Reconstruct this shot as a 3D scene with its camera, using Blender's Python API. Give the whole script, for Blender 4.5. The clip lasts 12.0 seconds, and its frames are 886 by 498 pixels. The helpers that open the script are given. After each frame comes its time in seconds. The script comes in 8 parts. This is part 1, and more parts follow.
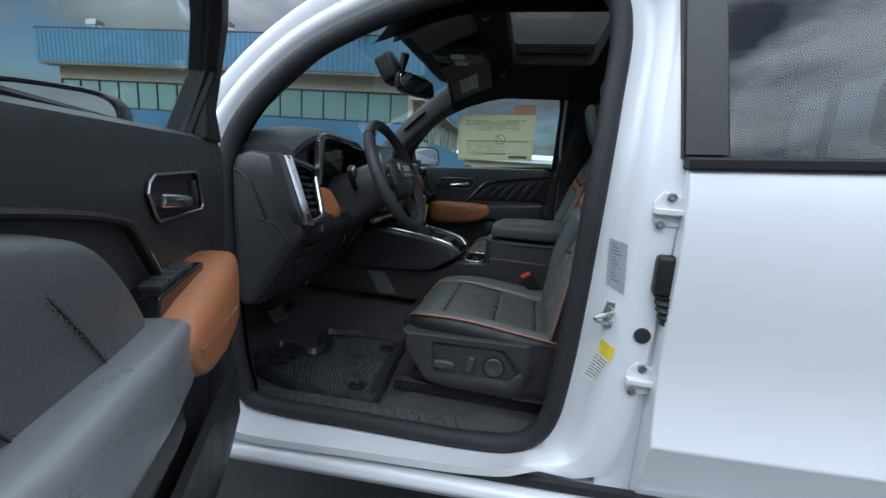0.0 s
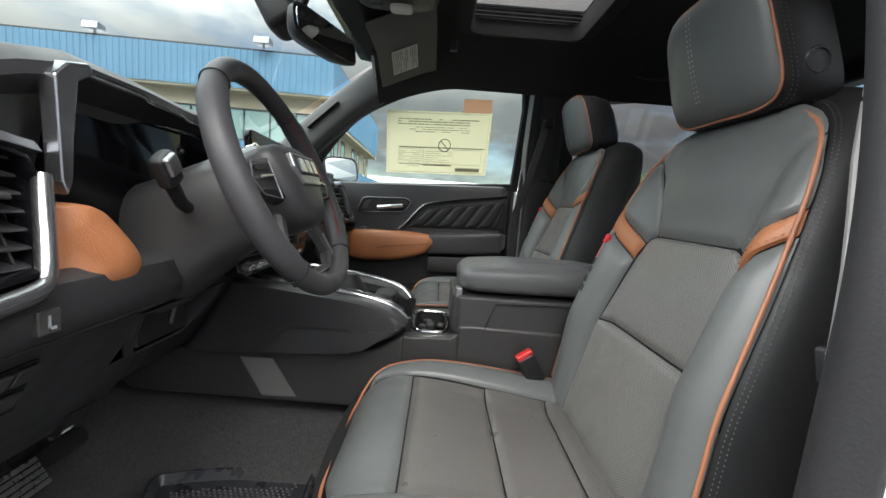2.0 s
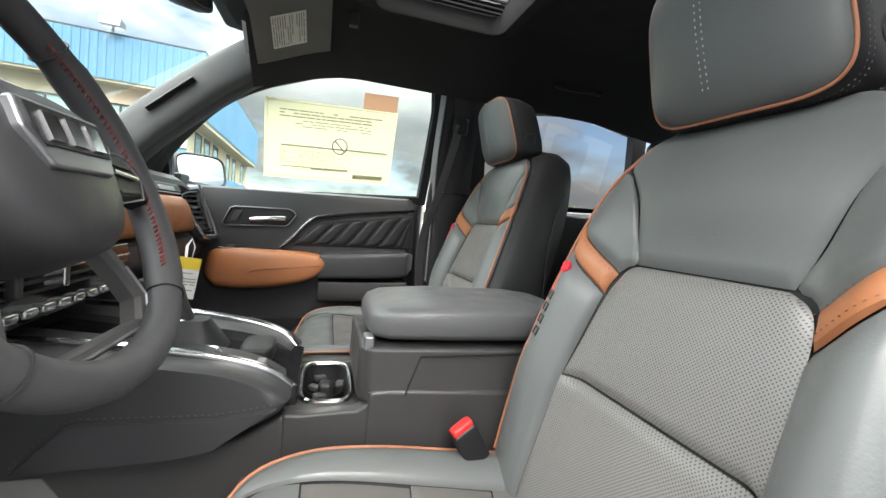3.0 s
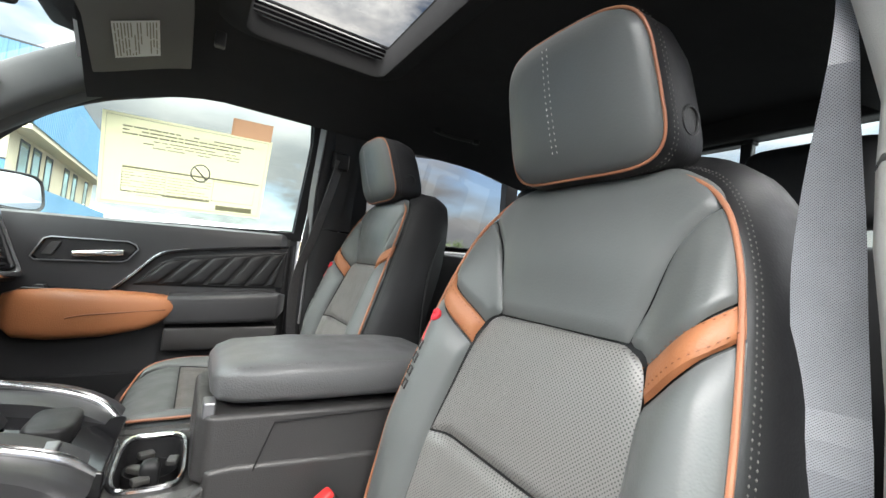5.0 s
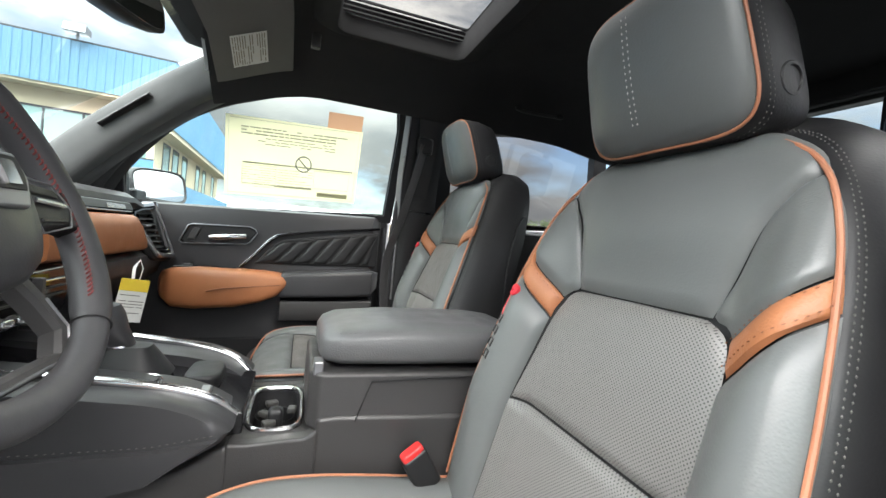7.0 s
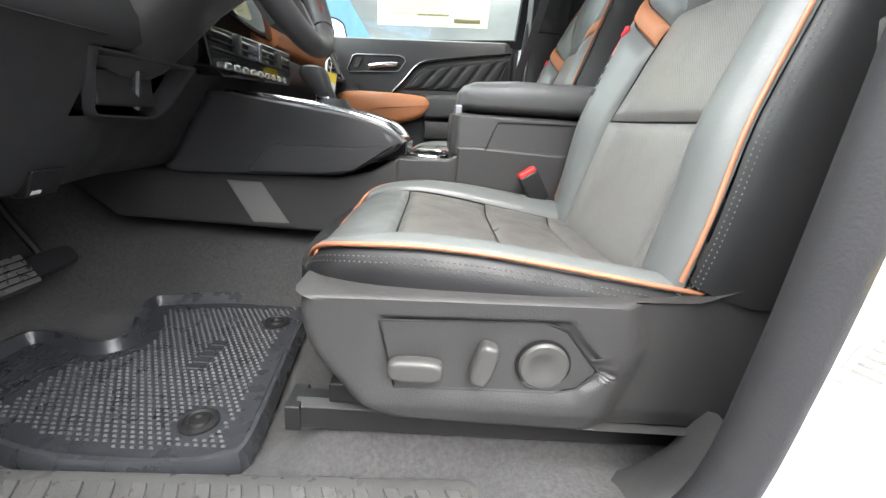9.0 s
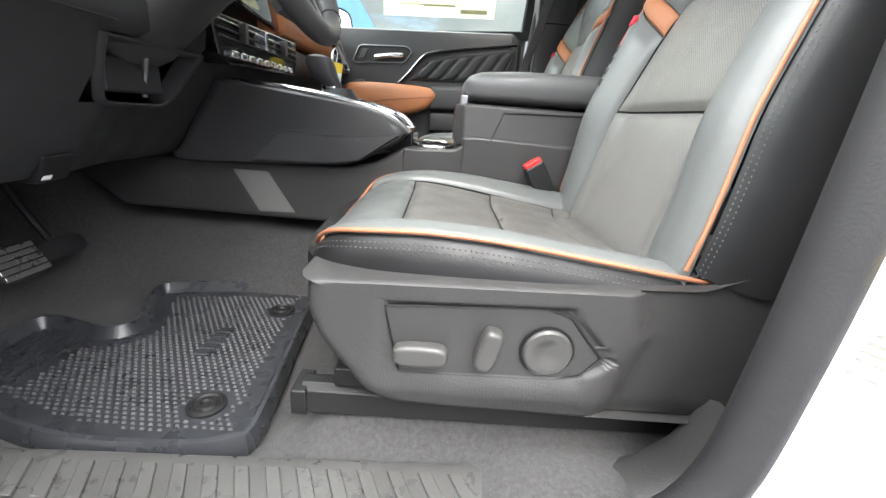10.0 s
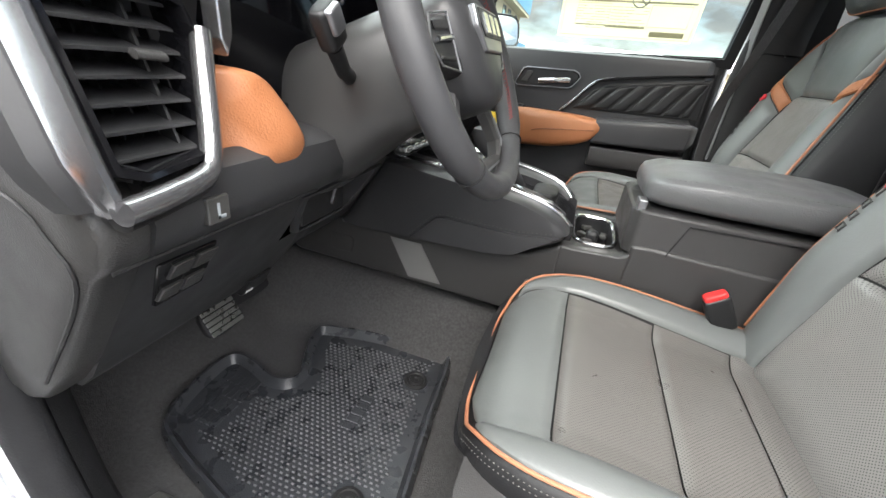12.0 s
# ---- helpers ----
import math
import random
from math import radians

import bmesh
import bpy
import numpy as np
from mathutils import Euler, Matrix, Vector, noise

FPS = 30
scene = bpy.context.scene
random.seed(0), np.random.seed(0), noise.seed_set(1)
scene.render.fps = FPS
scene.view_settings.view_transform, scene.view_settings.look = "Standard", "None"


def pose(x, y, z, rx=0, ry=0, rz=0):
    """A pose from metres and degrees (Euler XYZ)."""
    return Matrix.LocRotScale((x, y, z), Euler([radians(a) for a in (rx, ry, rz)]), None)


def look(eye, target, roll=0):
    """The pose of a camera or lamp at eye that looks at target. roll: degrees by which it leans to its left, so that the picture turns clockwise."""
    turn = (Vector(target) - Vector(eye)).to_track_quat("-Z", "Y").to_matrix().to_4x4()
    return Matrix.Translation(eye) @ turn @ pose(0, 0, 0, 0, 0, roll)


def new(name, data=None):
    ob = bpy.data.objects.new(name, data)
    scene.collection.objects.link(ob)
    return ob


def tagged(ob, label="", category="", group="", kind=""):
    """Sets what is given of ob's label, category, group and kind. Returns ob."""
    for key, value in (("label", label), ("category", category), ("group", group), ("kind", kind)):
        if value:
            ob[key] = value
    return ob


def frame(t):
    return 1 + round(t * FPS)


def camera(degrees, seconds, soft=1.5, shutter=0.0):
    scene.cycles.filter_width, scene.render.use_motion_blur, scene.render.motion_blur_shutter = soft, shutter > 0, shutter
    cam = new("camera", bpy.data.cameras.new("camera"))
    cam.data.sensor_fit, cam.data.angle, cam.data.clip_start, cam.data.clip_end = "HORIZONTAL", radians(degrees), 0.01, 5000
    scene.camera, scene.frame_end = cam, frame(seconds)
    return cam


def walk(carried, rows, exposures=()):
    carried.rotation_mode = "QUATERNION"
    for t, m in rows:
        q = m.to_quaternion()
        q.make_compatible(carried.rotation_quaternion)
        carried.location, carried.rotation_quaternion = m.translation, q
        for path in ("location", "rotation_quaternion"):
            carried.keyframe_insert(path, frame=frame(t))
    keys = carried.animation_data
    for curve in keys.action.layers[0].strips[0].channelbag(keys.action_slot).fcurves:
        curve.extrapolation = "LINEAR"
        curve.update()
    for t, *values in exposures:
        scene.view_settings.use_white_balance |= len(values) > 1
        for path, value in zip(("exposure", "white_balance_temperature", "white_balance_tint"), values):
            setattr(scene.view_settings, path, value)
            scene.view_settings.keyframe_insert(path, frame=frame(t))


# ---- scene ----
cam = camera(94.7, 12.0)
PATH = [
    (0, (-0.199, -1.821, 1.428), (-0.581, 0.105, 1.045), 4.0),
    (0.5, (-0.262, -1.643, 1.415), (-0.609, 0.296, 1.07), 4.2),
    (1, (-0.307, -1.457, 1.403), (-0.595, 0.498, 1.096), 4.3),
    (1.5, (-0.35, -1.283, 1.393), (-0.519, 0.692, 1.125), 4.1),
    (2, (-0.399, -1.13, 1.382), (-0.37, 0.856, 1.15), 4.3),
    (2.5, (-0.44, -0.945, 1.367), (-0.134, 1.024, 1.202), 5.0),
    (3, (-0.422, -0.843, 1.377), (0.13, 1.076, 1.262), 5.4),
    (3.5, (-0.413, -0.823, 1.403), (0.377, 1.014, 1.348), 5.9),
    (3.7, (-0.398, -0.822, 1.409), (0.449, 0.99, 1.374), 5.8),
    (5.3, (-0.379, -0.825, 1.403), (0.657, 0.882, 1.51), 6.1),
    (5.5, (-0.379, -0.825, 1.405), (0.656, 0.883, 1.506), 5.8),
    (6, (-0.376, -0.826, 1.402), (0.621, 0.905, 1.504), 5.8),
    (6.5, (-0.375, -0.827, 1.403), (0.551, 0.944, 1.477), 5.6),
    (7, (-0.384, -0.861, 1.399), (0.273, 1.028, 1.362), 5.6),
    (7.5, (-0.395, -0.969, 1.346), (-0.02, 0.984, 1.129), 4.7),
    (7.7, (-0.391, -1.01, 1.309), (-0.116, 0.948, 1.003), 3.8),
    (9.3, (-0.381, -1.125, 1.125), (-0.325, 0.779, 0.513), 4.5),
    (9.5, (-0.381, -1.126, 1.125), (-0.328, 0.776, 0.508), 4.5),
    (10, (-0.382, -1.127, 1.126), (-0.335, 0.773, 0.502), 4.7),
    (10.5, (-0.379, -1.126, 1.126), (-0.373, 0.769, 0.486), 5.3),
    (11, (-0.376, -1.128, 1.149), (-0.475, 0.746, 0.458), 6.3),
    (11.5, (-0.402, -1.12, 1.277), (-0.69, 0.698, 0.497), 6.8),
    (11.7, (-0.444, -1.095, 1.304), (-0.835, 0.722, 0.567), 7.2),
    (12, (-0.489, -1.001, 1.385), (-0.979, 0.737, 0.524), 7.5),
]
EXPOSURES = [(0.0, -0.98, 5600, 7), (0.6, -0.86, 5650, 7), (1.1, -0.66, 5750, 7), (1.6, -0.06, 6000, 8), (2.0, 0.53, 6600, 10), (2.5, 1.00, 6700, 11), (3.0, 1.36, 6700, 10), (3.5, 1.44, 6650, 10),
             (6.5, 1.40, 6650, 10), (7.5, 1.43, 6600, 10), (9.5, 1.72, 6600, 10), (11.0, 1.72, 6600, 10), (12.0, 1.48, 6700, 10)]
walk(cam, [(t, look(eye, target, roll)) for t, eye, target, roll in PATH], EXPOSURES)


# ---- world and sun ----
SUN_EL, SUN_AZ = radians(50), radians(174)     # azimuth counted from +y towards +x
SUN_DIR = Vector((math.sin(SUN_AZ) * math.cos(SUN_EL), math.cos(SUN_AZ) * math.cos(SUN_EL), math.sin(SUN_EL)))


def build_world():
    w = bpy.data.worlds.new("cloudy_sky")
    scene.world = w
    w.use_nodes = True
    nt = w.node_tree
    nt.nodes.clear()
    N = nt.nodes.new
    out, bg, sky, bgc, mix = N("ShaderNodeOutputWorld"), N("ShaderNodeBackground"), N("ShaderNodeTexSky"), N("ShaderNodeBackground"), N("ShaderNodeMixShader")
    sky.sky_type, sky.sun_disc = "NISHITA", False
    sky.sun_elevation, sky.sun_rotation = SUN_EL, SUN_AZ
    bg.inputs[1].default_value = 0.12
    tc, mp = N("ShaderNodeTexCoord"), N("ShaderNodeMapping")
    mp.inputs["Scale"].default_value = (1, 1, 2.6)
    n1, n2 = N("ShaderNodeTexNoise"), N("ShaderNodeTexNoise")
    n1.inputs["Scale"].default_value, n1.inputs["Detail"].default_value, n1.inputs["Roughness"].default_value = 2.3, 8, 0.55
    n2.inputs["Scale"].default_value, n2.inputs["Detail"].default_value = 5.0, 7
    cover, shade = N("ShaderNodeValToRGB"), N("ShaderNodeValToRGB")
    cover.color_ramp.elements[0].position, cover.color_ramp.elements[1].position = 0.36, 0.50
    shade.color_ramp.elements[0].position, shade.color_ramp.elements[1].position = 0.33, 0.66
    shade.color_ramp.elements[0].color, shade.color_ramp.elements[1].color = (0.60, 0.63, 0.67, 1), (1.0, 0.99, 0.97, 1)
    bgc.inputs[1].default_value = 1.0
    # clouds are brighter towards the veiled sun
    dot, ramp, mul = N("ShaderNodeVectorMath"), N("ShaderNodeMapRange"), N("ShaderNodeMath")
    dot.operation, mul.operation = "DOT_PRODUCT", "MULTIPLY"
    dot.inputs[1].default_value = SUN_DIR
    ramp.inputs["From Min"].default_value, ramp.inputs["From Max"].default_value = -0.2, 1.0
    ramp.inputs["To Min"].default_value, ramp.inputs["To Max"].default_value = 0.95, 2.5
    ramp.interpolation_type = "SMOOTHSTEP"
    L = nt.links.new
    L(tc.outputs["Generated"], mp.inputs[0])
    L(mp.outputs[0], n1.inputs["Vector"]), L(mp.outputs[0], n2.inputs["Vector"])
    L(n1.outputs[0], cover.inputs[0]), L(n2.outputs[0], shade.inputs[0])
    L(tc.outputs["Generated"], dot.inputs[0]), L(dot.outputs["Value"], ramp.inputs[0])
    # an overcast vault: brighter overhead than at the horizon
    sep, high, tot = N("ShaderNodeSeparateXYZ"), N("ShaderNodeMapRange"), N("ShaderNodeMath")
    high.inputs["From Min"].default_value, high.inputs["From Max"].default_value = 0.20, 0.58
    high.interpolation_type = "SMOOTHSTEP"
    high.inputs["To Min"].default_value, high.inputs["To Max"].default_value = 0.31, 2.45
    tot.operation = "MULTIPLY"
    L(tc.outputs["Generated"], sep.inputs[0]), L(sep.outputs["Z"], high.inputs[0])
    # thinner, brighter cloud ahead of the truck than abeam
    ahead, tot2 = N("ShaderNodeMapRange"), N("ShaderNodeMath")
    ahead.interpolation_type = "SMOOTHSTEP"
    ahead.inputs["From Min"].default_value, ahead.inputs["From Max"].default_value = -0.15, -0.75
    ahead.inputs["To Min"].default_value, ahead.inputs["To Max"].default_value = 1.0, 2.0
    tot2.operation = "MULTIPLY"
    L(sep.outputs["X"], ahead.inputs[0])
    L(ramp.outputs[0], tot.inputs[0]), L(high.outputs[0], tot.inputs[1])
    L(tot.outputs[0], tot2.inputs[0]), L(ahead.outputs[0], tot2.inputs[1])
    L(tot2.outputs[0], bgc.inputs[1]), L(shade.outputs[0], bgc.inputs[0])
    L(sky.outputs[0], bg.inputs[0]), L(cover.outputs[0], mix.inputs[0])
    L(bg.outputs[0], mix.inputs[1]), L(bgc.outputs[0], mix.inputs[2]), L(mix.outputs[0], out.inputs[0])


build_world()
sun = new("sun", bpy.data.lights.new("sun", "SUN"))
sun.data.energy, sun.data.angle, sun.data.color = 1.25, radians(26), (1.0, 0.96, 0.9)
sun.matrix_world = look(SUN_DIR * 50, (0, 0, 0))


# ---- materials ----
def material(name, col, rough=0.5, metal=0.0, spec=0.5, var=0.08, vscale=3.0, grain=0.0, gscale=400.0, gtype="noise",
             stain=0.0, coat=0.0, sheen=0.0, island=0.0, rvar=0.08):
    """Principled material in object space: broad tone variation, fine grain bump, uneven gloss."""
    m = bpy.data.materials.new(name)
    m.use_nodes = True
    nt = m.node_tree
    b = nt.nodes["Principled BSDF"]
    N, L = nt.nodes.new, nt.links.new
    b.inputs["Roughness"].default_value, b.inputs["Metallic"].default_value = rough, metal
    b.inputs["Specular IOR Level"].default_value = spec
    b.inputs["Coat Weight"].default_value, b.inputs["Coat Roughness"].default_value = coat, 0.06
    b.inputs["Sheen Weight"].default_value = sheen
    tc = N("ShaderNodeTexCoord")
    n = N("ShaderNodeTexNoise")
    n.inputs["Scale"].default_value, n.inputs["Detail"].default_value = vscale, 6
    L(tc.outputs["Object"], n.inputs["Vector"])
    mr = N("ShaderNodeMapRange")
    mr.inputs["From Min"].default_value, mr.inputs["From Max"].default_value = 0.3, 0.7
    mr.inputs["To Min"].default_value, mr.inputs["To Max"].default_value = 1 - var, 1 + var
    L(n.outputs[0], mr.inputs[0])
    hs = N("ShaderNodeHueSaturation")
    hs.inputs["Color"].default_value = (*col, 1)
    L(mr.outputs[0], hs.inputs["Value"])
    colour = hs.outputs[0]
    if stain:
        n3 = N("ShaderNodeTexNoise")
        n3.inputs["Scale"].default_value, n3.inputs["Detail"].default_value = vscale * 6, 10
        L(tc.outputs["Object"], n3.inputs["Vector"])
        r3 = N("ShaderNodeValToRGB")
        r3.color_ramp.elements[0].position, r3.color_ramp.elements[1].position = 0.5, 0.75
        L(n3.outputs[0], r3.inputs[0])
        mx = N("ShaderNodeMix")
        mx.data_type = "RGBA"
        f = N("ShaderNodeMath")
        f.operation = "MULTIPLY"
        f.inputs[1].default_value = stain
        L(r3.outputs[0], f.inputs[0]), L(f.outputs[0], mx.inputs[0])
        L(colour, mx.inputs[6])
        mx.inputs[7].default_value = (col[0] * 0.5 + 0.12, col[1] * 0.5 + 0.115, col[2] * 0.5 + 0.105, 1)
        colour = mx.outputs[2]
    if island:
        g, r = N("ShaderNodeObjectInfo"), N("ShaderNodeMapRange")
        r.inputs["To Min"].default_value, r.inputs["To Max"].default_value = 1 - island, 1 + island
        h2 = N("ShaderNodeHueSaturation")
        L(g.outputs["Random"], r.inputs[0]), L(r.outputs[0], h2.inputs["Value"]), L(colour, h2.inputs["Color"])
        colour = h2.outputs[0]
    L(colour, b.inputs["Base Color"])
    rr = N("ShaderNodeMapRange")
    rr.inputs["From Min"].default_value, rr.inputs["From Max"].default_value = 0.3, 0.7
    rr.inputs["To Min"].default_value, rr.inputs["To Max"].default_value = max(0, rough - rvar), min(1, rough + rvar)
    n4 = N("ShaderNodeTexNoise")
    n4.inputs["Scale"].default_value, n4.inputs["Detail"].default_value = vscale * 4 + 2, 8
    L(tc.outputs["Object"], n4.inputs["Vector"]), L(n4.outputs[0], rr.inputs[0]), L(rr.outputs[0], b.inputs["Roughness"])
    if grain:
        if gtype == "voronoi":
            t = N("ShaderNodeTexVoronoi")
            t.feature = "SMOOTH_F1"
            src = t.outputs["Distance"]
        elif gtype in ("perf_x", "perf_z"):          # regular punched holes, seen along one axis
            t = N("ShaderNodeTexVoronoi")
            t.voronoi_dimensions = "2D"
            t.inputs["Randomness"].default_value = 0.0
            cr = N("ShaderNodeMath")
            cr.operation = "GREATER_THAN"
            cr.inputs[1].default_value = 0.24
            L(t.outputs["Distance"], cr.inputs[0])
            src = cr.outputs[0]
            dk = N("ShaderNodeMix")
            dk.data_type = "RGBA"
            dk.inputs[6].default_value = (col[0] * 0.2, col[1] * 0.2, col[2] * 0.2, 1)
            L(src, dk.inputs[0]), L(colour, dk.inputs[7]), L(dk.outputs[2], b.inputs["Base Color"])
            rot = N("ShaderNodeMapping")
            rot.inputs["Rotation"].default_value = (0, 0, radians(45))
            sp, cb = N("ShaderNodeSeparateXYZ"), N("ShaderNodeCombineXYZ")
            L(tc.outputs["Object"], sp.inputs[0]), L(sp.outputs[1], cb.inputs[0]), L(sp.outputs[2 if gtype == "perf_x" else 0], cb.inputs[1])
            L(cb.outputs[0], rot.inputs[0]), L(rot.outputs[0], t.inputs["Vector"])
        else:
            t = N("ShaderNodeTexNoise")
            t.inputs["Detail"].default_value = 4
            src = t.outputs[0]
        t.inputs["Scale"].default_value = gscale
        if not gtype.startswith("perf"):
            L(tc.outputs["Object"], t.inputs["Vector"])
        bp = N("ShaderNodeBump")
        bp.inputs["Strength"].default_value, bp.inputs["Distance"].default_value = grain, 0.0015
        L(src, bp.inputs["Height"]), L(bp.outputs[0], b.inputs["Normal"])
    return m


def glass(name, tint, gloss=0.10, rough=0.0):
    """Thin pane: tinted see-through with a sharp sky reflection."""
    m = bpy.data.materials.new(name)
    m.use_nodes = True
    nt = m.node_tree
    nt.nodes.clear()
    N, L = nt.nodes.new, nt.links.new
    out, tr, gl, mx, lw, pw, mu = N("ShaderNodeOutputMaterial"), N("ShaderNodeBsdfTransparent"), N("ShaderNodeBsdfGlossy"), N("ShaderNodeMixShader"), N("ShaderNodeLayerWeight"), N("ShaderNodeMath"), N("ShaderNodeMath")
    tr.inputs[0].default_value = (*tint, 1)
    gl.inputs["Roughness"].default_value = rough
    lw.inputs[0].default_value = 0.5
    pw.operation, mu.operation = "POWER", "MULTIPLY_ADD"
    pw.inputs[1].default_value = 5.0
    mu.inputs[1].default_value, mu.inputs[2].default_value = 0.9, gloss
    L(lw.outputs["Facing"], pw.inputs[0]), L(pw.outputs[0], mu.inputs[0]), L(mu.outputs[0], mx.inputs[0])
    L(tr.outputs[0], mx.inputs[1]), L(gl.outputs[0], mx.inputs[2]), L(mx.outputs[0], out.inputs[0])
    return m


LEATHER = material("grey_leather", (0.110, 0.117, 0.115), 0.38, spec=0.5, var=0.06, vscale=5, grain=0.10, gscale=420, gtype="voronoi")
LEATHER_BLACK = material("black_leather", (0.012, 0.012, 0.013), 0.47, spec=0.4, var=0.08, vscale=5, grain=0.10, gscale=420, gtype="voronoi")
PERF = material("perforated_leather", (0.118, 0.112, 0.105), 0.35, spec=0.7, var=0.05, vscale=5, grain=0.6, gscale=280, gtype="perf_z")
# same leather as PERF, base colour raised in place of light on the backrest
PERF_BACK = material("brightened_perforated_leather", (0.168, 0.164, 0.156), 0.36, spec=0.6, var=0.05, vscale=5, grain=0.6, gscale=280, gtype="perf_x")
TAN = material("tan_leather", (0.37, 0.142, 0.060), 0.45, spec=0.5, var=0.07, vscale=6, grain=0.25, gscale=420, gtype="voronoi")
PIPING = material("copper_piping", (0.37, 0.150, 0.08), 0.5, var=0.1, vscale=12, grain=0.2, gscale=600)
THREAD = material("pale_thread", (0.11, 0.107, 0.100), 0.8, var=0.1, vscale=30)
THREAD_PALE = material("light_thread", (0.42, 0.41, 0.39), 0.8, var=0.1, vscale=30)
THREAD_TAN = material("dark_tan_thread", (0.22, 0.09, 0.045), 0.8, var=0.1, vscale=30)
THREAD_RED = material("red_thread", (0.16, 0.03, 0.028), 0.8, var=0.1, vscale=30)
PLASTIC = material("dark_grained_plastic", (0.038, 0.037, 0.037), 0.40, spec=0.5, var=0.07, vscale=4, grain=0.35, gscale=520)
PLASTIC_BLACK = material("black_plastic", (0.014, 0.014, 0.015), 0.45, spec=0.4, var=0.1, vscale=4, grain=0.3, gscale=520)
COLUMN = material("smooth_column_plastic", (0.045, 0.044, 0.044), 0.42, spec=0.5, var=0.04, vscale=4, grain=0.06, gscale=600)
SWITCH = material("grey_switch_plastic", (0.055, 0.054, 0.052), 0.36, spec=0.5, var=0.05, vscale=9, grain=0.1, gscale=700)
SOFT = material("soft_dash_skin", (0.032, 0.032, 0.034), 0.45, spec=0.45, var=0.06, vscale=4, grain=0.05, gscale=450, gtype="voronoi")
GLOSS_BLACK = material("gloss_black_trim", (0.006, 0.006, 0.007), 0.08, spec=0.6, var=0.1, vscale=3, rvar=0.03)
SCREEN = material("dark_display_glass", (0.003, 0.003, 0.004), 0.05, spec=0.25, var=0.1, vscale=3, rvar=0.02)
CHROME = material("satin_chrome", (0.72, 0.72, 0.73), 0.20, metal=1.0, var=0.03, vscale=8, rvar=0.06)
SILVER = material("satin_silver_trim", (0.52, 0.52, 0.54), 0.24, metal=0.95, var=0.02, vscale=5, rvar=0.02)
SATIN = material("satin_grey_metal", (0.34, 0.345, 0.36), 0.35, metal=0.9, var=0.05, vscale=9, rvar=0.08)
STEEL = material("zinc_steel", (0.55, 0.55, 0.53), 0.32, metal=1.0, var=0.1, vscale=14, rvar=0.12)
RUBBER = material("black_rubber_seal", (0.022, 0.022, 0.024), 0.62, spec=0.35, var=0.12, vscale=8, grain=0.3, gscale=300)
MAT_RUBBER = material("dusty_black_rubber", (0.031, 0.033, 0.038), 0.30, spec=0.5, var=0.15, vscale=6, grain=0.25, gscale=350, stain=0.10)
# mat rubber made paler on the nubs to paint in their highlights
NUB_GLINT = material("glint_pale_rubber", (0.085, 0.087, 0.092), 0.30, spec=0.6, var=0.15, vscale=6)
# black pad leather with the sky's sheen put into a grey base colour
SHEEN_GREY = material("sheen_grey_leather", (0.19, 0.193, 0.197), 0.34, spec=0.7, var=0.05, vscale=5, grain=0.10, gscale=420, gtype="voronoi")
DOOR_LEATHER = material("charcoal_leather", (0.095, 0.096, 0.098), 0.38, spec=0.5, var=0.06, vscale=5, grain=0.25, gscale=420, gtype="voronoi")
CARPET = material("charcoal_carpet", (0.058, 0.057, 0.058), 0.95, spec=0.1, var=0.22, vscale=160, grain=1.0, gscale=350, stain=0.0, sheen=0.15)
HEADLINER = material("black_headliner_cloth", (0.035, 0.035, 0.036), 0.95, spec=0.1, var=0.06, vscale=5, grain=0.6, gscale=900)
VISOR = material("charcoal_visor_cloth", (0.15, 0.148, 0.14), 0.9, spec=0.2, var=0.06, vscale=5, grain=0.4, gscale=800)
PILLAR = material("grey_pillar_trim", (0.085, 0.088, 0.088), 0.7, spec=0.35, var=0.05, vscale=4, grain=0.5, gscale=700)
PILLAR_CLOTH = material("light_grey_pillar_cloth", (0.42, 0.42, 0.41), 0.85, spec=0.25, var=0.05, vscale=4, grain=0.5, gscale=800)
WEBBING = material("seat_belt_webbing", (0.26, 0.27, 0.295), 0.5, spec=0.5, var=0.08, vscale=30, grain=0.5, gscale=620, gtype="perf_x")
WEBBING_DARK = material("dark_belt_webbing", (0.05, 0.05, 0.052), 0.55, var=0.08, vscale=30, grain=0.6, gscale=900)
PAINT = material("white_paint", (0.71, 0.72, 0.735), 0.22, spec=0.5, var=0.012, vscale=2, coat=0.6, rvar=0.05)
LABEL = material("off_white_label", (0.72, 0.72, 0.68), 0.55, var=0.03, vscale=10)
LABEL_GREY = material("silver_grey_label", (0.36, 0.39, 0.42), 0.4, var=0.05, vscale=12)
LABEL_YELLOW = material("yellow_label", (0.80, 0.58, 0.04), 0.5, var=0.05, vscale=12)
INK_GREY = material("grey_ink", (0.22, 0.22, 0.20), 0.7, var=0.08, vscale=12)
RED = material("red_plastic", (0.62, 0.03, 0.03), 0.35, spec=0.5, var=0.06, vscale=12)
RED_THREAD = material("red_embroidery", (0.66, 0.03, 0.05), 0.75, var=0.1, vscale=60)
def paper(name, col, through_col, amount):
    """Thin paper that lets daylight through."""
    m = material(name, col, 0.7, var=0.04, vscale=6)
    nt = m.node_tree
    tl, mx = nt.nodes.new("ShaderNodeBsdfTranslucent"), nt.nodes.new("ShaderNodeMixShader")
    tl.inputs[0].default_value = (*through_col, 1)
    mx.inputs[0].default_value = amount
    out = nt.nodes["Material Output"]
    nt.links.new(nt.nodes["Principled BSDF"].outputs[0], mx.inputs[1])
    nt.links.new(tl.outputs[0], mx.inputs[2])
    nt.links.new(mx.outputs[0], out.inputs[0])
    return m


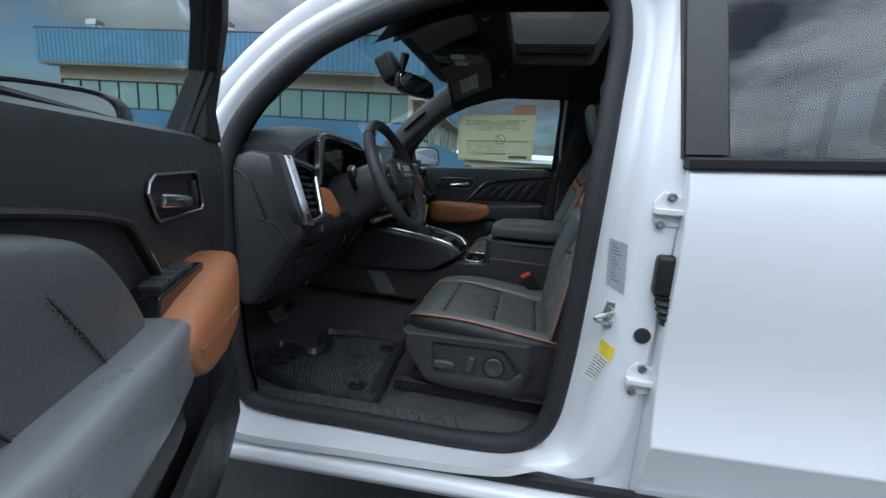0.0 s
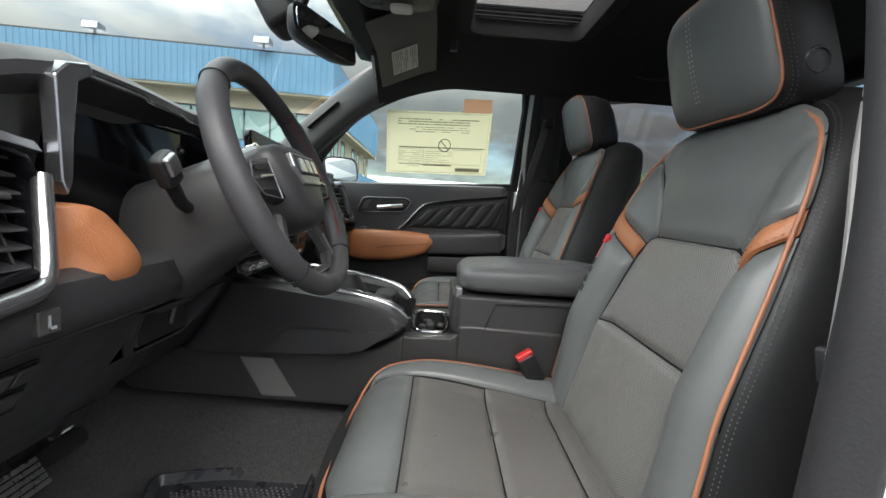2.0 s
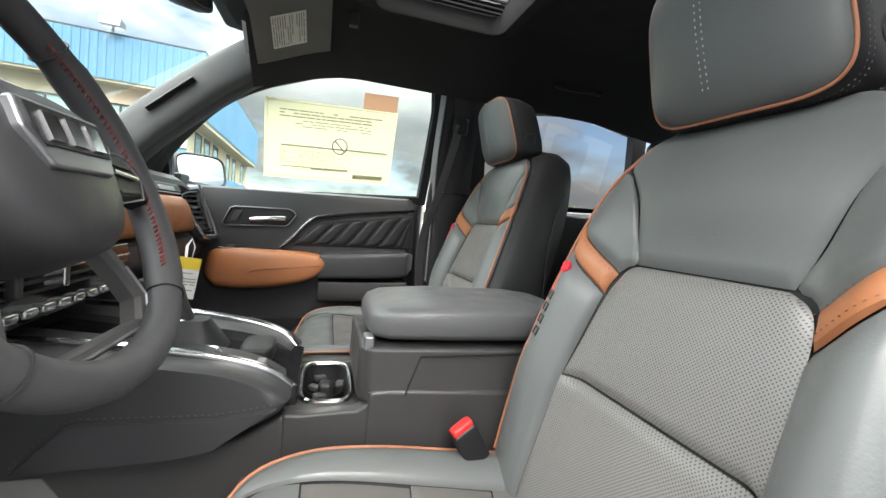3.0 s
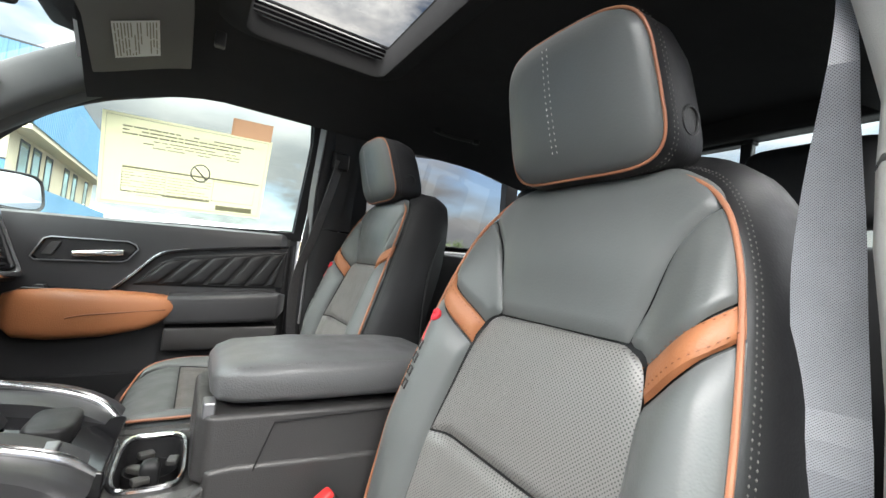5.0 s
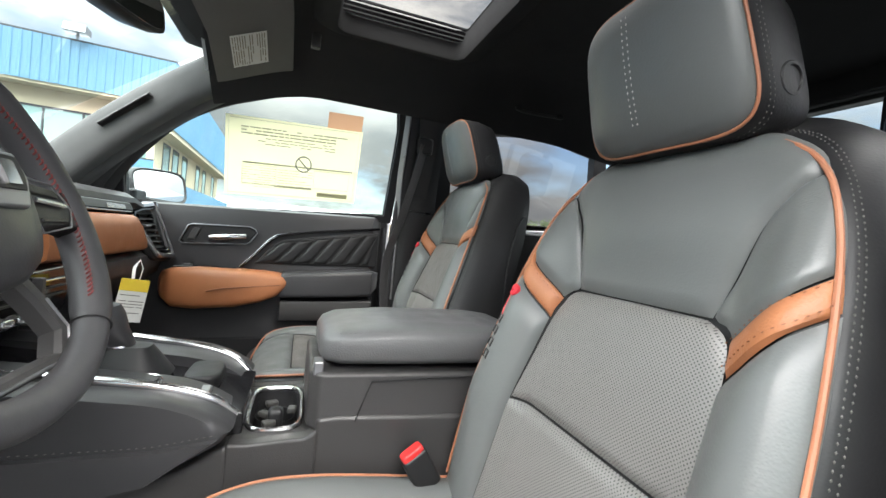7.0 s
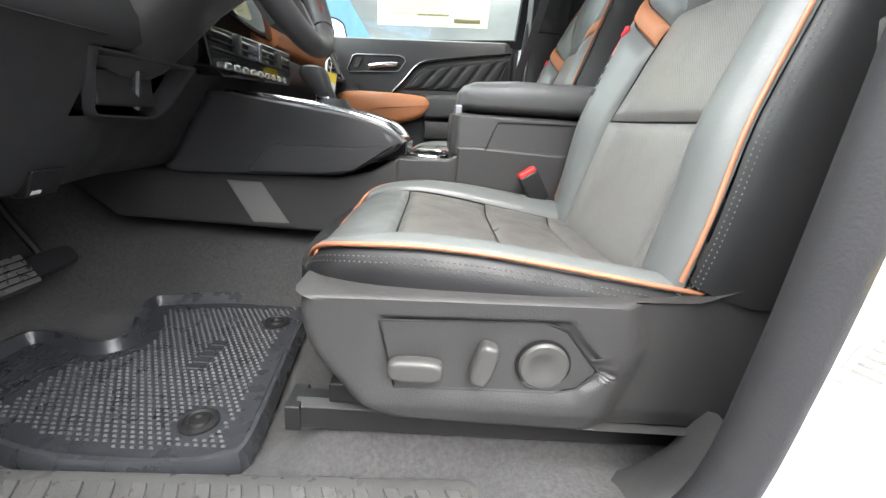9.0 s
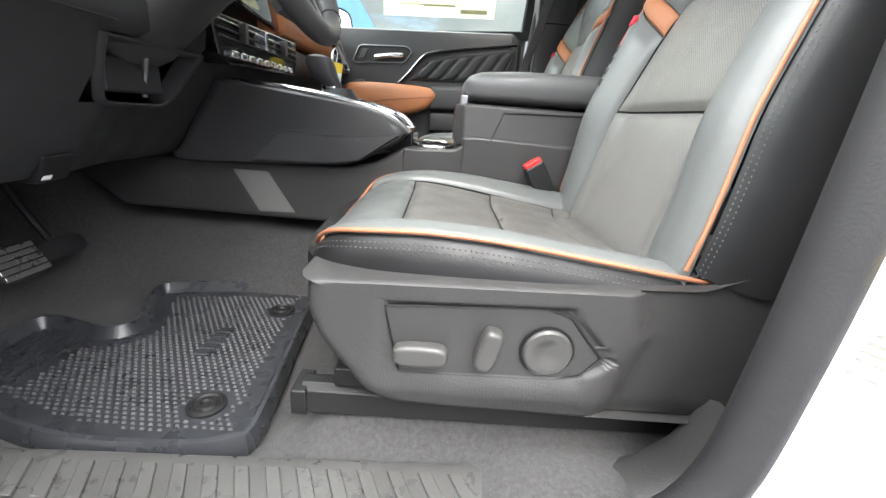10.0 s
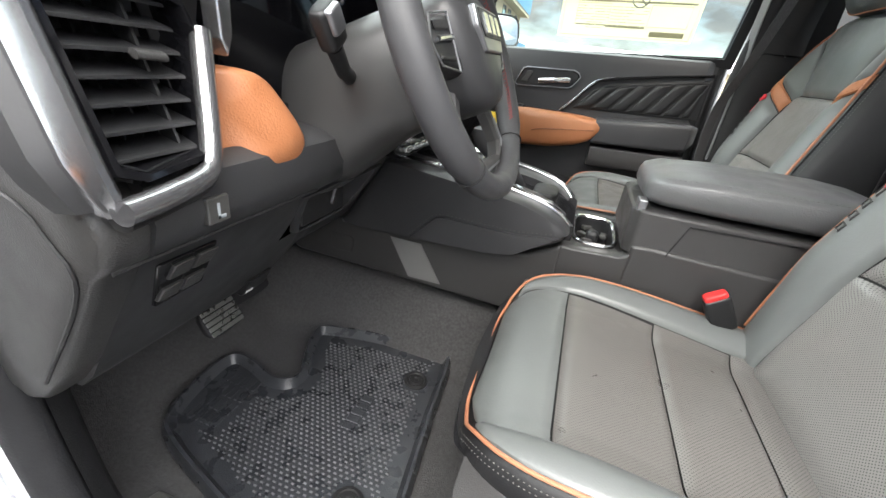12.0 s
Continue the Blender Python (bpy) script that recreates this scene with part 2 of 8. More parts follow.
STICKER = paper("cream_paper", (0.66, 0.63, 0.45), (0.70, 0.66, 0.43), 0.6)
STICKER_BROWN = paper("brown_card", (0.30, 0.16, 0.09), (0.55, 0.30, 0.18), 0.6)
WHITE_PLASTIC = material("white_print", (0.8, 0.8, 0.8), 0.5, var=0.03, vscale=8)
GLASS = glass("clear_car_glass", (0.80, 0.92, 0.90), 0.05)
STICKER_INK = paper("faded_print", (0.28, 0.27, 0.21), (0.33, 0.32, 0.24), 0.5)
# paler grey that stands for sunlight reflected on the console side
SUN_STRIPE = material("sun_stripe_grey", (0.15, 0.15, 0.147), 0.38, spec=0.5, var=0.04, vscale=8)
SILL = material("sill_plate_plastic", (0.075, 0.074, 0.072), 0.32, spec=0.7, var=0.12, vscale=12, grain=0.3, gscale=420, stain=0.03)
GLASS_WS = glass("tinted_windscreen_glass", (0.68, 0.76, 0.75), 0.06)
GLASS_DARK = glass("dark_privacy_glass", (0.46, 0.47, 0.48), 0.12)
GLASS_ROOF = glass("tinted_sunroof_glass", (0.185, 0.185, 0.18), 0.05)
MIRROR = material("mirror_glass", (0.85, 0.87, 0.88), 0.02, metal=1.0, var=0.01, rvar=0.01)


# ---- mesh helpers ----
def part(name, vf, mat, parent=None, label="", smooth=40, bevel=0.0, seg=2):
    """One mesh object from (verts, faces)."""
    me = bpy.data.meshes.new(name)
    me.from_pydata([tuple(v) for v in vf[0]], [], [tuple(f) for f in vf[1]])
    bm = bmesh.new()
    bm.from_mesh(me)
    bmesh.ops.delete(bm, geom=[v for v in bm.verts if not v.link_faces], context="VERTS")
    bmesh.ops.recalc_face_normals(bm, faces=bm.faces)
    bm.to_mesh(me)
    bm.free()
    me.materials.append(mat)
    if smooth:
        for p in me.polygons:
            p.use_smooth = True
        me.set_sharp_from_angle(angle=radians(smooth))
    ob = new(name, me)
    if parent:
        ob.parent = parent
    if label:
        ob["label"] = label
    if bevel:
        b = ob.modifiers.new("bevel", "BEVEL")
        b.width, b.segments, b.limit_method, b.angle_limit = bevel, seg, "ANGLE", radians(35)
        b.harden_normals = True
    return ob


def thing(name, at, label, category, group="", kind=""):
    e = new(name)
    e.empty_display_size = 0.05
    e.matrix_world = at if isinstance(at, Matrix) else Matrix.Translation(at)
    return tagged(e, label, category, group, kind)


def join(*vfs):
    V, F = [], []
    for v, f in vfs:
        o = len(V)
        V += list(v)
        F += [[i + o for i in q] for q in f]
    return V, F


def xf(vf, m):
    return [tuple(m @ Vector(v)) for v in vf[0]], vf[1]


def box(x0, x1, y0, y1, z0, z1):
    return ([(x0, y0, z0), (x1, y0, z0), (x1, y1, z0), (x0, y1, z0), (x0, y0, z1), (x1, y0, z1), (x1, y1, z1), (x0, y1, z1)],
            [(0, 3, 2, 1), (4, 5, 6, 7), (0, 1, 5, 4), (1, 2, 6, 5), (2, 3, 7, 6), (3, 0, 4, 7)])


def prism(poly, axis, a, b):
    """A polygon in the two other axes, from a to b along axis."""
    def P(u, v, w):
        return {"x": (w, u, v), "y": (u, w, v), "z": (u, v, w)}[axis]
    n = len(poly)
    V = [P(u, v, a) for u, v in poly] + [P(u, v, b) for u, v in poly]
    return V, [list(range(n))[::-1], list(range(n, 2 * n))] + [(i, (i + 1) % n, n + (i + 1) % n, n + i) for i in range(n)]


def loft(rings, closed=True, caps=True, loop=False):
    n, V, F = len(rings[0]), [p for r in rings for p in r], []
    m = len(rings)
    for k in range(m if loop else m - 1):
        k2 = (k + 1) % m
        for i in range(n if closed else n - 1):
            j = (i + 1) % n
            F.append((k * n + i, k * n + j, k2 * n + j, k2 * n + i))
    if caps and not loop:
        F += [list(range(n))[::-1], list(range((m - 1) * n, m * n))]
    return V, F


def spline(pts, n, closed=False):
    """Catmull-Rom through pts, resampled to n points of about even spacing."""
    P = [Vector(p) for p in pts]
    out, m = [], len(P)
    segs = m if closed else m - 1
    for i in range(segs):
        p1, p2 = P[i], P[(i + 1) % m]
        p0 = P[i - 1] if (closed or i) else p1 * 2 - p2
        p3 = P[(i + 2) % m] if (closed or i + 2 < m) else p2 * 2 - p1
        for k in range(12):
            t = k / 12
            out.append(0.5 * ((2 * p1) + (p2 - p0) * t + (2 * p0 - 5 * p1 + 4 * p2 - p3) * t * t + (3 * p1 - p0 - 3 * p2 + p3) * t ** 3))
    out.append(P[0].copy() if closed else P[-1].copy())
    return resample(out, n, closed)


def resample(P, n, closed=False):
    P = [Vector(p) for p in P]
    if closed and (P[0] - P[-1]).length > 1e-9:
        P.append(P[0])
    d = [0.0]
    for a, b in zip(P, P[1:]):
        d.append(d[-1] + (b - a).length)
    res, j = [], 0
    for k in range(n):
        s = d[-1] * k / (n if closed else n - 1)
        while j < len(d) - 2 and d[j + 1] < s:
            j += 1
        u = (s - d[j]) / max(d[j + 1] - d[j], 1e-9)
        res.append(P[j].lerp(P[j + 1], min(u, 1)))
    return res


def tube(path, r, n=8, closed=False, flat=1.0, up=None):
    """Round (or flattened) bar along a path."""
    P = [Vector(p) for p in path]
    m, rings = len(P), []
    ref = Vector(up) if up else Vector((0.13, 0.21, 0.97))
    for i in range(m):
        a = P[i - 1] if (closed or i) else P[i]
        b = P[(i + 1) % m] if (closed or i + 1 < m) else P[i]
        t = (b - a).normalized()
        s = t.cross(ref)
        s = s.normalized() if s.length > 1e-4 else t.orthogonal().normalized()
        if not up:
            ref = s.cross(t)
        u = s.cross(t)
        rr = r[i] if isinstance(r, (list, tuple)) else r
        rings.append([tuple(P[i] + s * math.cos(q) * rr * flat + u * math.sin(q) * rr) for q in (2 * math.pi * k / n for k in range(n))])
    return loft(rings, loop=closed)


def lathe(prof, n=24):
    """Profile (r, h) turned about z."""
    return loft([[(r * math.cos(2 * math.pi * k / n), r * math.sin(2 * math.pi * k / n), h) for k in range(n)] for r, h in prof])


def rounded(x0, x1, y0, y1, z0, z1, r=0.02, n=5, power=4.0):
    """Soft block: a superellipse section along z with rounded ends."""
    rings = []
    cx, cy, hx, hy = (x0 + x1) / 2, (y0 + y1) / 2, (x1 - x0) / 2, (y1 - y0) / 2
    for k in range(2 * n):
        q = (k if k < n else k - 1) / (n - 1) * 0.5 * math.pi if k < n else (k - n) / (n - 1) * 0.5 * math.pi
        ins, z = (r * (1 - math.sin(q)), z0 + r * (1 - math.cos(q))) if k < n else (r * (1 - math.cos(q)), z1 - r * (1 - math.sin(q)))
        ring = []
        for i in range(40):
            a = 2 * math.pi * i / 40
            c, s = math.cos(a), math.sin(a)
            ring.append((cx + (hx - ins) * math.copysign(abs(c) ** (2 / power), c), cy + (hy - ins) * math.copysign(abs(s) ** (2 / power), s), z))
        rings.append(ring)
    return loft(rings)


def stitches(path, length=0.0055, gap=0.0035, r=0.0009, lift=(0, 0, 0)):
    """A row of single thread stitches along a path."""
    P = [Vector(p) + Vector(lift) for p in path]
    total = sum((b - a).length for a, b in zip(P, P[1:]))
    n = max(2, int(total / (length + gap)))
    Q = resample(P, 2 * n)
    out = []
    for i in range(0, 2 * n - 1, 2):
        a, b = Q[i], Q[i + 1]
        t = (b - a).normalized()
        s = t.orthogonal().normalized() * r
        u = t.cross(s.normalized()) * r
        m = (a + b) / 2
        out.append(([tuple(a), tuple(m + s), tuple(m + u), tuple(m - s), tuple(m - u), tuple(b)],
                    [(0, 1, 2), (0, 2, 3), (0, 3, 4), (0, 4, 1), (5, 2, 1), (5, 3, 2), (5, 4, 3), (5, 1, 4)]))
    return join(*out)


def sstep(a, b, x):
    t = min(1, max(0, (x - a) / (b - a)))
    return t * t * (3 - 2 * t)


def lerp_table(tab, z):
    if z <= tab[0][0]:
        return tab[0][1]
    for (a, va), (b, vb) in zip(tab, tab[1:]):
        if z <= b:
            t = (z - a) / (b - a)
            return va + (vb - va) * t
    return tab[-1][1]


def smooth_table(tab, z):
    """Average of the table over a short window, for soft bends."""
    return sum(lerp_table(tab, z + k * 0.012) for k in (-2, -1, 0, 1, 2)) / 5


def bars(x0, x1, rows, h, gap, seed, place, fill=0.9):
    """Unreadable print: thin bars in rows; place(u, v) gives the point on the sheet."""
    rnd = random.Random(seed)
    out = []
    for k in range(rows):
        u = x0
        v = k * (h + gap)
        while u < x1 - 0.004:
            w = rnd.uniform(0.012, 0.05)
            e = min(u + w, x1)
            if rnd.random() < fill:
                q = [place(u, v), place(e, v), place(e, v + h), place(u, v + h)]
                out.append((q, [(0, 1, 2, 3)]))
            u = e + 0.004
    return join(*out) if out else ([], [])


# ---- setting: lot, building, distance ----
ASPHALT = material("worn_asphalt", (0.055, 0.055, 0.056), 0.9, spec=0.3, var=0.2, vscale=0.7, grain=0.9, gscale=120, stain=0.12)
STUCCO = material("cream_stucco", (0.60, 0.53, 0.38), 0.9, spec=0.2, var=0.06, vscale=0.6, grain=0.5, gscale=30)
BLUE_METAL = material("blue_ribbed_metal", (0.12, 0.26, 0.39), 0.45, spec=0.5, var=0.08, vscale=0.5, island=0.05)
BLUE_WALL = material("blue_painted_wall", (0.09, 0.22, 0.36), 0.7, var=0.08, vscale=0.5)
FRAME_DARK = material("dark_window_frame", (0.03, 0.035, 0.04), 0.5, var=0.05)
PANE = material("green_reflecting_pane", (0.34, 0.50, 0.46), 0.06, spec=1.0, metal=0.55, var=0.10, vscale=0.4, rvar=0.03)
ROOF_WHITE = material("white_metal_roof", (0.74, 0.75, 0.76), 0.6, var=0.04, vscale=0.3)
# woods tinted blue: the haze of distance is in the base colour
HILL = material("haze_tinted_hills", (0.10, 0.19, 0.36), 1.0, spec=0.0, var=0.12, vscale=0.01)
LEAF = material("tree_leaves", (0.075, 0.11, 0.035), 0.7, spec=0.3, var=0.3, vscale=0.8, island=0.2)
BARK = material("tree_bark", (0.12, 0.09, 0.06), 0.9, var=0.2, vscale=4)

S = 1500.0
ground = part("ground", ([(-S, -S, 0), (S, -S, 0), (S, S, 0), (-S, S, 0)], [(0, 1, 2, 3)]), ASPHALT, smooth=0)
tagged(ground, "dark grey worn asphalt car lot", "ground", kind="structure")


def ribbed(p0, p1, z0, z1, pitch=0.3, depth=0.035):
    """Ribbed metal sheeting between two plan points."""
    a, b = Vector((*p0, 0)), Vector((*p1, 0))
    d = b - a
    n = max(1, int(d.length / pitch))
    t = d.normalized()
    nor = Vector((t.y, -t.x, 0))
    line = []
    for i in range(n):
        for u, h in ((0, 0), (0.55, 0), (0.65, 1), (0.9, 1)):
            line.append(a + t * (i + u) * pitch + nor * h * depth)
    line.append(b)
    return loft([[tuple(p + Vector((0, 0, z0))) for p in line], [tuple(p + Vector((0, 0, z1))) for p in line]], closed=False, caps=False)


def wall_prism(p0, p1, z0, z1, thick, inward):
    a, b = Vector((*p0, 0)), Vector((*p1, 0))
    t = (b - a).normalized()
    nor = Vector((-t.y, t.x, 0)) * thick * inward
    poly = [(q.x, q.y) for q in (a, b, b + nor, a + nor)]
    return prism(poly, "z", z0, z1)


def showroom():
    e = thing("commercial_building", (-14, 22, 0), "cream and blue two-storey commercial building with a ribbed blue parapet", "building")
    m = Matrix.Translation((14, -22, 0))
    A, B, C = (-29.6, 19.7), (-7.0, 21.1), (-7.9, 40.5)        # front from A to B, side wing from B to C
    def put(n, vf, mat, parent=e, label="", **k):
        return part(n, xf(vf, m) if parent is e else xf(vf, m), mat, parent, label, **k)
    put("lower_wall", join(wall_prism(A, B, 0, 3.75, 0.3, 1), wall_prism(B, C, 0, 2.6, 0.3, 1)), BLUE_WALL, label="blue painted lower wall", smooth=0)
    put("upper_wall", join(wall_prism(A, B, 5.40, 6.55, 0.3, 1), wall_prism(B, C, 2.6, 6.35, 0.3, 1)), STUCCO, label="cream stucco wall", smooth=0)
    put("soffit", join(wall_prism((A[0] - 0.6, A[1] - 0.75), (B[0] + 0.7, B[1] - 0.75), 6.1, 6.24, 0.75, 1),
                       wall_prism((B[0] + 0.75, B[1] - 0.6), (C[0] + 0.75, C[1]), 5.0, 5.2, 0.75, 1)), STUCCO, smooth=0)
    a2, b2, c2 = (A[0] - 0.6, A[1] - 0.8), (B[0] + 0.8, B[1] - 0.8), (C[0] + 0.8, C[1])
    put("parapet_front", ribbed(a2, b2, 6.2, 8.05), BLUE_METAL, label="ribbed blue metal parapet", smooth=0)
    put("parapet_side", ribbed(b2, c2, 5.2, 8.05), BLUE_METAL, label="ribbed blue metal parapet", smooth=0)
    put("parapet_cap", join(wall_prism(a2, b2, 8.05, 8.13, 0.3, 1), wall_prism(b2, c2, 8.05, 8.13, 0.3, 1)), FRAME_DARK, label="dark flashing", smooth=0)
    put("roof", prism([(a2[0] + 0.4, a2[1] + 0.4), (b2[0] - 0.4, b2[1] + 0.4), (c2[0] - 0.4, c2[1]), (-30.2, 40)], "z", 7.6, 7.7), ROOF_WHITE, smooth=0)
    put("side_ledge", ribbed((B[0] + 0.9, B[1] + 0.2), (C[0] + 0.9, C[1]), 1.0, 2.9), BLUE_METAL, label="ribbed blue lower fascia", smooth=0)
    n = 17
    d = (Vector(B) - Vector(A)) / n
    for i in range(n):
        p, q = Vector(A) + d * i, Vector(A) + d * (i + 1)
        w = put("window", join(wall_prism(p, q, 3.75, 3.83, 0.16, 1), wall_prism(p, q, 5.32, 5.40, 0.16, 1),
                               wall_prism(p, p + d * 0.045, 3.83, 5.32, 0.16, 1)), FRAME_DARK, label="dark-framed green window", smooth=0)
        g = part("pane", xf(wall_prism(p + Vector((0, 0.06)), q + Vector((0, 0.06)), 3.8, 5.36, 0.02, 1), m), PANE, w, smooth=0)
    d = (Vector(C) - Vector(B)).normalized()
    nx = Vector((d.y, -d.x))
    for s in (1.3, 3.2, 5.4, 9.5, 12.0, 16.0):
        p, q = Vector(B) + d * s + nx * 0.03, Vector(B) + d * (s + 1.35) + nx * 0.03
        w = put("window", join(wall_prism(p, q, 3.1, 3.2, 0.1, 1), wall_prism(p, q, 4.75, 4.85, 0.1, 1), wall_prism(p, p + d * 0.09, 3.2, 4.75, 0.1, 1),
                               wall_prism(q - d * 0.09, q, 3.2, 4.75, 0.1, 1)), FRAME_DARK, label="dark-framed side window", smooth=0)
        part("pane", xf(wall_prism(p - nx * 0.02, q - nx * 0.02, 3.15, 4.8, 0.02, 1), m), PANE, w, smooth=0)
    for x in (-26.2, -17.6, -9.6):
        y = 19.3 + (x + 31) / 24.6 * 0.75
        part("floodlight", xf(join(box(x - 0.05, x + 0.05, y - 0.05, y + 0.05, 8.1, 8.3), prism([(y - 0.35, 8.28), (y + 0.2, 8.3), (y + 0.2, 8.55), (y - 0.3, 8.62)], "x", x - 0.38, x + 0.38)), m),
             SATIN, e, "grey roof-edge floodlight", smooth=0, bevel=0.03)
    return e


showroom()


def distance():
    rnd = random.Random(4)
    rings = []
    for k in range(121):
        a = 2 * math.pi * k / 120
        h = 34 + 26 * noise.noise(Vector((math.cos(a) * 3, math.sin(a) * 3, 0.3))) + 12 * noise.noise(Vector((math.cos(a) * 9, math.sin(a) * 9, 2.0)))
        c, s = math.cos(a), math.sin(a)
        rings.append([(1100 * c, 1100 * s, -2), (1150 * c, 1150 * s, h)])
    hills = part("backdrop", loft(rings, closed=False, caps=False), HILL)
    tagged(hills, "wooded hills on the horizon, haze painted in as blue", "hills", kind="structure")
    # low white building beyond the lot
    e = thing("low_building", (30, 62, 0), "long low white-roofed building beyond the lot", "building")
    part("wall", box(-62, 48, 0, 12, 0, 3.2), STUCCO, e, "cream wall", smooth=0)
    part("roof", prism([(-0.8, 3.2), (12.8, 3.2), (12.8, 3.9), (6, 4.7), (-0.8, 3.75)], "x", -63, 49), ROOF_WHITE, e, "white metal roof", smooth=0)
    for i in range(9):
        x = -52 + i * 10.5
        w = part("window", box(x, x + 2.2, -0.06, 0.0, 1.0, 2.3), FRAME_DARK, e, smooth=0)
        part("pane", box(x + 0.12, x + 2.08, -0.08, -0.061, 1.12, 2.18), PANE, w, smooth=0)


distance()


def tree(x, y, h, seed):
    rnd = random.Random(seed)
    e = thing("tree", (x, y, 0), "green leafy tree beyond the lot", "tree", "trees beyond the lot")
    limbs = [tube([(0, 0, 0), (0.1, 0, h * 0.3), (0, 0.1, h * 0.62), (0.1, 0, h * 0.85)], [0.28, 0.22, 0.12, 0.04], 8)]
    tips = []
    for i in range(14):
        a, z0 = rnd.uniform(0, 6.28), rnd.uniform(0.25, 0.7) * h
        r = rnd.uniform(0.15, 0.32) * h
        tip = Vector((math.cos(a) * r, math.sin(a) * r, z0 + rnd.uniform(0.1, 0.3) * h))
        limbs.append(tube([(0, 0, z0), tuple(tip * 0.5 + Vector((0, 0, z0 * 0.5))), tuple(tip)], [0.1, 0.06, 0.02], 6))
        tips.append(tip)
    part("trunk", join(*limbs), BARK, e)
    V, F = [], []
    for i in range(2600):
        t = rnd.choice(tips)
        p = t + Vector((rnd.gauss(0, 1), rnd.gauss(0, 1), rnd.gauss(0, 0.8))) * h * 0.10
        u = Vector((rnd.gauss(0, 1), rnd.gauss(0, 1), rnd.gauss(0, 1))).normalized() * rnd.uniform(0.12, 0.28)
        w = u.orthogonal().normalized() * u.length * 0.6
        o = len(V)
        V += [p - u, p + w, p + u, p - w]
        F.append((o, o + 1, o + 2, o + 3))
    part("crown", (V, F), LEAF, e, smooth=0)


for i, (x, y, h) in enumerate(((31, 60, 7.5), (36, 58, 6), (50, 40, 9), (44, 52, 7), (60, 22, 8))):
    tree(x, y, h, 10 + i)


# ---- pickup truck: cab shell ----
CY = -0.02                                         # centre line of the cab
truck = thing("pickup_truck", (0, 0, 0), "white crew-cab pickup truck with its driver door open", "pickup truck")

OPENING = [(-0.93, 0.69), (-0.60, 0.692), (-0.28, 0.70), (-0.15, 0.725), (-0.085, 0.80), (-0.062, 0.95), (-0.050, 1.15), (-0.042, 1.35), (-0.028, 1.60),
           (-0.020, 1.77), (-0.052, 1.868), (-0.16, 1.905), (-0.40, 1.883), (-0.62, 1.815), (-0.83, 1.705), (-0.985, 1.54), (-1.035, 1.39),
           (-1.032, 1.17), (-1.02, 0.92), (-0.99, 0.75)]


def side_y(z, yb=-0.812, yt=-0.675):
    return yb + (yt - yb) * sstep(1.30, 2.10, z) * 1.0 + 0.0 if z > 1.30 else yb


def opening_rings(spec, n=140):
    """Rings round the door opening; spec: (offset outward in the side plane, shift in y)."""
    loop = spline([(x, 0, z) for x, z in OPENING], n, closed=True)
    rings = []
    for off, dy in spec:
        ring = []
        for i, p in enumerate(loop):
            t = (loop[(i + 1) % n] - loop[i - 1]).normalized()
            nor = Vector((t.z, 0, -t.x))                 # outward for this running sense
            o, d = off(p, nor) if callable(off) else (off, dy)
            q = p + nor * o
            ring.append((q.x, side_y(q.z) + (d if callable(off) else dy), q.z))
        rings.append(ring)
    return rings


def jamb(k):
    """Outward offset and depth of the k-th line of the painted jamb, wider at the pillar behind the door and at the sill."""
    plain = ((0.014, 0.006), (0.012, -0.003), (0.022, -0.008), (0.032, -0.022), (0.042, -0.030), (0.060, -0.030), (0.080, -0.010), (0.10, 0.04))
    back = ((0.014, 0.006), (0.012, -0.003), (0.045, -0.008), (0.065, -0.022), (0.080, -0.050), (0.10, -0.060), (0.16, -0.060), (0.17, -0.03))
    sill = ((0.014, 0.006), (0.012, -0.003), (0.014, -0.010), (0.018, -0.050), (0.022, -0.095), (0.030, -0.112), (0.050, -0.114), (0.06, -0.08))
    def f(p, nor):
        b, s = sstep(0.5, 0.95, nor.x), sstep(0.5, 0.95, -nor.z)
        rise = (-0.05 * (p.x + 1.0) * min(1, (k - 2) / 3) * s if k > 2 else 0, 0)          # sill edge climbs to the rear
        return tuple(plain[k][i] * (1 - b) * (1 - s) + back[k][i] * b * (1 - s) + sill[k][i] * s + rise[i] for i in (0, 1))
    return f


left_jamb = loft(opening_rings([(jamb(k), 0) for k in range(8)]), closed=True, caps=False)
left_jamb = loft(list(map(list, zip(*[left_jamb[0][k * 140:(k + 1) * 140] for k in range(8)]))), closed=False, caps=False, loop=True)
part("door_frame", left_jamb, PAINT, truck, "white painted door frame with pillar and sill", smooth=60)
seal_path = [Vector(p) for p in opening_rings([(-0.008, -0.010)])[0]]
part("door_seal", tube(seal_path, 0.025, 12, closed=True, up=(0, 1, 0), flat=1.0), RUBBER, truck, "black rubber door seal")
def trim_line(o, dy):
    """Line of the inner trim: it stands further into the opening along the front pillar."""
    return lambda p, nor: (o - 0.030 * sstep(0.3, 0.9, -nor.x) * (o < 0.05), dy)


inner = opening_rings([(trim_line(o, dy), 0) for o, dy in ((-0.008, 0.004), (-0.002, 0.015), (0.010, 0.030), (0.022, 0.040), (0.10, 0.044))])
trim_v, trim_f = loft(list(map(list, zip(*inner))), closed=False, caps=False, loop=True)
at_pillar = lambda f: all(trim_v[i][0] > -0.13 and trim_v[i][2] > 0.86 for i in f)
part("opening_trim", (trim_v, [f for f in trim_f if not at_pillar(f)]), PLASTIC_BLACK, truck, "black trim round the door opening", smooth=60)
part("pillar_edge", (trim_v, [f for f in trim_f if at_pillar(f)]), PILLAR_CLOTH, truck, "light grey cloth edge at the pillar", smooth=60)

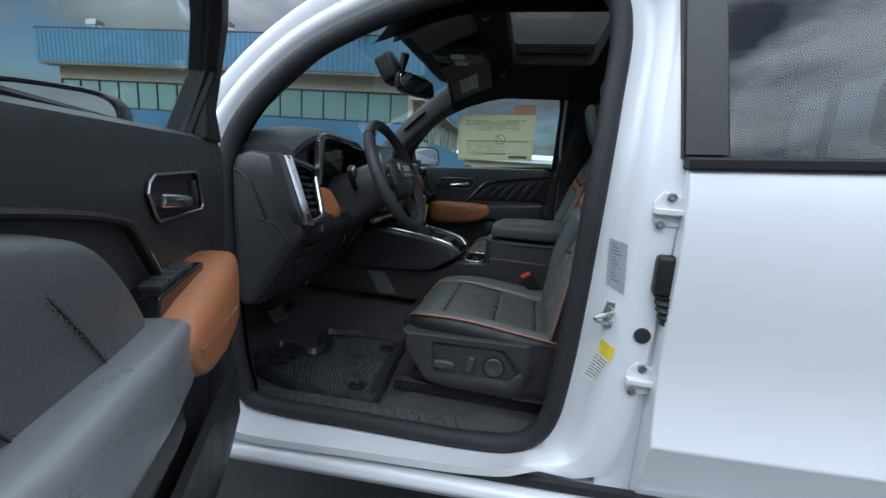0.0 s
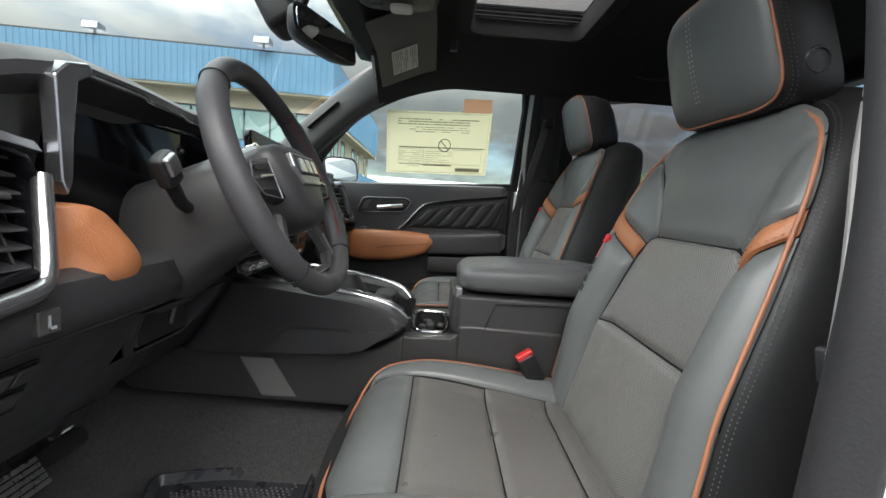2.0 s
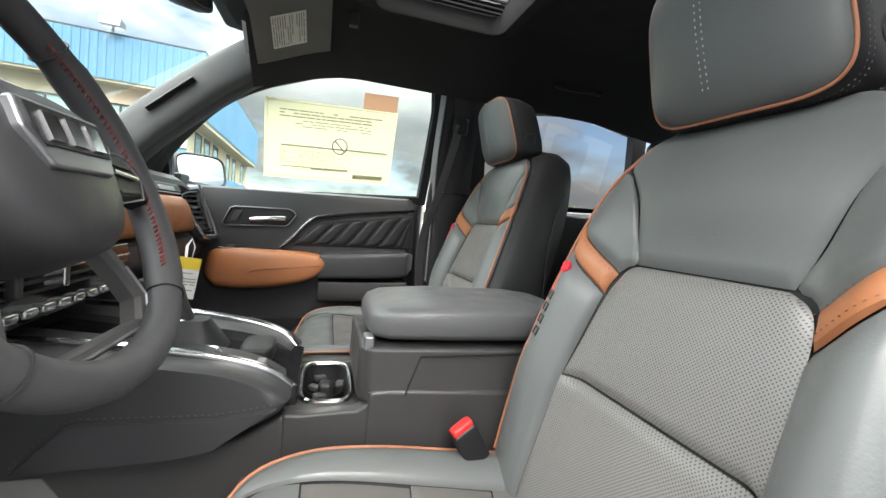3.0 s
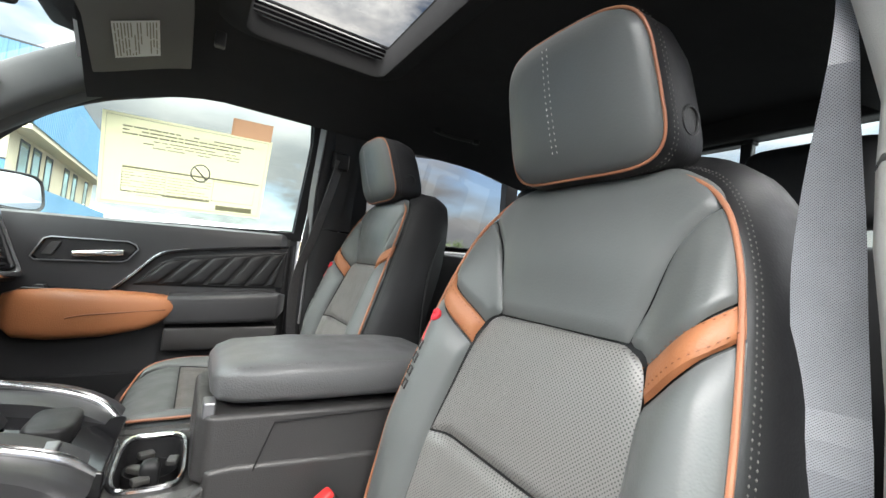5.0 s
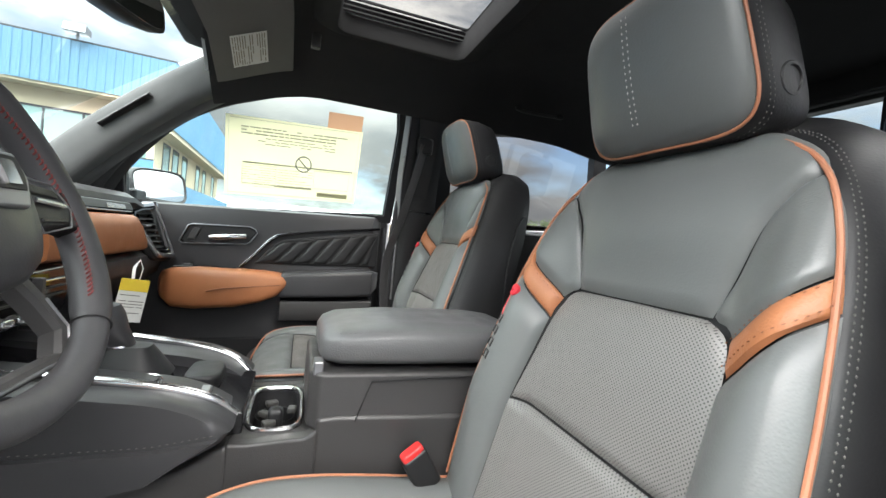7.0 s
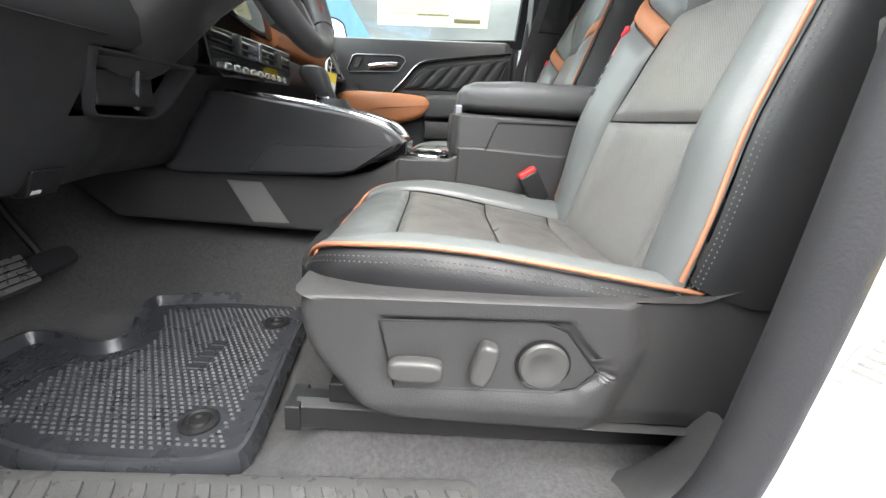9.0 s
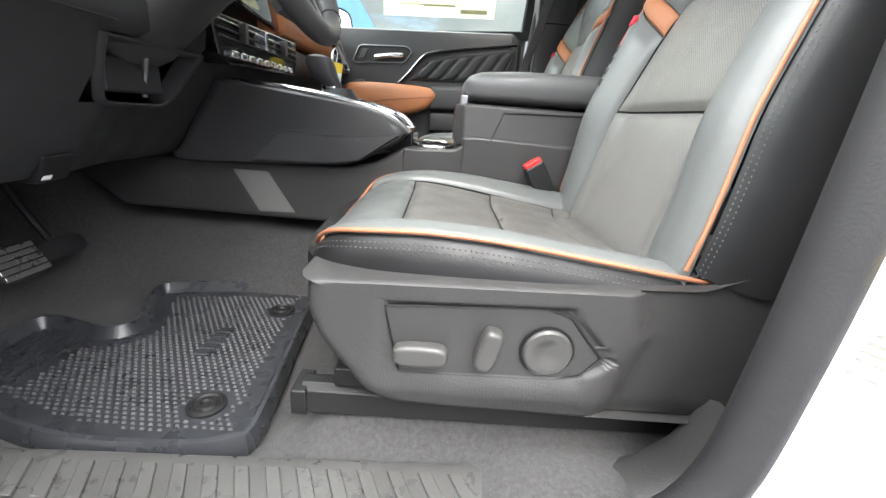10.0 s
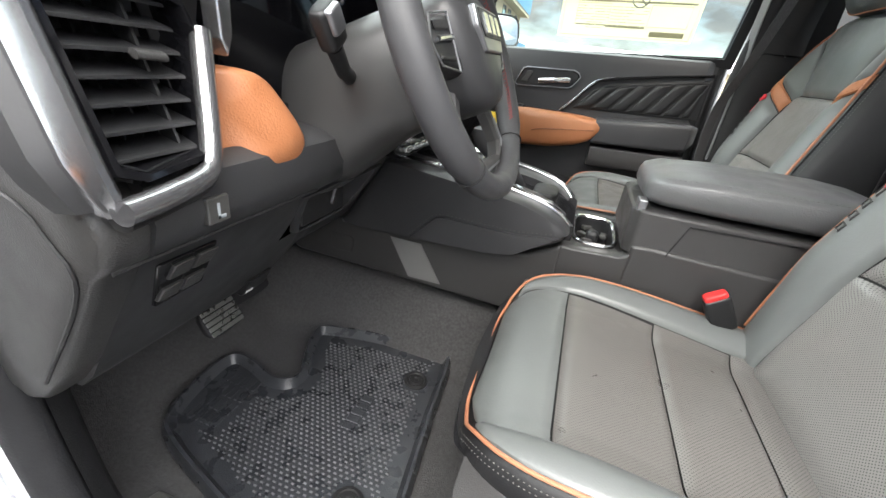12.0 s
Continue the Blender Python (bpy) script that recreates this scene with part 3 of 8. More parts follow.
part("pillar_panel", loft([[(0.035 + 0.03 * sstep(1.3, 1.9, z), side_y(z) - 0.044, z), (0.18, side_y(z) - 0.044, z), (0.18, side_y(z) - 0.008, z), (0.035 + 0.03 * sstep(1.3, 1.9, z), side_y(z) - 0.008, z)]
     for z in np.linspace(0.60, 1.90, 14)]), PAINT, truck, "white pillar panel behind the hinges", smooth=30, bevel=0.006)

# right side frame, mirrored, closed by the passenger door
RAKE = lambda x: 0.04 * (x + 0.3)             # the passenger side stands a little nose-down
right_jamb = ([(x, 2 * CY - y, z + RAKE(x)) for x, y, z in left_jamb[0]], left_jamb[1])
part("door_frame", right_jamb, PAINT, truck, "white painted door frame with pillar and sill", smooth=60)
part("door_seal", tube([Vector((p.x, 2 * CY - p.y - 0.03, p.z + RAKE(p.x))) for p in [Vector(q) for q in opening_rings([(0.004, 0.0)])[0]]], 0.018, 12, closed=True, up=(0, 1, 0), flat=1.3), RUBBER, truck, "black rubber door seal")
rin = [[(x, 2 * CY - y, z + RAKE(x)) for x, y, z in r] for r in inner]
part("opening_trim", loft(list(map(list, zip(*rin))), closed=False, caps=False, loop=True), PLASTIC_BLACK, truck, smooth=60)

# rocker, lower cladding and outer sill
def rocker(Y):
    """Sill lower edge, black strip and rocker, rising slightly to the rear."""
    up = lambda x: 0.055 * (x + 1.0)
    part("sill_strip", loft([[(x, Y(y), z + up(x)) for y, z in ((-0.917, 0.652), (-0.917, 0.632), (-0.896, 0.632), (-0.896, 0.652))] for x in (-1.12, 0.10, 1.35)]), RUBBER, truck, "black sill strip", smooth=0)
    part("rocker_panel", loft([[(x, Y(y), z + up(x)) for y, z in ((-0.905, 0.628), (-0.935, 0.620), (-0.945, 0.600), (-0.93, 0.575), (-0.80, 0.57), (-0.80, 0.610))] for x in (-1.15, 0.10, 1.35)]), PAINT, truck, "white rocker panel", smooth=0, bevel=0.008)


rocker(lambda v: v)
rocker(lambda v: 2 * CY - v)

# floor pan with carpet, firewall and rear wall
def floor_shape():
    rings = []
    for x in np.linspace(-1.55, 0.9, 50):
        ring = []
        for y in np.linspace(-0.79, 0.75, 60):
            yc = y - CY
            z = 0.655 + 0.16 * (1 - sstep(0.10, 0.22, abs(yc)))                     # tunnel
            z += 0.018 * sstep(0.60, 0.72, abs(yc))
            z += 0.36 * sstep(-1.13, -1.50, x) + 0.05 * sstep(-0.40, -0.25, x)
            for yr in (-0.653, -0.223, 0.190, 0.620):                                # ridges under the seat rails
                z = max(z, 0.655 + (0.082 if yr < 0 else 0.13) * math.exp(-((y - yr) / 0.05) ** 2) * sstep(-0.60, -0.50, x))
            z += 0.006 * noise.noise(Vector((x * 9, y * 9, 0)))
            ring.append((x, y, z))
        rings.append(ring)
    return loft(rings, closed=False, caps=False)


part("carpet", floor_shape(), CARPET, truck, "charcoal moulded carpet, lightly dusty", smooth=80)
part("floor_pan", box(-1.55, 1.0, -0.80, 0.76, 0.50, 0.62), PLASTIC_BLACK, truck)
part("firewall", prism([(-1.60, 0.6), (-1.50, 0.6), (-1.42, 1.42), (-1.55, 1.42)], "y", -0.80, 0.76), PLASTIC_BLACK, truck)
for Yk in ((lambda v: v), (lambda v: 2 * CY - v)):
    part("kick_panel", prism([(-1.50, 0.60), (-1.0, 0.60), (-0.985, 0.70), (-1.005, 0.90), (-1.01, 1.12), (-1.5, 1.30)], "y", Yk(-0.803), Yk(-0.786)), PLASTIC_BLACK, truck, "black kick panel", smooth=0, bevel=0.006)
# roof skin and headliner with the sunroof hole
SRX0, SRX1, SRY0, SRY1 = -0.335, 0.030, -0.38, 0.343


def roof_z(x, y):
    e = abs(y - CY)
    return 2.035 - 0.16 * sstep(0.38, 0.68, e) * 1.0 - 0.10 * sstep(-0.35, -0.80, x) - 0.05 * sstep(0.5, 1.0, x)


def roof_sheet(dz, x0, x1, y0, y1, hole):
    xs = sorted(set([round(v, 4) for v in np.linspace(x0, x1, 33)] + [hole[0], hole[1]]))
    ys = sorted(set([round(v, 4) for v in np.linspace(y0, y1, 37)] + [hole[2], hole[3]]))
    V = [(x, y, roof_z(x, y) + dz) for x in xs for y in ys]
    F = []
    for i in range(len(xs) - 1):
        for j in range(len(ys) - 1):
            cx, cy = (xs[i] + xs[i + 1]) / 2, (ys[j] + ys[j + 1]) / 2
            if hole[0] < cx < hole[1] and hole[2] < cy < hole[3]:
                continue
            n = len(ys)
            F.append((i * n + j, i * n + j + 1, (i + 1) * n + j + 1, (i + 1) * n + j))
    return V, F


part("roof_skin", roof_sheet(0.015, -0.70, 1.02, -0.665, 0.625, (SRX0 - 0.02, SRX1 + 0.02, SRY0 - 0.02, SRY1 + 0.02)), PAINT, truck, "white roof with a sunroof opening", smooth=60)
part("headliner", roof_sheet(-0.045, -0.68, 1.0, -0.67, 0.61, (SRX0, SRX1, SRY0, SRY1)), HEADLINER, truck, "black cloth headliner", smooth=60)


def sunroof_well():
    """Lip round the sunroof: rounded headliner edge, dark well and ribbed deflector."""
    def ring(o, z, r):
        pts = []
        for cx, cy, a0 in ((SRX1 + o - r, SRY1 + o - r, 0), (SRX0 - o + r, SRY1 + o - r, 90), (SRX0 - o + r, SRY0 - o + r, 180), (SRX1 + o - r, SRY0 - o + r, 270)):
            for k in range(7):
                a = radians(a0 + 15 * k)
                pts.append((cx + r * math.cos(a), cy + r * math.sin(a), z))
        return pts
    return loft([ring(0.07, 1.986, 0.07), ring(0.045, 1.970, 0.06), ring(0.022, 1.959, 0.05), ring(0.006, 1.960, 0.04), ring(0.0, 1.972, 0.035), ring(0.0, 2.01, 0.035), ring(0.012, 2.02, 0.035), ring(0.012, 2.055, 0.035)], caps=False)


part("sunroof_surround", sunroof_well(), HEADLINER, truck, "black cloth sunroof surround", smooth=50)
part("sunroof_track", join(*[box(SRX0 + 0.0, SRX1, SRY1 - 0.006 - 0.012 * k, SRY1 - 0.0 - 0.012 * k, 2.012 + 0.007 * k, 2.018 + 0.007 * k) for k in range(4)]), GLOSS_BLACK, truck, "black sunroof track", smooth=0)
sg = part("sunroof_glass", ([(SRX0 - 0.015, SRY0 - 0.015, 2.048), (SRX1 + 0.015, SRY0 - 0.015, 2.048), (SRX1 + 0.015, SRY1 + 0.015, 2.048), (SRX0 - 0.015, SRY1 + 0.015, 2.048)], [(0, 1, 2, 3)]), GLASS_ROOF, truck, "tinted sunroof glass", smooth=0)
sg.visible_shadow = False


# pillars, windscreen and glass
def curved_bar(pts, w, d, mat, name, label="", n=24):
    rings = []
    P = spline(pts, n)
    for i, c in enumerate(P):
        t = (P[min(i + 1, n - 1)] - P[max(i - 1, 0)]).normalized()
        y = Vector((0, 1, 0))
        s = t.cross(y).normalized()
        rings.append([tuple(c + s * w * math.copysign(abs(math.cos(q)) ** 0.7, math.cos(q)) + y * d * math.copysign(abs(math.sin(q)) ** 0.7, math.sin(q))) for q in (2 * math.pi * i / 20 for i in range(20))])
    return part(name, loft(rings), mat, truck, label)


for sgn, yy in ((1, 0.0), (-1, 2 * CY)):
    Y = lambda v: sgn * v + (0 if sgn > 0 else 2 * CY)
    o = 0.0 if sgn > 0 else -0.035
    k = 0.026 if sgn > 0 else 0.0
    curved_bar([(-1.12 + k, Y(0.665 + o), 1.52 + o / 2 - k), (-1.0 + k, Y(0.655 + o), 1.645 + o / 2 - k), (-0.85 + k, Y(0.635 + o), 1.775 + o / 2 - k), (-0.70 + k, Y(0.60 + o), 1.875 - k), (-0.62 + k, Y(0.57 + o), 1.915 - k)], 0.058 if sgn > 0 else 0.028, 0.045 if sgn > 0 else 0.03, PILLAR if sgn > 0 else PLASTIC_BLACK, "front_pillar_trim", "grey front pillar trim")
    if sgn < 0:
        curved_bar([(-1.16, -0.735, 1.53), (-0.98, -0.715, 1.715), (-0.80, -0.685, 1.85), (-0.62, -0.655, 1.935), (-0.3, -0.625, 1.99), (0.3, -0.615, 2.0), (0.9, -0.615, 1.94)], 0.03, 0.03, PAINT, "roof_rail", "white roof rail", n=40)
    if sgn > 0:
        curved_bar([(-1.06, 0.70, 1.490), (-0.945, 0.685, 1.612), (-0.80, 0.660, 1.735), (-0.66, 0.625, 1.826), (-0.60, 0.612, 1.857)], 0.048, 0.030, PILLAR, "pillar_filler", "grey inner edge of the front pillar")
        curved_bar([(-0.63, 0.616, 1.846), (-0.56, 0.606, 1.876), (-0.44, 0.60, 1.917), (-0.32, 0.60, 1.942), (-0.15, 0.60, 1.955)], 0.046, 0.030, HEADLINER, "roof_edge_lining", "black cloth lining over the passenger window")
        slot = spline([(-0.965, Y(0.655) - 0.046, 1.642), (-0.91, Y(0.648) - 0.046, 1.690), (-0.84, Y(0.637) - 0.046, 1.749)], 16)
        part("handle_recess", tube(slot, 0.021, 12, flat=0.35, up=(0, 1, 0)), PLASTIC_BLACK, truck, "dark recess of the pillar handle")
        curved_bar([(-1.16, Y(0.725), 1.45), (-0.98, Y(0.70), 1.645), (-0.80, Y(0.665), 1.785), (-0.62, Y(0.63), 1.89), (-0.3, Y(0.59), 1.99), (0.3, Y(0.585), 2.0), (0.9, Y(0.585), 1.93)], 0.03, 0.04, PAINT, "roof_rail", "white roof rail", n=40)

ws = []
for k in range(9):
    t = k / 8
    row = []
    for j in range(17):
        y = CY + (j / 8 - 1) * (0.70 - 0.10 * t)
        row.append((-1.47 + 0.75 * t - 0.02 * math.sin(math.pi * t) - 0.10 * (1 - ((j / 8 - 1) ** 2)) * (1 - t * 0.6) + 0.07, y, 1.42 + 0.525 * t))
    ws.append(row)
w = part("windscreen", loft(ws, closed=False, caps=False), GLASS_WS, truck, "tinted windscreen")
w.visible_shadow = False
part("windscreen_shade_band", loft([[tuple(Vector(p) + Vector((0.004, 0, -0.004))) for p in ws[-1]], [tuple(Vector(p).lerp(Vector(q), 0.3) + Vector((0.004, 0, -0.004))) for p, q in zip(ws[-1], ws[-2])]], closed=False, caps=False), GLOSS_BLACK, truck, "black ceramic band of the windscreen")
part("windscreen_header", prism([(-0.79, 1.965), (-0.66, 1.99), (-0.60, 1.945), (-0.66, 1.90), (-0.76, 1.915)], "y", -0.62, 0.58), HEADLINER, truck, smooth=60, bevel=0.01)

# rear wall, rear glass with slider frame
part("rear_wall", join(box(0.96, 1.04, -0.80, 0.76, 0.5, 1.50), box(0.93, 1.0, -0.66, 0.62, 1.875, 1.99), prism([(0.56, 1.49), (0.76, 1.49), (0.63, 1.89), (0.53, 1.89)], "x", 0.95, 1.02),
                      prism([(-0.60, 1.49), (-0.80, 1.49), (-0.67, 1.89), (-0.57, 1.89)], "x", 0.95, 1.02)), PLASTIC_BLACK, truck, "black trimmed cab rear wall", smooth=0, bevel=0.012)
part("rear_window_bar", join(box(0.955, 0.985, -0.265, -0.235, 1.49, 1.89), box(0.955, 0.985, 0.195, 0.225, 1.49, 1.89), box(0.95, 0.99, -0.27, 0.23, 1.49, 1.515), box(0.95, 0.99, -0.27, 0.23, 1.865, 1.885)), PLASTIC_BLACK, truck, "black sliding rear window frame", smooth=0, bevel=0.004)
rg = part("rear_glass", ([(0.97, -0.62, 1.48), (0.97, 0.58, 1.48), (0.97, 0.58, 1.90), (0.97, -0.62, 1.90)], [(0, 1, 2, 3)]), GLASS_WS, truck, "tinted rear window", smooth=0)
rg.visible_shadow = False


# outer body: rear doors, hood, box side (plain closing panels)
def rear_door(sg_):
    Y = lambda v: v if sg_ < 0 else 2 * CY - v
    def rk(vf):
        return [(p[0], p[1], p[2] + 0.05 * (p[0] - 0.09)) for p in vf[0]], vf[1]
    e = part("rear_door", rk(loft([[(0.130 + 0.862 * u - 0.012 * sstep(0, 1, 1 - u), Y(yy), zz) for yy, zz in
          ((-0.80, 1.462), (-0.872, 1.462), (-0.888, 1.452), (-0.902, 1.41), (-0.915, 1.32), (-0.919, 1.24), (-0.917, 1.14), (-0.913, 1.06), (-0.918, 0.98), (-0.933, 0.905), (-0.947, 0.862), (-0.943, 0.852), (-0.925, 0.78), (-0.90, 0.70), (-0.82, 0.68))] for u in np.linspace(0, 1, 8)], closed=True)),
          PAINT, truck, "white rear door with a body crease", smooth=30, bevel=0.006)
    part("belt_moulding", rk(prism([(Y(-0.894), 1.462), (Y(-0.896), 1.482), (Y(-0.86), 1.488), (Y(-0.85), 1.462)], "x", 0.112, 1.0)), RUBBER, e, "black belt moulding", bevel=0.003)
    fr = [(0.106, 1.485), (0.069, 1.90), (0.60, 1.93), (0.92, 1.86), (0.99, 1.485)]
    hole = [(0.197, 1.488), (0.157, 1.84), (0.58, 1.875), (0.86, 1.82), (0.92, 1.488)]
    def lean(x, z, o):
        return (x, Y(-0.868 + 0.30 * (z - 1.47) * 0.62 + o), z + 0.045 * (x - 0.09))
    V = [lean(x, z, o) for o in (0, 0.05) for x, z in fr] + [lean(x, z, o) for o in (0.004, 0.05) for x, z in hole]
    F = []
    for i in range(5):
        j = (i + 1) % 5
        F += [(i, j, 10 + j, 10 + i), (5 + i, 15 + i, 15 + j, 5 + j), (i, 5 + i, 5 + j, j), (10 + i, 10 + j, 15 + j, 15 + i)]
    part("window_frame", (V, F), PLASTIC_BLACK, e, "satin black window frame", smooth=0, bevel=0.003)
    part("pillar_cover", ([lean(x, z, -0.006) for x, z in ((0.110, 1.49), (0.190, 1.49), (0.150, 1.86), (0.074, 1.86))] + [lean(x, z, 0.002) for x, z in ((0.110, 1.49), (0.190, 1.49), (0.150, 1.86), (0.074, 1.86))],
         [(0, 1, 2, 3), (4, 7, 6, 5), (0, 4, 5, 1), (1, 5, 6, 2), (2, 6, 7, 3), (3, 7, 4, 0)]), PLASTIC, e, "charcoal pillar cover", smooth=0, bevel=0.002)
    g = part("pane", ([lean(x, z, 0.012) for x, z in hole], [(0, 1, 2, 3, 4)]), GLASS_DARK, e, "dark tinted rear door glass", smooth=0)
    g.visible_shadow = False
    part("door_trim", ([(0.13, Y(-0.78), 0.72), (0.95, Y(-0.78), 0.72), (0.95, Y(-0.76), 1.47), (0.10, Y(-0.76), 1.47), (0.10, Y(-0.80), 0.72), (0.95, Y(-0.80), 0.72), (0.95, Y(-0.80), 1.47), (0.10, Y(-0.80), 1.47)],
         box(0, 1, 0, 1, 0, 1)[1]), PLASTIC_BLACK, e, smooth=0, bevel=0.01)


rear_door(-1)
rear_door(1)
for sg_ in (-1, 1):
    Y = lambda v: v if sg_ < 0 else 2 * CY - v
    part("front_fender", loft([[(x, Y(yy + f), zz - dz) for yy, zz in ((-0.815, 1.395), (-0.86, 1.385), (-0.915, 1.33), (-0.94, 1.12), (-0.935, 0.72), (-0.90, 0.52), (-0.815, 0.52))] for x, f, dz in ((-1.075, 0.0, 0), (-1.3, -0.01, 0.01), (-1.9, 0.0, 0.05), (-2.25, 0.06, 0.10))]), PAINT, truck, "white front fender", bevel=0.01)
    part("cab_corner", box(0.995, 1.12, Y(-0.90), Y(-0.70), 0.5, 1.47), PAINT, truck, "white cab corner", bevel=0.02)
part("hood", loft([[(x, CY + yy, zz - dz) for yy, zz in ((-0.76, 1.36), (-0.74, 1.405), (-0.4, 1.44), (0.4, 1.44), (0.74, 1.405), (0.76, 1.36))] for x, dz in ((-1.42, 0.0), (-1.8, 0.03), (-2.25, 0.12))]), PAINT, truck, "white hood", bevel=0.01)


# ---- front seats ----
BACK_C = [(0.95, -0.085), (1.03, -0.062), (1.157, -0.025), (1.25, 0.003), (1.342, 0.033), (1.45, 0.058), (1.52, 0.074), (1.56, 0.088)]
BACK_W = [(0.98, 0.262), (1.05, 0.262), (1.20, 0.250), (1.30, 0.240), (1.40, 0.224), (1.46, 0.206), (1.50, 0.186), (1.53, 0.160), (1.55, 0.12), (1.558, 0.07)]
BACK_B = [(0.95, 0.02), (1.05, 0.035), (1.15, 0.055), (1.35, 0.050), (1.45, 0.028), (1.53, 0.004)]


def back_x(y, z):
    """Front surface of the backrest."""
    w = lerp_table(BACK_W, z)
    r = abs(y)
    b = smooth_table(BACK_B, z)
    bolster = b * (sstep(0.125, 0.205, r) - 0.35 * sstep(w - 0.035, w + 0.004, r))
    crown = 0.010 * (1 - (r / 0.17) ** 2) if r < 0.17 else 0
    return smooth_table(BACK_C, z) - bolster - crown * sstep(1.36, 1.45, z) * 1.4 + 0.02 * sstep(1.525, 1.56, z)


CUSH_C = [(-0.56, 0.915), (-0.535, 0.952), (-0.50, 0.970), (-0.43, 0.979), (-0.35, 0.968), (-0.268, 0.954), (-0.13, 0.935), (0.02, 0.922)]
CUSH_E = [(-0.545, 0.972), (-0.47, 0.988), (-0.40, 0.995), (-0.32, 0.992), (-0.24, 0.983), (-0.09, 0.964), (0.02, 0.955)]
CUSH_W = [(-0.545, 0.125), (-0.537, 0.168), (-0.520, 0.201), (-0.492, 0.227), (-0.45, 0.244), (-0.40, 0.252), (-0.3, 0.256), (0.02, 0.260)]


def cush_z(x, y):
    w = lerp_table(CUSH_W, x)
    r = abs(y)
    e = smooth_table(CUSH_E, x) + 0.004
    c = smooth_table(CUSH_C, x)
    return c + (e - c) * sstep(0.15, 0.235, r) + 0.006 * math.sin(max(0, min(1, (r - 0.17) / (w - 0.17 + 1e-6))) * math.pi)


def panel(rows, surf, nu=28, nv=28, puff=0.005, groove=0.004, soft=0.009):
    """A padded cover panel. rows: (left, right) end points in the cover's own plane from bottom to top; surf puts them on the form."""
    L = spline([Vector((*a, 0)) for a, b in rows], nv)
    R = spline([Vector((*b, 0)) for a, b in rows], nv)
    e = 0.0013                                          # the panels nearly meet in the seams
    for i in range(nv):
        d = (R[i] - L[i]).normalized() * e
        L[i], R[i] = L[i] - d, R[i] + d
    grid = [[L[i].lerp(R[i], j / (nu - 1)) for j in range(nu)] for i in range(nv)]
    for j in range(nu):
        grid[0][j] = grid[0][j] + (grid[0][j] - grid[1][j]).normalized() * e
        grid[-1][j] = grid[-1][j] + (grid[-1][j] - grid[-2][j]).normalized() * e
    V = []
    for i in range(nv):
        for j in range(nu):
            p = grid[i][j]
            d = min((p - grid[i][0]).length, (p - grid[i][-1]).length, (p - grid[0][j]).length, (p - grid[-1][j]).length)
            V.append(surf(p.x, p.y, puff * (1 - math.exp(-d / soft)) - (groove if d < 1e-6 else 0) + 0.001))
    F = [(i * nu + j, i * nu + j + 1, (i + 1) * nu + j + 1, (i + 1) * nu + j) for i in range(nv - 1) for j in range(nu - 1)]
    return V, F


def on_back(y, z, h):
    e = 0.004
    gx_y, gx_z = (back_x(y + e, z) - back_x(y - e, z)) / (2 * e), (back_x(y, z + e) - back_x(y, z - e)) / (2 * e)
    n = Vector((-1, gx_y, gx_z)).normalized()
    return tuple(Vector((back_x(y, z), y, z)) + n * h)


def on_cush(x, y, h):
    e = 0.004
    gx, gy = (cush_z(x + e, y) - cush_z(x - e, y)) / (2 * e), (cush_z(x, y + e) - cush_z(x, y - e)) / (2 * e)
    n = Vector((-gx, -gy, 1)).normalized()
    return tuple(Vector((x, y, cush_z(x, y))) + n * h)


def mirror_rows(rows):
    return [((-b[0], b[1]), (-a[0], a[1])) for a, b in rows]


def back_outline(n=90):
    pts = [(-w, z) for z, w in BACK_W] + [(-0.0, 1.561)] + [(w, z) for z, w in BACK_W[::-1]]
    return spline([(0, y, z) for y, z in pts], n)


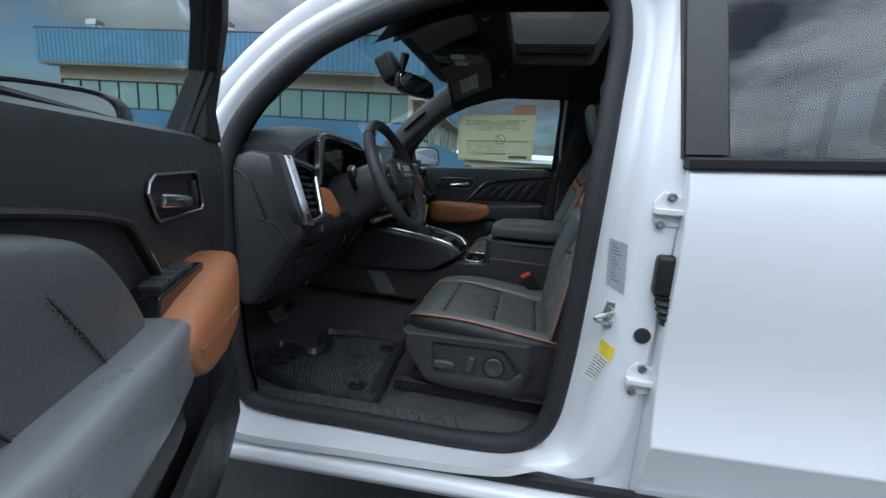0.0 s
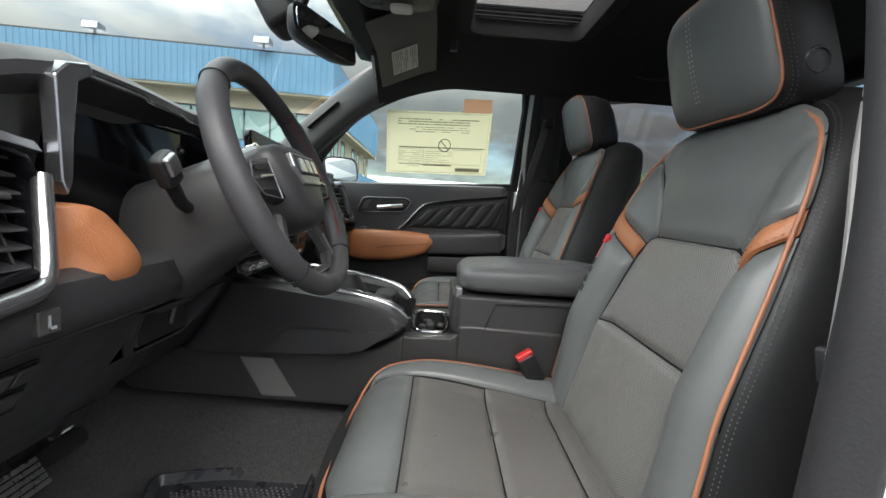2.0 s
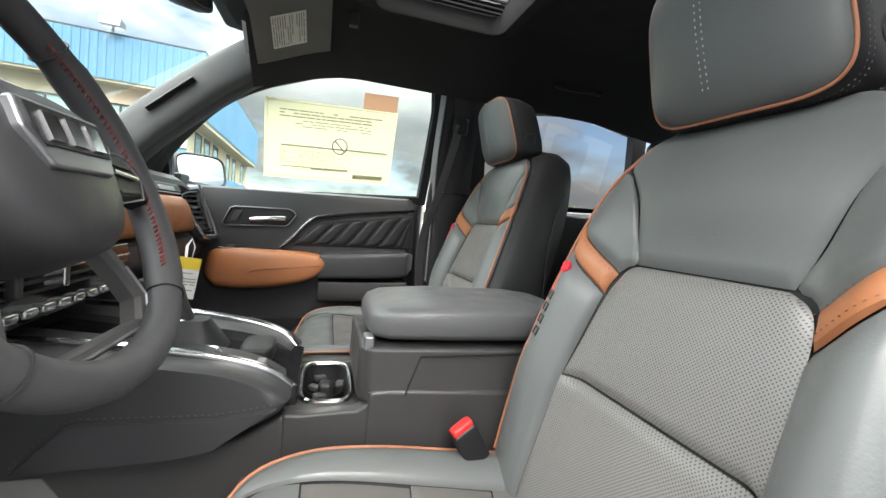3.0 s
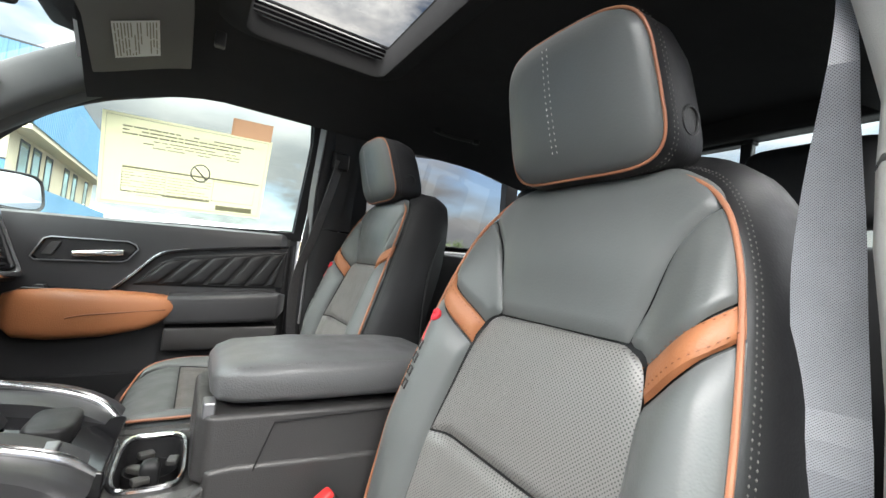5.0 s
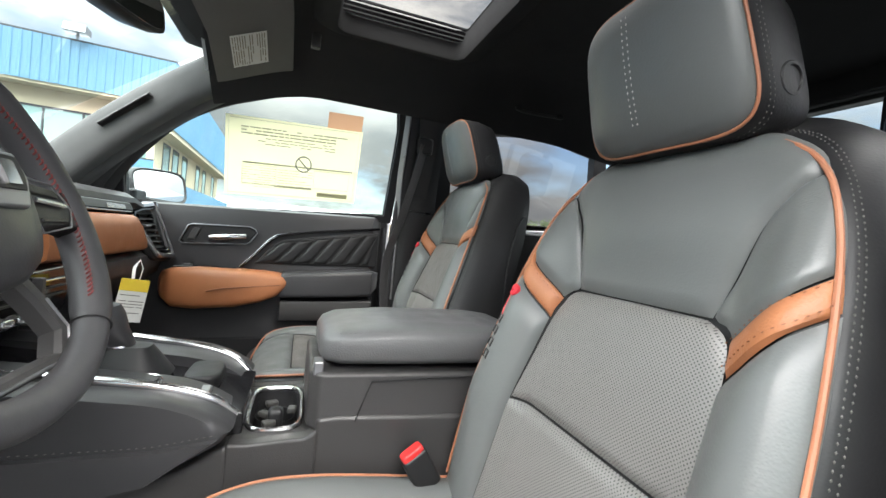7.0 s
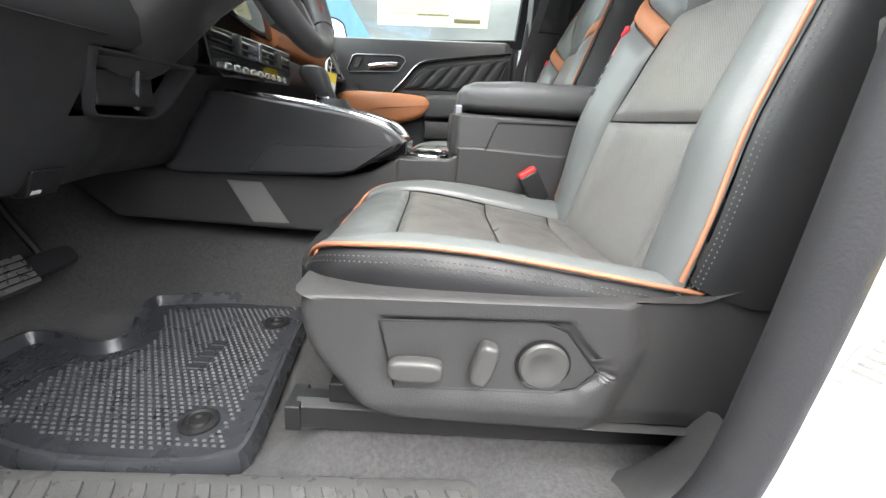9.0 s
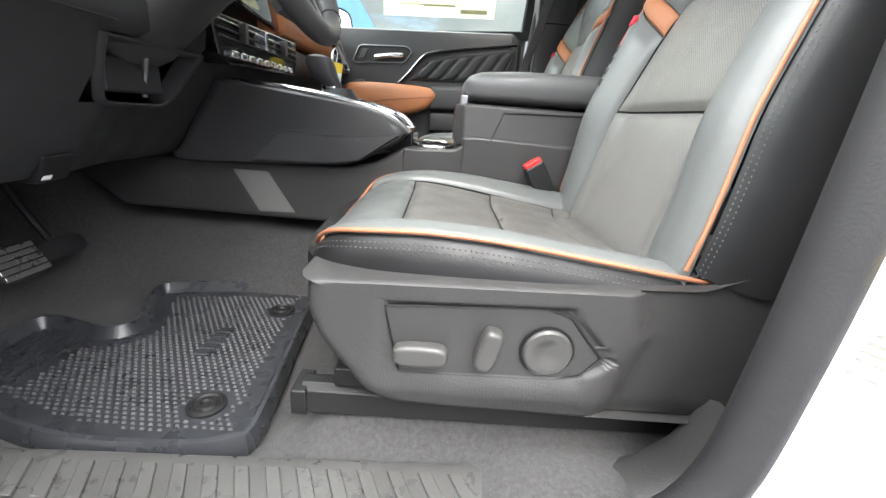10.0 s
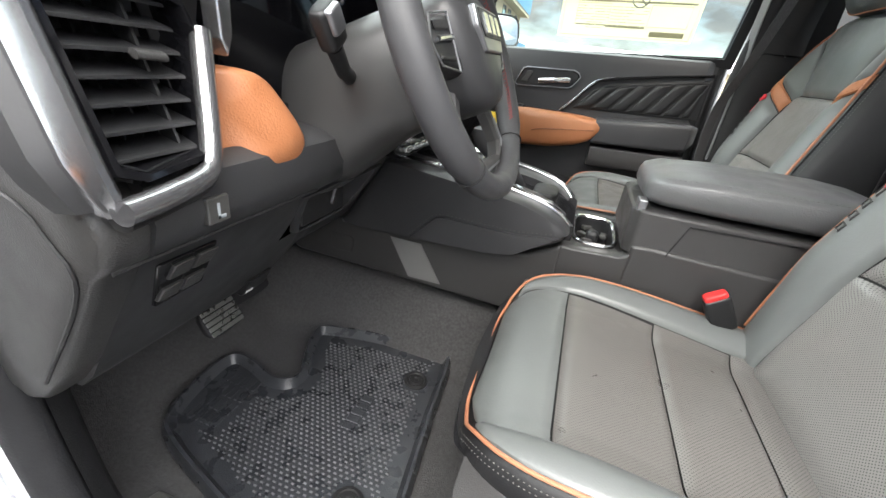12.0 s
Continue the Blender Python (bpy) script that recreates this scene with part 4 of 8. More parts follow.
def front_seat(name, label, x, y, z, driver):
    """Power seat: padded cushion and backrest in panels with copper piping, headrest, plastic side shields."""
    e = thing(name, (x, y, z + 0.66), label, "car seat", "front seats")
    O = Matrix.Translation((0, 0, -0.66))

    def put(n, vf, mat, lab="", parent=e, **k):
        return part(n, xf(vf, O), mat, parent, lab, **k)

    # backrest body: side band and rear shell behind the cover panels
    out = back_outline()
    cz = 1.27
    def ring(grow, dx, base):
        r = []
        for p in out:
            v = Vector((0, p.y, p.z - cz))
            q = v * (1 + grow / max(v.length, 0.05))
            zz = q.z + cz
            xx = back_x(p.y, p.z) if base else smooth_table(BACK_C, p.z) - 0.03
            r.append((xx + dx, q.y, zz))
        return r
    rings = [ring(-0.03, 0.030, True), ring(-0.004, 0.006, True), ring(0.003, 0.010, True), ring(0.016, 0.035, True), ring(0.026, 0.085, False), ring(0.026, 0.125, False), ring(0.012, 0.155, False), ring(-0.03, 0.165, False), ring(-0.10, 0.168, False)]
    bl = loft(rings, closed=False, caps=False)
    bl[1].append(list(range(8 * 90, 9 * 90)))
    body = put("backrest", bl, LEATHER_BLACK, "backrest with black leather sides")
    base = [[on_back(u * lerp_table(BACK_W, zz) * 0.985, zz, -0.0065) for u in np.linspace(-1, 1, 56)] for zz in np.linspace(0.925, 1.553, 74)]
    put("backrest_padding", loft(base, closed=False, caps=False), LEATHER_BLACK, "dark seam lines of the backrest", body)
    ins = [((-0.170, 0.922), (0.170, 0.922)), ((-0.160, 1.08), (0.160, 1.08)), ((-0.1565, 1.155), (0.1565, 1.155))]
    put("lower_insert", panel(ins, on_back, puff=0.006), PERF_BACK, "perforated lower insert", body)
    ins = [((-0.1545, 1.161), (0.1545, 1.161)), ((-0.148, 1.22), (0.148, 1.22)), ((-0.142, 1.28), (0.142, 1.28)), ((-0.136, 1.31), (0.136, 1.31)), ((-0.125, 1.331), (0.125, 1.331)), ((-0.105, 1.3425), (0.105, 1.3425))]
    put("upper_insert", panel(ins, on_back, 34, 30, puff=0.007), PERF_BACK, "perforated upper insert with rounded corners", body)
    up = [((-0.108, 1.347), (0.108, 1.347)), ((-0.122, 1.39), (0.122, 1.39)), ((-0.140, 1.45), (0.140, 1.45)), ((-0.167, 1.489), (0.167, 1.489)), ((-0.180, 1.503), (0.180, 1.503)), ((-0.156, 1.532), (0.156, 1.532)), ((-0.115, 1.5515), (0.115, 1.5515))]
    put("upper_panel", panel(up, on_back, 34, 26, puff=0.006), LEATHER, "grey leather upper panel", body)
    upw = [((0.137, 1.331), (0.220, 1.408)), ((0.128, 1.341), (0.217, 1.423)), ((0.112, 1.350), (0.211, 1.444)), ((0.127, 1.392), (0.204, 1.462)), ((0.146, 1.45), (0.192, 1.483)), ((0.171, 1.488), (0.184, 1.498))]
    st = [((0.1455, 1.296), (0.2275, 1.375)), ((0.1440, 1.310), (0.2250, 1.388)), ((0.1385, 1.327), (0.2215, 1.403))]
    lw = [((0.173, 0.925), (0.259, 0.935)), ((0.163, 1.08), (0.256, 1.08)), ((0.158, 1.16), (0.249, 1.18)), ((0.152, 1.23), (0.240, 1.29)), ((0.1470, 1.291), (0.229, 1.370))]
    for rows, n_, mt, lb in ((upw, "shoulder_panel", LEATHER, "grey leather shoulder panel"), (st, "accent_stripe", TAN, "tan leather accent stripe"), (lw, "side_bolster", LEATHER, "grey leather side bolster")):
        put(n_, panel(rows, on_back, 16, 24, puff=0.004), mt, lb, body)
        put(n_, panel(mirror_rows(rows), on_back, 16, 24, puff=0.004), mt, lb, body)
    for s in (1, -1):
        for k0 in (0, 2):
            a, b = st[k0]
            o = 0.005 if k0 == 0 else -0.005
            line = [on_back(s * (a[0] + (b[0] - a[0]) * t), a[1] + o + (b[1] - a[1]) * t, 0.0055) for t in np.linspace(0.03, 0.97, 14)]
            put("stripe_stitching", stitches(line, 0.005, 0.003, 0.0008), THREAD_TAN, "dark stitching", body)
    pip = [on_back(p.y * 0.988, p.z - 0.010 * sstep(1.47, 1.55, p.z), 0.0035) for p in out]
    put("piping", tube(pip, 0.0028, 8), PIPING, "copper piping", body)
    for g, o in ((0.0042, 0.010), (0.0066, 0.0155)):
        line = [Vector(p) for p in ring(g, o - 0.004, True)]
        line = [v + Vector((0, math.copysign(0.0015, v.y), 0.0)) for v in line]
        put("side_stitching", stitches(line, 0.0042, 0.0022, 0.0009), THREAD, "pale double stitching", body)
    seam = [(0.0, 0.0, 0.0)]
    for s in (-1, 1):
        line = spline([(0.135, s * 0.283, 1.02), (0.10, s * 0.281, 1.12), (0.105, s * 0.268, 1.30), (0.14, s * 0.247, 1.42), (0.165, s * 0.235, 1.44)], 30)
        put("side_seam", tube(line, 0.0022, 6), PLASTIC_BLACK, "side seam", body)
    # embroidery on the bolster towards the console: red mark and a dark word
    yb = 0.205
    mark = [on_back(yb + 0.004 + 0.006 * math.sin(t * 3), 1.280 + 0.045 * t, 0.0035) for t in np.linspace(0, 1, 8)]
    put("emblem", join(tube(mark, 0.0026, 6), tube([on_back(yb + 0.006 * math.cos(a), 1.326 + 0.006 * math.sin(a), 0.0035) for a in np.linspace(0, 6, 9)], 0.0055, 6)), RED_THREAD, "red embroidered mark", body)
    put("emblem", join(*[tube([on_back(yb + 0.012 - 0.010, 1.205 + 0.021 * k, 0.0045), on_back(yb + 0.012, 1.207 + 0.021 * k, 0.0045), on_back(yb + 0.010, 1.219 + 0.021 * k, 0.0045), on_back(yb + 0.000, 1.217 + 0.021 * k, 0.0045)], 0.0026, 5, closed=True) for k in range(4)]), PLASTIC_BLACK, "dark embroidered bars", body)

    # cushion
    def cush_out(n=90):
        pts = [(xx, -w) for xx, w in CUSH_W[::-1]] + [(-0.549, -0.08), (-0.551, 0), (-0.549, 0.08)] + [(xx, w) for xx, w in CUSH_W]
        return spline([(a, b, 0) for a, b in pts], n)
    co = cush_out()
    def cring(grow, dz, flat=None):
        r = []
        for p in co:
            v = Vector((p.x + 0.27, p.y, 0))
            q = v * (1 + grow / v.length)
            r.append((q.x - 0.27, q.y, (cush_z(p.x, p.y) + dz) if flat is None else flat + 0.0 * p.x))
        return r
    cush = put("cushion", loft([cring(-0.03, -0.02), cring(-0.004, -0.003), cring(0.004, -0.008), cring(0.014, -0.03), cring(0.012, 0, 0.945), cring(-0.01, 0, 0.93), cring(-0.05, 0, 0.92)], caps=False), LEATHER_BLACK, "seat cushion with black leather skirt")
    base = [[on_cush(xx, u * lerp_table(CUSH_W, xx) * 0.985, -0.0065) for u in np.linspace(-1, 1, 56)] for xx in np.linspace(-0.545, 0.02, 70)]
    put("cushion_padding", loft(base, closed=False, caps=False), LEATHER_BLACK, "dark seam lines of the cushion", cush)
    fr = [((-0.541, -0.120), (-0.541, 0.120)), ((-0.523, -0.168), (-0.523, 0.168)), ((-0.48, -0.186), (-0.48, 0.186)), ((-0.434, -0.187), (-0.434, 0.187))]
    put("front_panel", panel(fr, on_cush, 30, 20, puff=0.006), LEATHER, "grey leather front roll", cush)
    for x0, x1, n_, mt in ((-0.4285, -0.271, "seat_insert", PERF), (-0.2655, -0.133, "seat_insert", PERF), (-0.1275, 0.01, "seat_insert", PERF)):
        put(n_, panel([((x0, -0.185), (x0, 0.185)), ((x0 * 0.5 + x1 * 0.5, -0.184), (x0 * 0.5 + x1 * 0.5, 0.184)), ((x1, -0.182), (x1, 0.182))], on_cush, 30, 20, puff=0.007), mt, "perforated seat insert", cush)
    wg = [((-0.525, 0.172), (-0.525, 0.186)), ((-0.50, 0.186), (-0.50, 0.216)), ((-0.43, 0.191), (-0.43, 0.246)), ((-0.28, 0.189), (-0.28, 0.2545)), ((-0.13, 0.186), (-0.13, 0.2565)), ((0.01, 0.184), (0.01, 0.257))]
    put("thigh_bolster", panel(wg, on_cush, 14, 40, puff=0.004), LEATHER, "grey leather thigh bolster", cush)
    put("thigh_bolster", panel([((a[0], -a[1]), (b[0], -b[1])) for a, b in wg], on_cush, 14, 40, puff=0.004), LEATHER, "grey leather thigh bolster", cush)
    put("piping", tube([on_cush(p.x, p.y, 0.002) for p in co], 0.0028, 8), PIPING, "copper piping", cush)
    for dz, g in ((-0.0105, 0.0070), (-0.0165, 0.0100)):
        put("skirt_stitching", stitches([Vector(p) for p in cring(g, dz)], 0.0042, 0.0022, 0.0009), THREAD, "pale double stitching", cush)

    # headrest
    def hr_ring(k, xo, ins):
        r = []
        hw, z0, z1 = 0.129 - ins, 1.547 + ins, 1.729 - ins * 0.8
        for i in range(56):
            a = 2 * math.pi * i / 56
            c, s = math.cos(a), math.sin(a)
            yy = hw * math.copysign(abs(c) ** 0.42, c)
            zz = (z0 + z1) / 2 + (z1 - z0) / 2 * math.copysign(abs(s) ** 0.45, s)
            yy *= 1 - 0.13 * (zz - z0) / (z1 - z0)
            r.append((xo + 0.038 - 0.30 * (zz - 1.56) * 0.95 + (0.012 if k else 0) + 0.012 * (yy / 0.138) ** 2, yy, zz))
        return r
    head = put("headrest", loft([hr_ring(0, -0.012, 0.07), hr_ring(0, -0.011, 0.04), hr_ring(0, -0.008, 0.014), hr_ring(0, -0.002, 0.003), hr_ring(0, 0.004, 0.0)], caps=True), LEATHER, "grey leather headrest front")
    put("headrest_shell", loft([hr_ring(0, 0.004, 0.001), hr_ring(0, 0.012, -0.004), hr_ring(0, 0.055, -0.006), hr_ring(0, 0.095, 0.004), hr_ring(0, 0.115, 0.03), hr_ring(0, 0.12, 0.06)]), LEATHER_BLACK, "black leather headrest shell", head)
    put("piping", tube(hr_ring(0, 0.004, -0.002), 0.0020, 8, closed=True), PIPING, "copper piping", head)
    for o in (0.012, 0.019):
        put("stitching", stitches(hr_ring(0, o + 0.002, -0.0062), 0.0038, 0.0022, 0.0006), THREAD, "pale stitching", head)
    for yy in (0.008, 0.016):
        line = [(0.038 - 0.0150 - 0.285 * (zz - 1.56) - 0.0035 * math.sin((zz - 1.572) / 0.14 * math.pi), yy, zz) for zz in np.linspace(1.575, 1.708, 20)]
        put("centre_stitching", stitches(line, 0.005, 0.003, 0.0010), THREAD_PALE, "pale centre stitching", head)
    b = xf(lathe([(0.019, -0.006), (0.019, 0.0015), (0.0175, 0.003), (0.0145, 0.003), (0.0135, 0.001), (0.0, 0.0015)], 28), Matrix.Translation((0.088, -0.1265, 1.606)) @ Matrix.Rotation(radians(90), 4, "X"))
    put("release_button", b, PLASTIC_BLACK, "round release button", head)
    for s in (-0.06, 0.06):
        put("post", tube([(0.10, s, 1.50), (0.10, s, 1.60)], 0.006, 10), CHROME, "chrome headrest post", head)

    # base, shields and rails
    put("seat_frame", box(-0.47, 0.02, -0.20, 0.20, 0.735, 0.925), PLASTIC_BLACK, smooth=0, bevel=0.02)
    for s in (-1, 1):
        side = [(-0.490, 0.952), (-0.515, 0.945), (-0.520, 0.92), (-0.508, 0.88), (-0.475, 0.835), (-0.44, 0.80), (-0.35, 0.79), (0.06, 0.79), (0.11, 0.84), (0.12, 1.03), (0.06, 1.035), (0.0, 1.0), (-0.06, 0.972), (-0.12, 0.962)]
        loop = spline([(a, 0, c) for a, c in side], 140, closed=True)
        cen = Vector((-0.2, 0, 0.88))
        rr = []
        well_ = [(-0.436, 0.826), (-0.200, 0.832), (-0.164, 0.872), (-0.222, 0.936), (-0.434, 0.930)]
        def sunk(x, z):
            """Depth of the shield's face: switch recess and the set-back rear part behind a curved crease."""
            d = min(((b[0] - a[0]) * (z - a[1]) - (b[1] - a[1]) * (x - a[0])) / math.hypot(b[0] - a[0], b[1] - a[1]) for a, b in zip(well_, well_[1:] + well_[:1]))
            low = sstep(0.860, 0.840, z)
            return 0.008 * sstep(-0.002 - 0.004 * low, 0.006 + 0.016 * low, d) + 0.016 * sstep(-0.150, -0.115, x + 0.30 * abs(z - 0.90)) + 0.006 * sstep(0.82, 0.79, z)
        for inn, yo in [(0.0, 0.0), (0.0, 0.046), (0.006, 0.058), (0.016, 0.065)] + [(f, 0.068) for f in np.linspace(0.03, 0.5, 30)]:
            ring_ = []
            for p in loop:
                px, pz = p.x + (cen.x - p.x) * inn * 2, p.z + (cen.z - p.z) * inn * 2
                ring_.append((px, s * (0.219 + yo - (sunk(px, pz) if yo > 0.06 else 0)), pz))
            rr.append(ring_)
        sh = put("side_shield", loft(rr), PLASTIC, "dark grained plastic side shield", smooth=50)
        if s < 0 and driver:
            yf = -0.2800
            pan = [(-0.432, 0.922), (-0.25, 0.931), (-0.222, 0.922), (-0.180, 0.872), (-0.200, 0.848), (-0.228, 0.841), (-0.412, 0.838)]
            put("switch_panel", prism(pan, "y", yf - 0.001, yf + 0.02), PLASTIC, "recessed switch panel", sh, bevel=0.003)
            put("panel_groove", tube([(a, yf - 0.001, c) for a, c in pan], 0.0014, 6, closed=True), PLASTIC_BLACK, "", sh)
            put("slide_switch", xf(rounded(-0.031, 0.031, -0.0135, 0.0135, 0, 0.02, 0.006, power=3.4), Matrix.Translation((-0.388, yf, 0.8685)) @ Matrix.Rotation(radians(90), 4, "X")), SWITCH, "grey seat slide switch", sh)
            put("recline_switch", xf(rounded(-0.0125, 0.0125, -0.026, 0.026, 0, 0.022, 0.006, power=3.4), Matrix.Translation((-0.313, yf, 0.8815)) @ Matrix.Rotation(radians(90), 4, "X") @ Matrix.Rotation(radians(-14), 4, "Z")), SWITCH, "grey recline switch", sh)
            put("lumbar_switch", xf(lathe([(0.0285, 0.0), (0.0285, 0.007), (0.026, 0.0095), (0.019, 0.010), (0.014, 0.007), (0.0, 0.006)], 32), Matrix.Translation((-0.2445, yf, 0.879)) @ Matrix.Rotation(radians(90), 4, "X")), SWITCH, "round lumbar switch", sh)
            put("switch_ring", xf(lathe([(0.0285, 0.001), (0.0315, 0.001), (0.0315, 0.0035), (0.0285, 0.0035)], 32), Matrix.Translation((-0.2445, yf - 0.001, 0.879)) @ Matrix.Rotation(radians(90), 4, "X")), GLOSS_BLACK, "", sh)
    for s in (-0.215, 0.215):
        rl = put("seat_rail", prism([(s - 0.024, 0.735), (s + 0.024, 0.735), (s + 0.020, 0.765), (s + 0.008, 0.772), (s - 0.008, 0.772), (s - 0.020, 0.765)], "x", -0.545, 0.12), PLASTIC_BLACK, "black steel seat rail", smooth=0, bevel=0.002)
        put("end_cap", box(-0.556, -0.535, s - 0.026, s + 0.026, 0.731, 0.769), PLASTIC_BLACK, "", rl, smooth=0, bevel=0.003)
        put("track", box(-0.50, 0.08, s - 0.016, s + 0.016, 0.773, 0.800), PLASTIC_BLACK, "", rl, smooth=0, bevel=0.002)
    return e


front_seat("bucket_seat", "grey leather power front seat with tan stripes and copper piping", 0.0, -0.438, 0.0, True)
front_seat("bucket_seat", "grey leather passenger seat with tan stripes and copper piping", 0.05, 0.405, 0.05, False)


# ---- doors ----
def door_map(side):
    """Door coordinates (u along the door from its hinge, n inward, z) to the world; the driver door stands open."""
    if side < 0:
        H, U, Nn = Vector((-0.984, -0.976, 0)), Vector((0.47, -0.883, 0)), Vector((0.883, 0.47, 0))
    else:
        H, U, Nn = Vector((-1.04, 0.835, 0)), Vector((1, 0, 0)), Vector((0, -1, 0))
    rake = 0.0 if side < 0 else 0.04
    return lambda v: tuple(H + U * v[0] + Nn * v[1] + Vector((0, 0, v[2] + rake * (v[0] - 0.74))))


def car_door(side):
    f = door_map(side)
    name = "driver_door" if side < 0 else "passenger_door"
    e = thing(name, (0, 0, 0), "open front door with black trim, tan armrest and leather pads" if side < 0 else "closed front door with black trim and tan leather armrest", "car door", "front doors")

    def put(n, vf, mat, lab="", parent=e, **k):
        return part(n, ([f(v) for v in vf[0]], vf[1]), mat, parent, lab, **k)

    # painted shell
    put("outer_skin", loft([[(u, nn, z) for nn, z in ((0.0, 1.445), (-0.035, 1.445), (-0.075, 1.38), (-0.09, 1.15), (-0.075, 0.98), (-0.095, 0.88), (-0.09, 0.70), (-0.05, 0.675), (0.0, 0.675))] for u in np.linspace(0.0, 1.0, 7)]), PAINT, "white door skin", bevel=0.006)
    put("inner_panel", box(0.0, 0.985, 0.0, 0.035, 0.69, 1.445), PAINT if side < 0 else PLASTIC_BLACK, "door inner panel", smooth=0, bevel=0.01)
    put("weatherstrip", tube(spline([(0.03, 0.040, 1.42), (0.02, 0.040, 1.1), (0.04, 0.040, 0.78), (0.12, 0.040, 0.715), (0.5, 0.040, 0.70), (0.90, 0.040, 0.71), (0.965, 0.040, 0.80), (0.975, 0.040, 1.1), (0.965, 0.040, 1.42)], 90), 0.009, 8), RUBBER, "black door weatherstrip")
    # trim: lofted across z with soft top roll
    prof = [(0.030, 1.452), (0.050, 1.462), (0.066, 1.455), (0.074, 1.43), (0.076, 1.36), (0.073, 1.28), (0.070, 1.20), (0.072, 1.10), (0.080, 1.00), (0.085, 0.88), (0.075, 0.76), (0.05, 0.735), (0.030, 0.735)]
    put("trim_panel", loft([[(u, nn * (0.6 if u < 0.06 or u > 0.93 else 1), z) for nn, z in prof] for u in (0.045, 0.06, 0.09, 0.2, 0.35, 0.5, 0.65, 0.8, 0.92, 0.945, 0.955)]), SOFT, "black soft-touch door trim", smooth=45)
    # handle bezel
    b0 = [(0.262, 1.335), (0.285, 1.388), (0.30, 1.394), (0.478, 1.394), (0.497, 1.385), (0.505, 1.372), (0.482, 1.338), (0.468, 1.331), (0.272, 1.326)]
    hb = put("handle_bezel", join(*[loft([[(u + (0.385 - u) * s, 0.0735 + d, z + (1.361 - z) * s * 2.0) for u, z in b0] for s, d in ((0, -0.01), (0, 0.006), (0.03, 0.008), (0.055, 0.006), (0.06, -0.012))], caps=False)]), GLOSS_BLACK, "gloss black handle bezel", smooth=30)
    put("handle_bowl", ([(a[0] + (0.385 - a[0]) * 0.05, 0.0765, a[1] + (1.361 - a[1]) * 0.1) for a in b0], [list(range(9))]), PLASTIC_BLACK, "", hb, smooth=0)
    put("lock_button", loft([[(u, 0.079 + d, z) for u, z in ((0.285, 1.342), (0.302, 1.380), (0.325, 1.380), (0.308, 1.342))] for d in (-0.004, 0.004)]), PLASTIC, "lock button", hb, smooth=0, bevel=0.002)
    put("door_lever", loft([[(0.352 + 0.118 * t, 0.083 + 0.012 * math.sin(math.pi * t) + 0.007 * math.cos(q), 1.353 + 0.010 * t - 0.004 + 0.0095 * math.sin(q)) for q in (2 * math.pi * i / 12 for i in range(12))] for t in np.linspace(0, 1, 12)]), CHROME, "chrome door lever", hb)
    put("bezel_edge", tube([(u, 0.0815, z) for u, z in b0], 0.0022, 6, closed=True), SATIN, "", hb)
    # bright moulding over the quilted insert
    mould = spline([(0.455, 0.080, 1.212), (0.484, 0.083, 1.240), (0.523, 0.084, 1.284), (0.575, 0.084, 1.338), (0.60, 0.084, 1.350), (0.667, 0.083, 1.364), (0.75, 0.082, 1.376), (0.945, 0.076, 1.400)] if side < 0 else [(0.455, 0.080, 1.245), (0.50, 0.083, 1.292), (0.553, 0.084, 1.352), (0.60, 0.084, 1.372), (0.75, 0.082, 1.394), (0.945, 0.076, 1.414)], 40)
    put("moulding", tube(mould, 0.008, 8, flat=0.6, up=(0, 1, 0)), GLOSS_BLACK if side > 0 else PLASTIC_BLACK, "black sweeping moulding")
    put("moulding_edge", tube([p + Vector((0, 0.006, 0.006)) for p in mould[:18 if side > 0 else 9]], 0.0022 if side > 0 else 0.0014, 6), CHROME, "bright moulding edge")
    # quilted leather insert: raised slanting pads
    if side < 0:
        def pad_ring(k, nn):
            pts = spline([(0.600, 0, 1.19), (0.602, 0, 1.235), (0.640, 0, 1.290), (0.690, 0, 1.338), (0.730, 0, 1.356), (0.81, 0, 1.370), (0.945, 0, 1.388), (0.955, 0, 1.30), (0.955, 0, 1.19)], 50)
            return [(p.x + (0.80 - p.x) * k, nn, p.z + (1.25 - p.z) * k) for p in pts]
        ins = put("bolster", loft([pad_ring(-0.02, 0.06), pad_ring(0.0, 0.085), pad_ring(0.02, 0.100), pad_ring(0.06, 0.109), pad_ring(0.13, 0.113), pad_ring(0.5, 0.116)]), DOOR_LEATHER, "charcoal leather door bolster", smooth=60)
        for k in range(2):
            line = spline([(0.690 + 0.11 * k, 0.1150, 1.200), (0.735 + 0.11 * k, 0.1170, 1.262), (0.770 + 0.11 * k, 0.1160, 1.305), (0.795 + 0.11 * k, 0.1115, 1.340)], 24)
            put("seam", tube(line, 0.0011, 6), PLASTIC_BLACK, "", ins)
            for o in (-0.004, 0.004):
                put("seam_stitch", stitches([p + Vector((o, 0.0016, 0)) for p in line], 0.0045, 0.003, 0.0011), THREAD, "", ins, smooth=0)
    else:
        ins = put("insert", prism([(0.50, 1.262), (0.565, 1.335), (0.61, 1.358), (0.945, 1.398), (0.945, 1.262)], "y", 0.06, 0.079), LEATHER_BLACK, "black quilted leather insert", bevel=0.006)
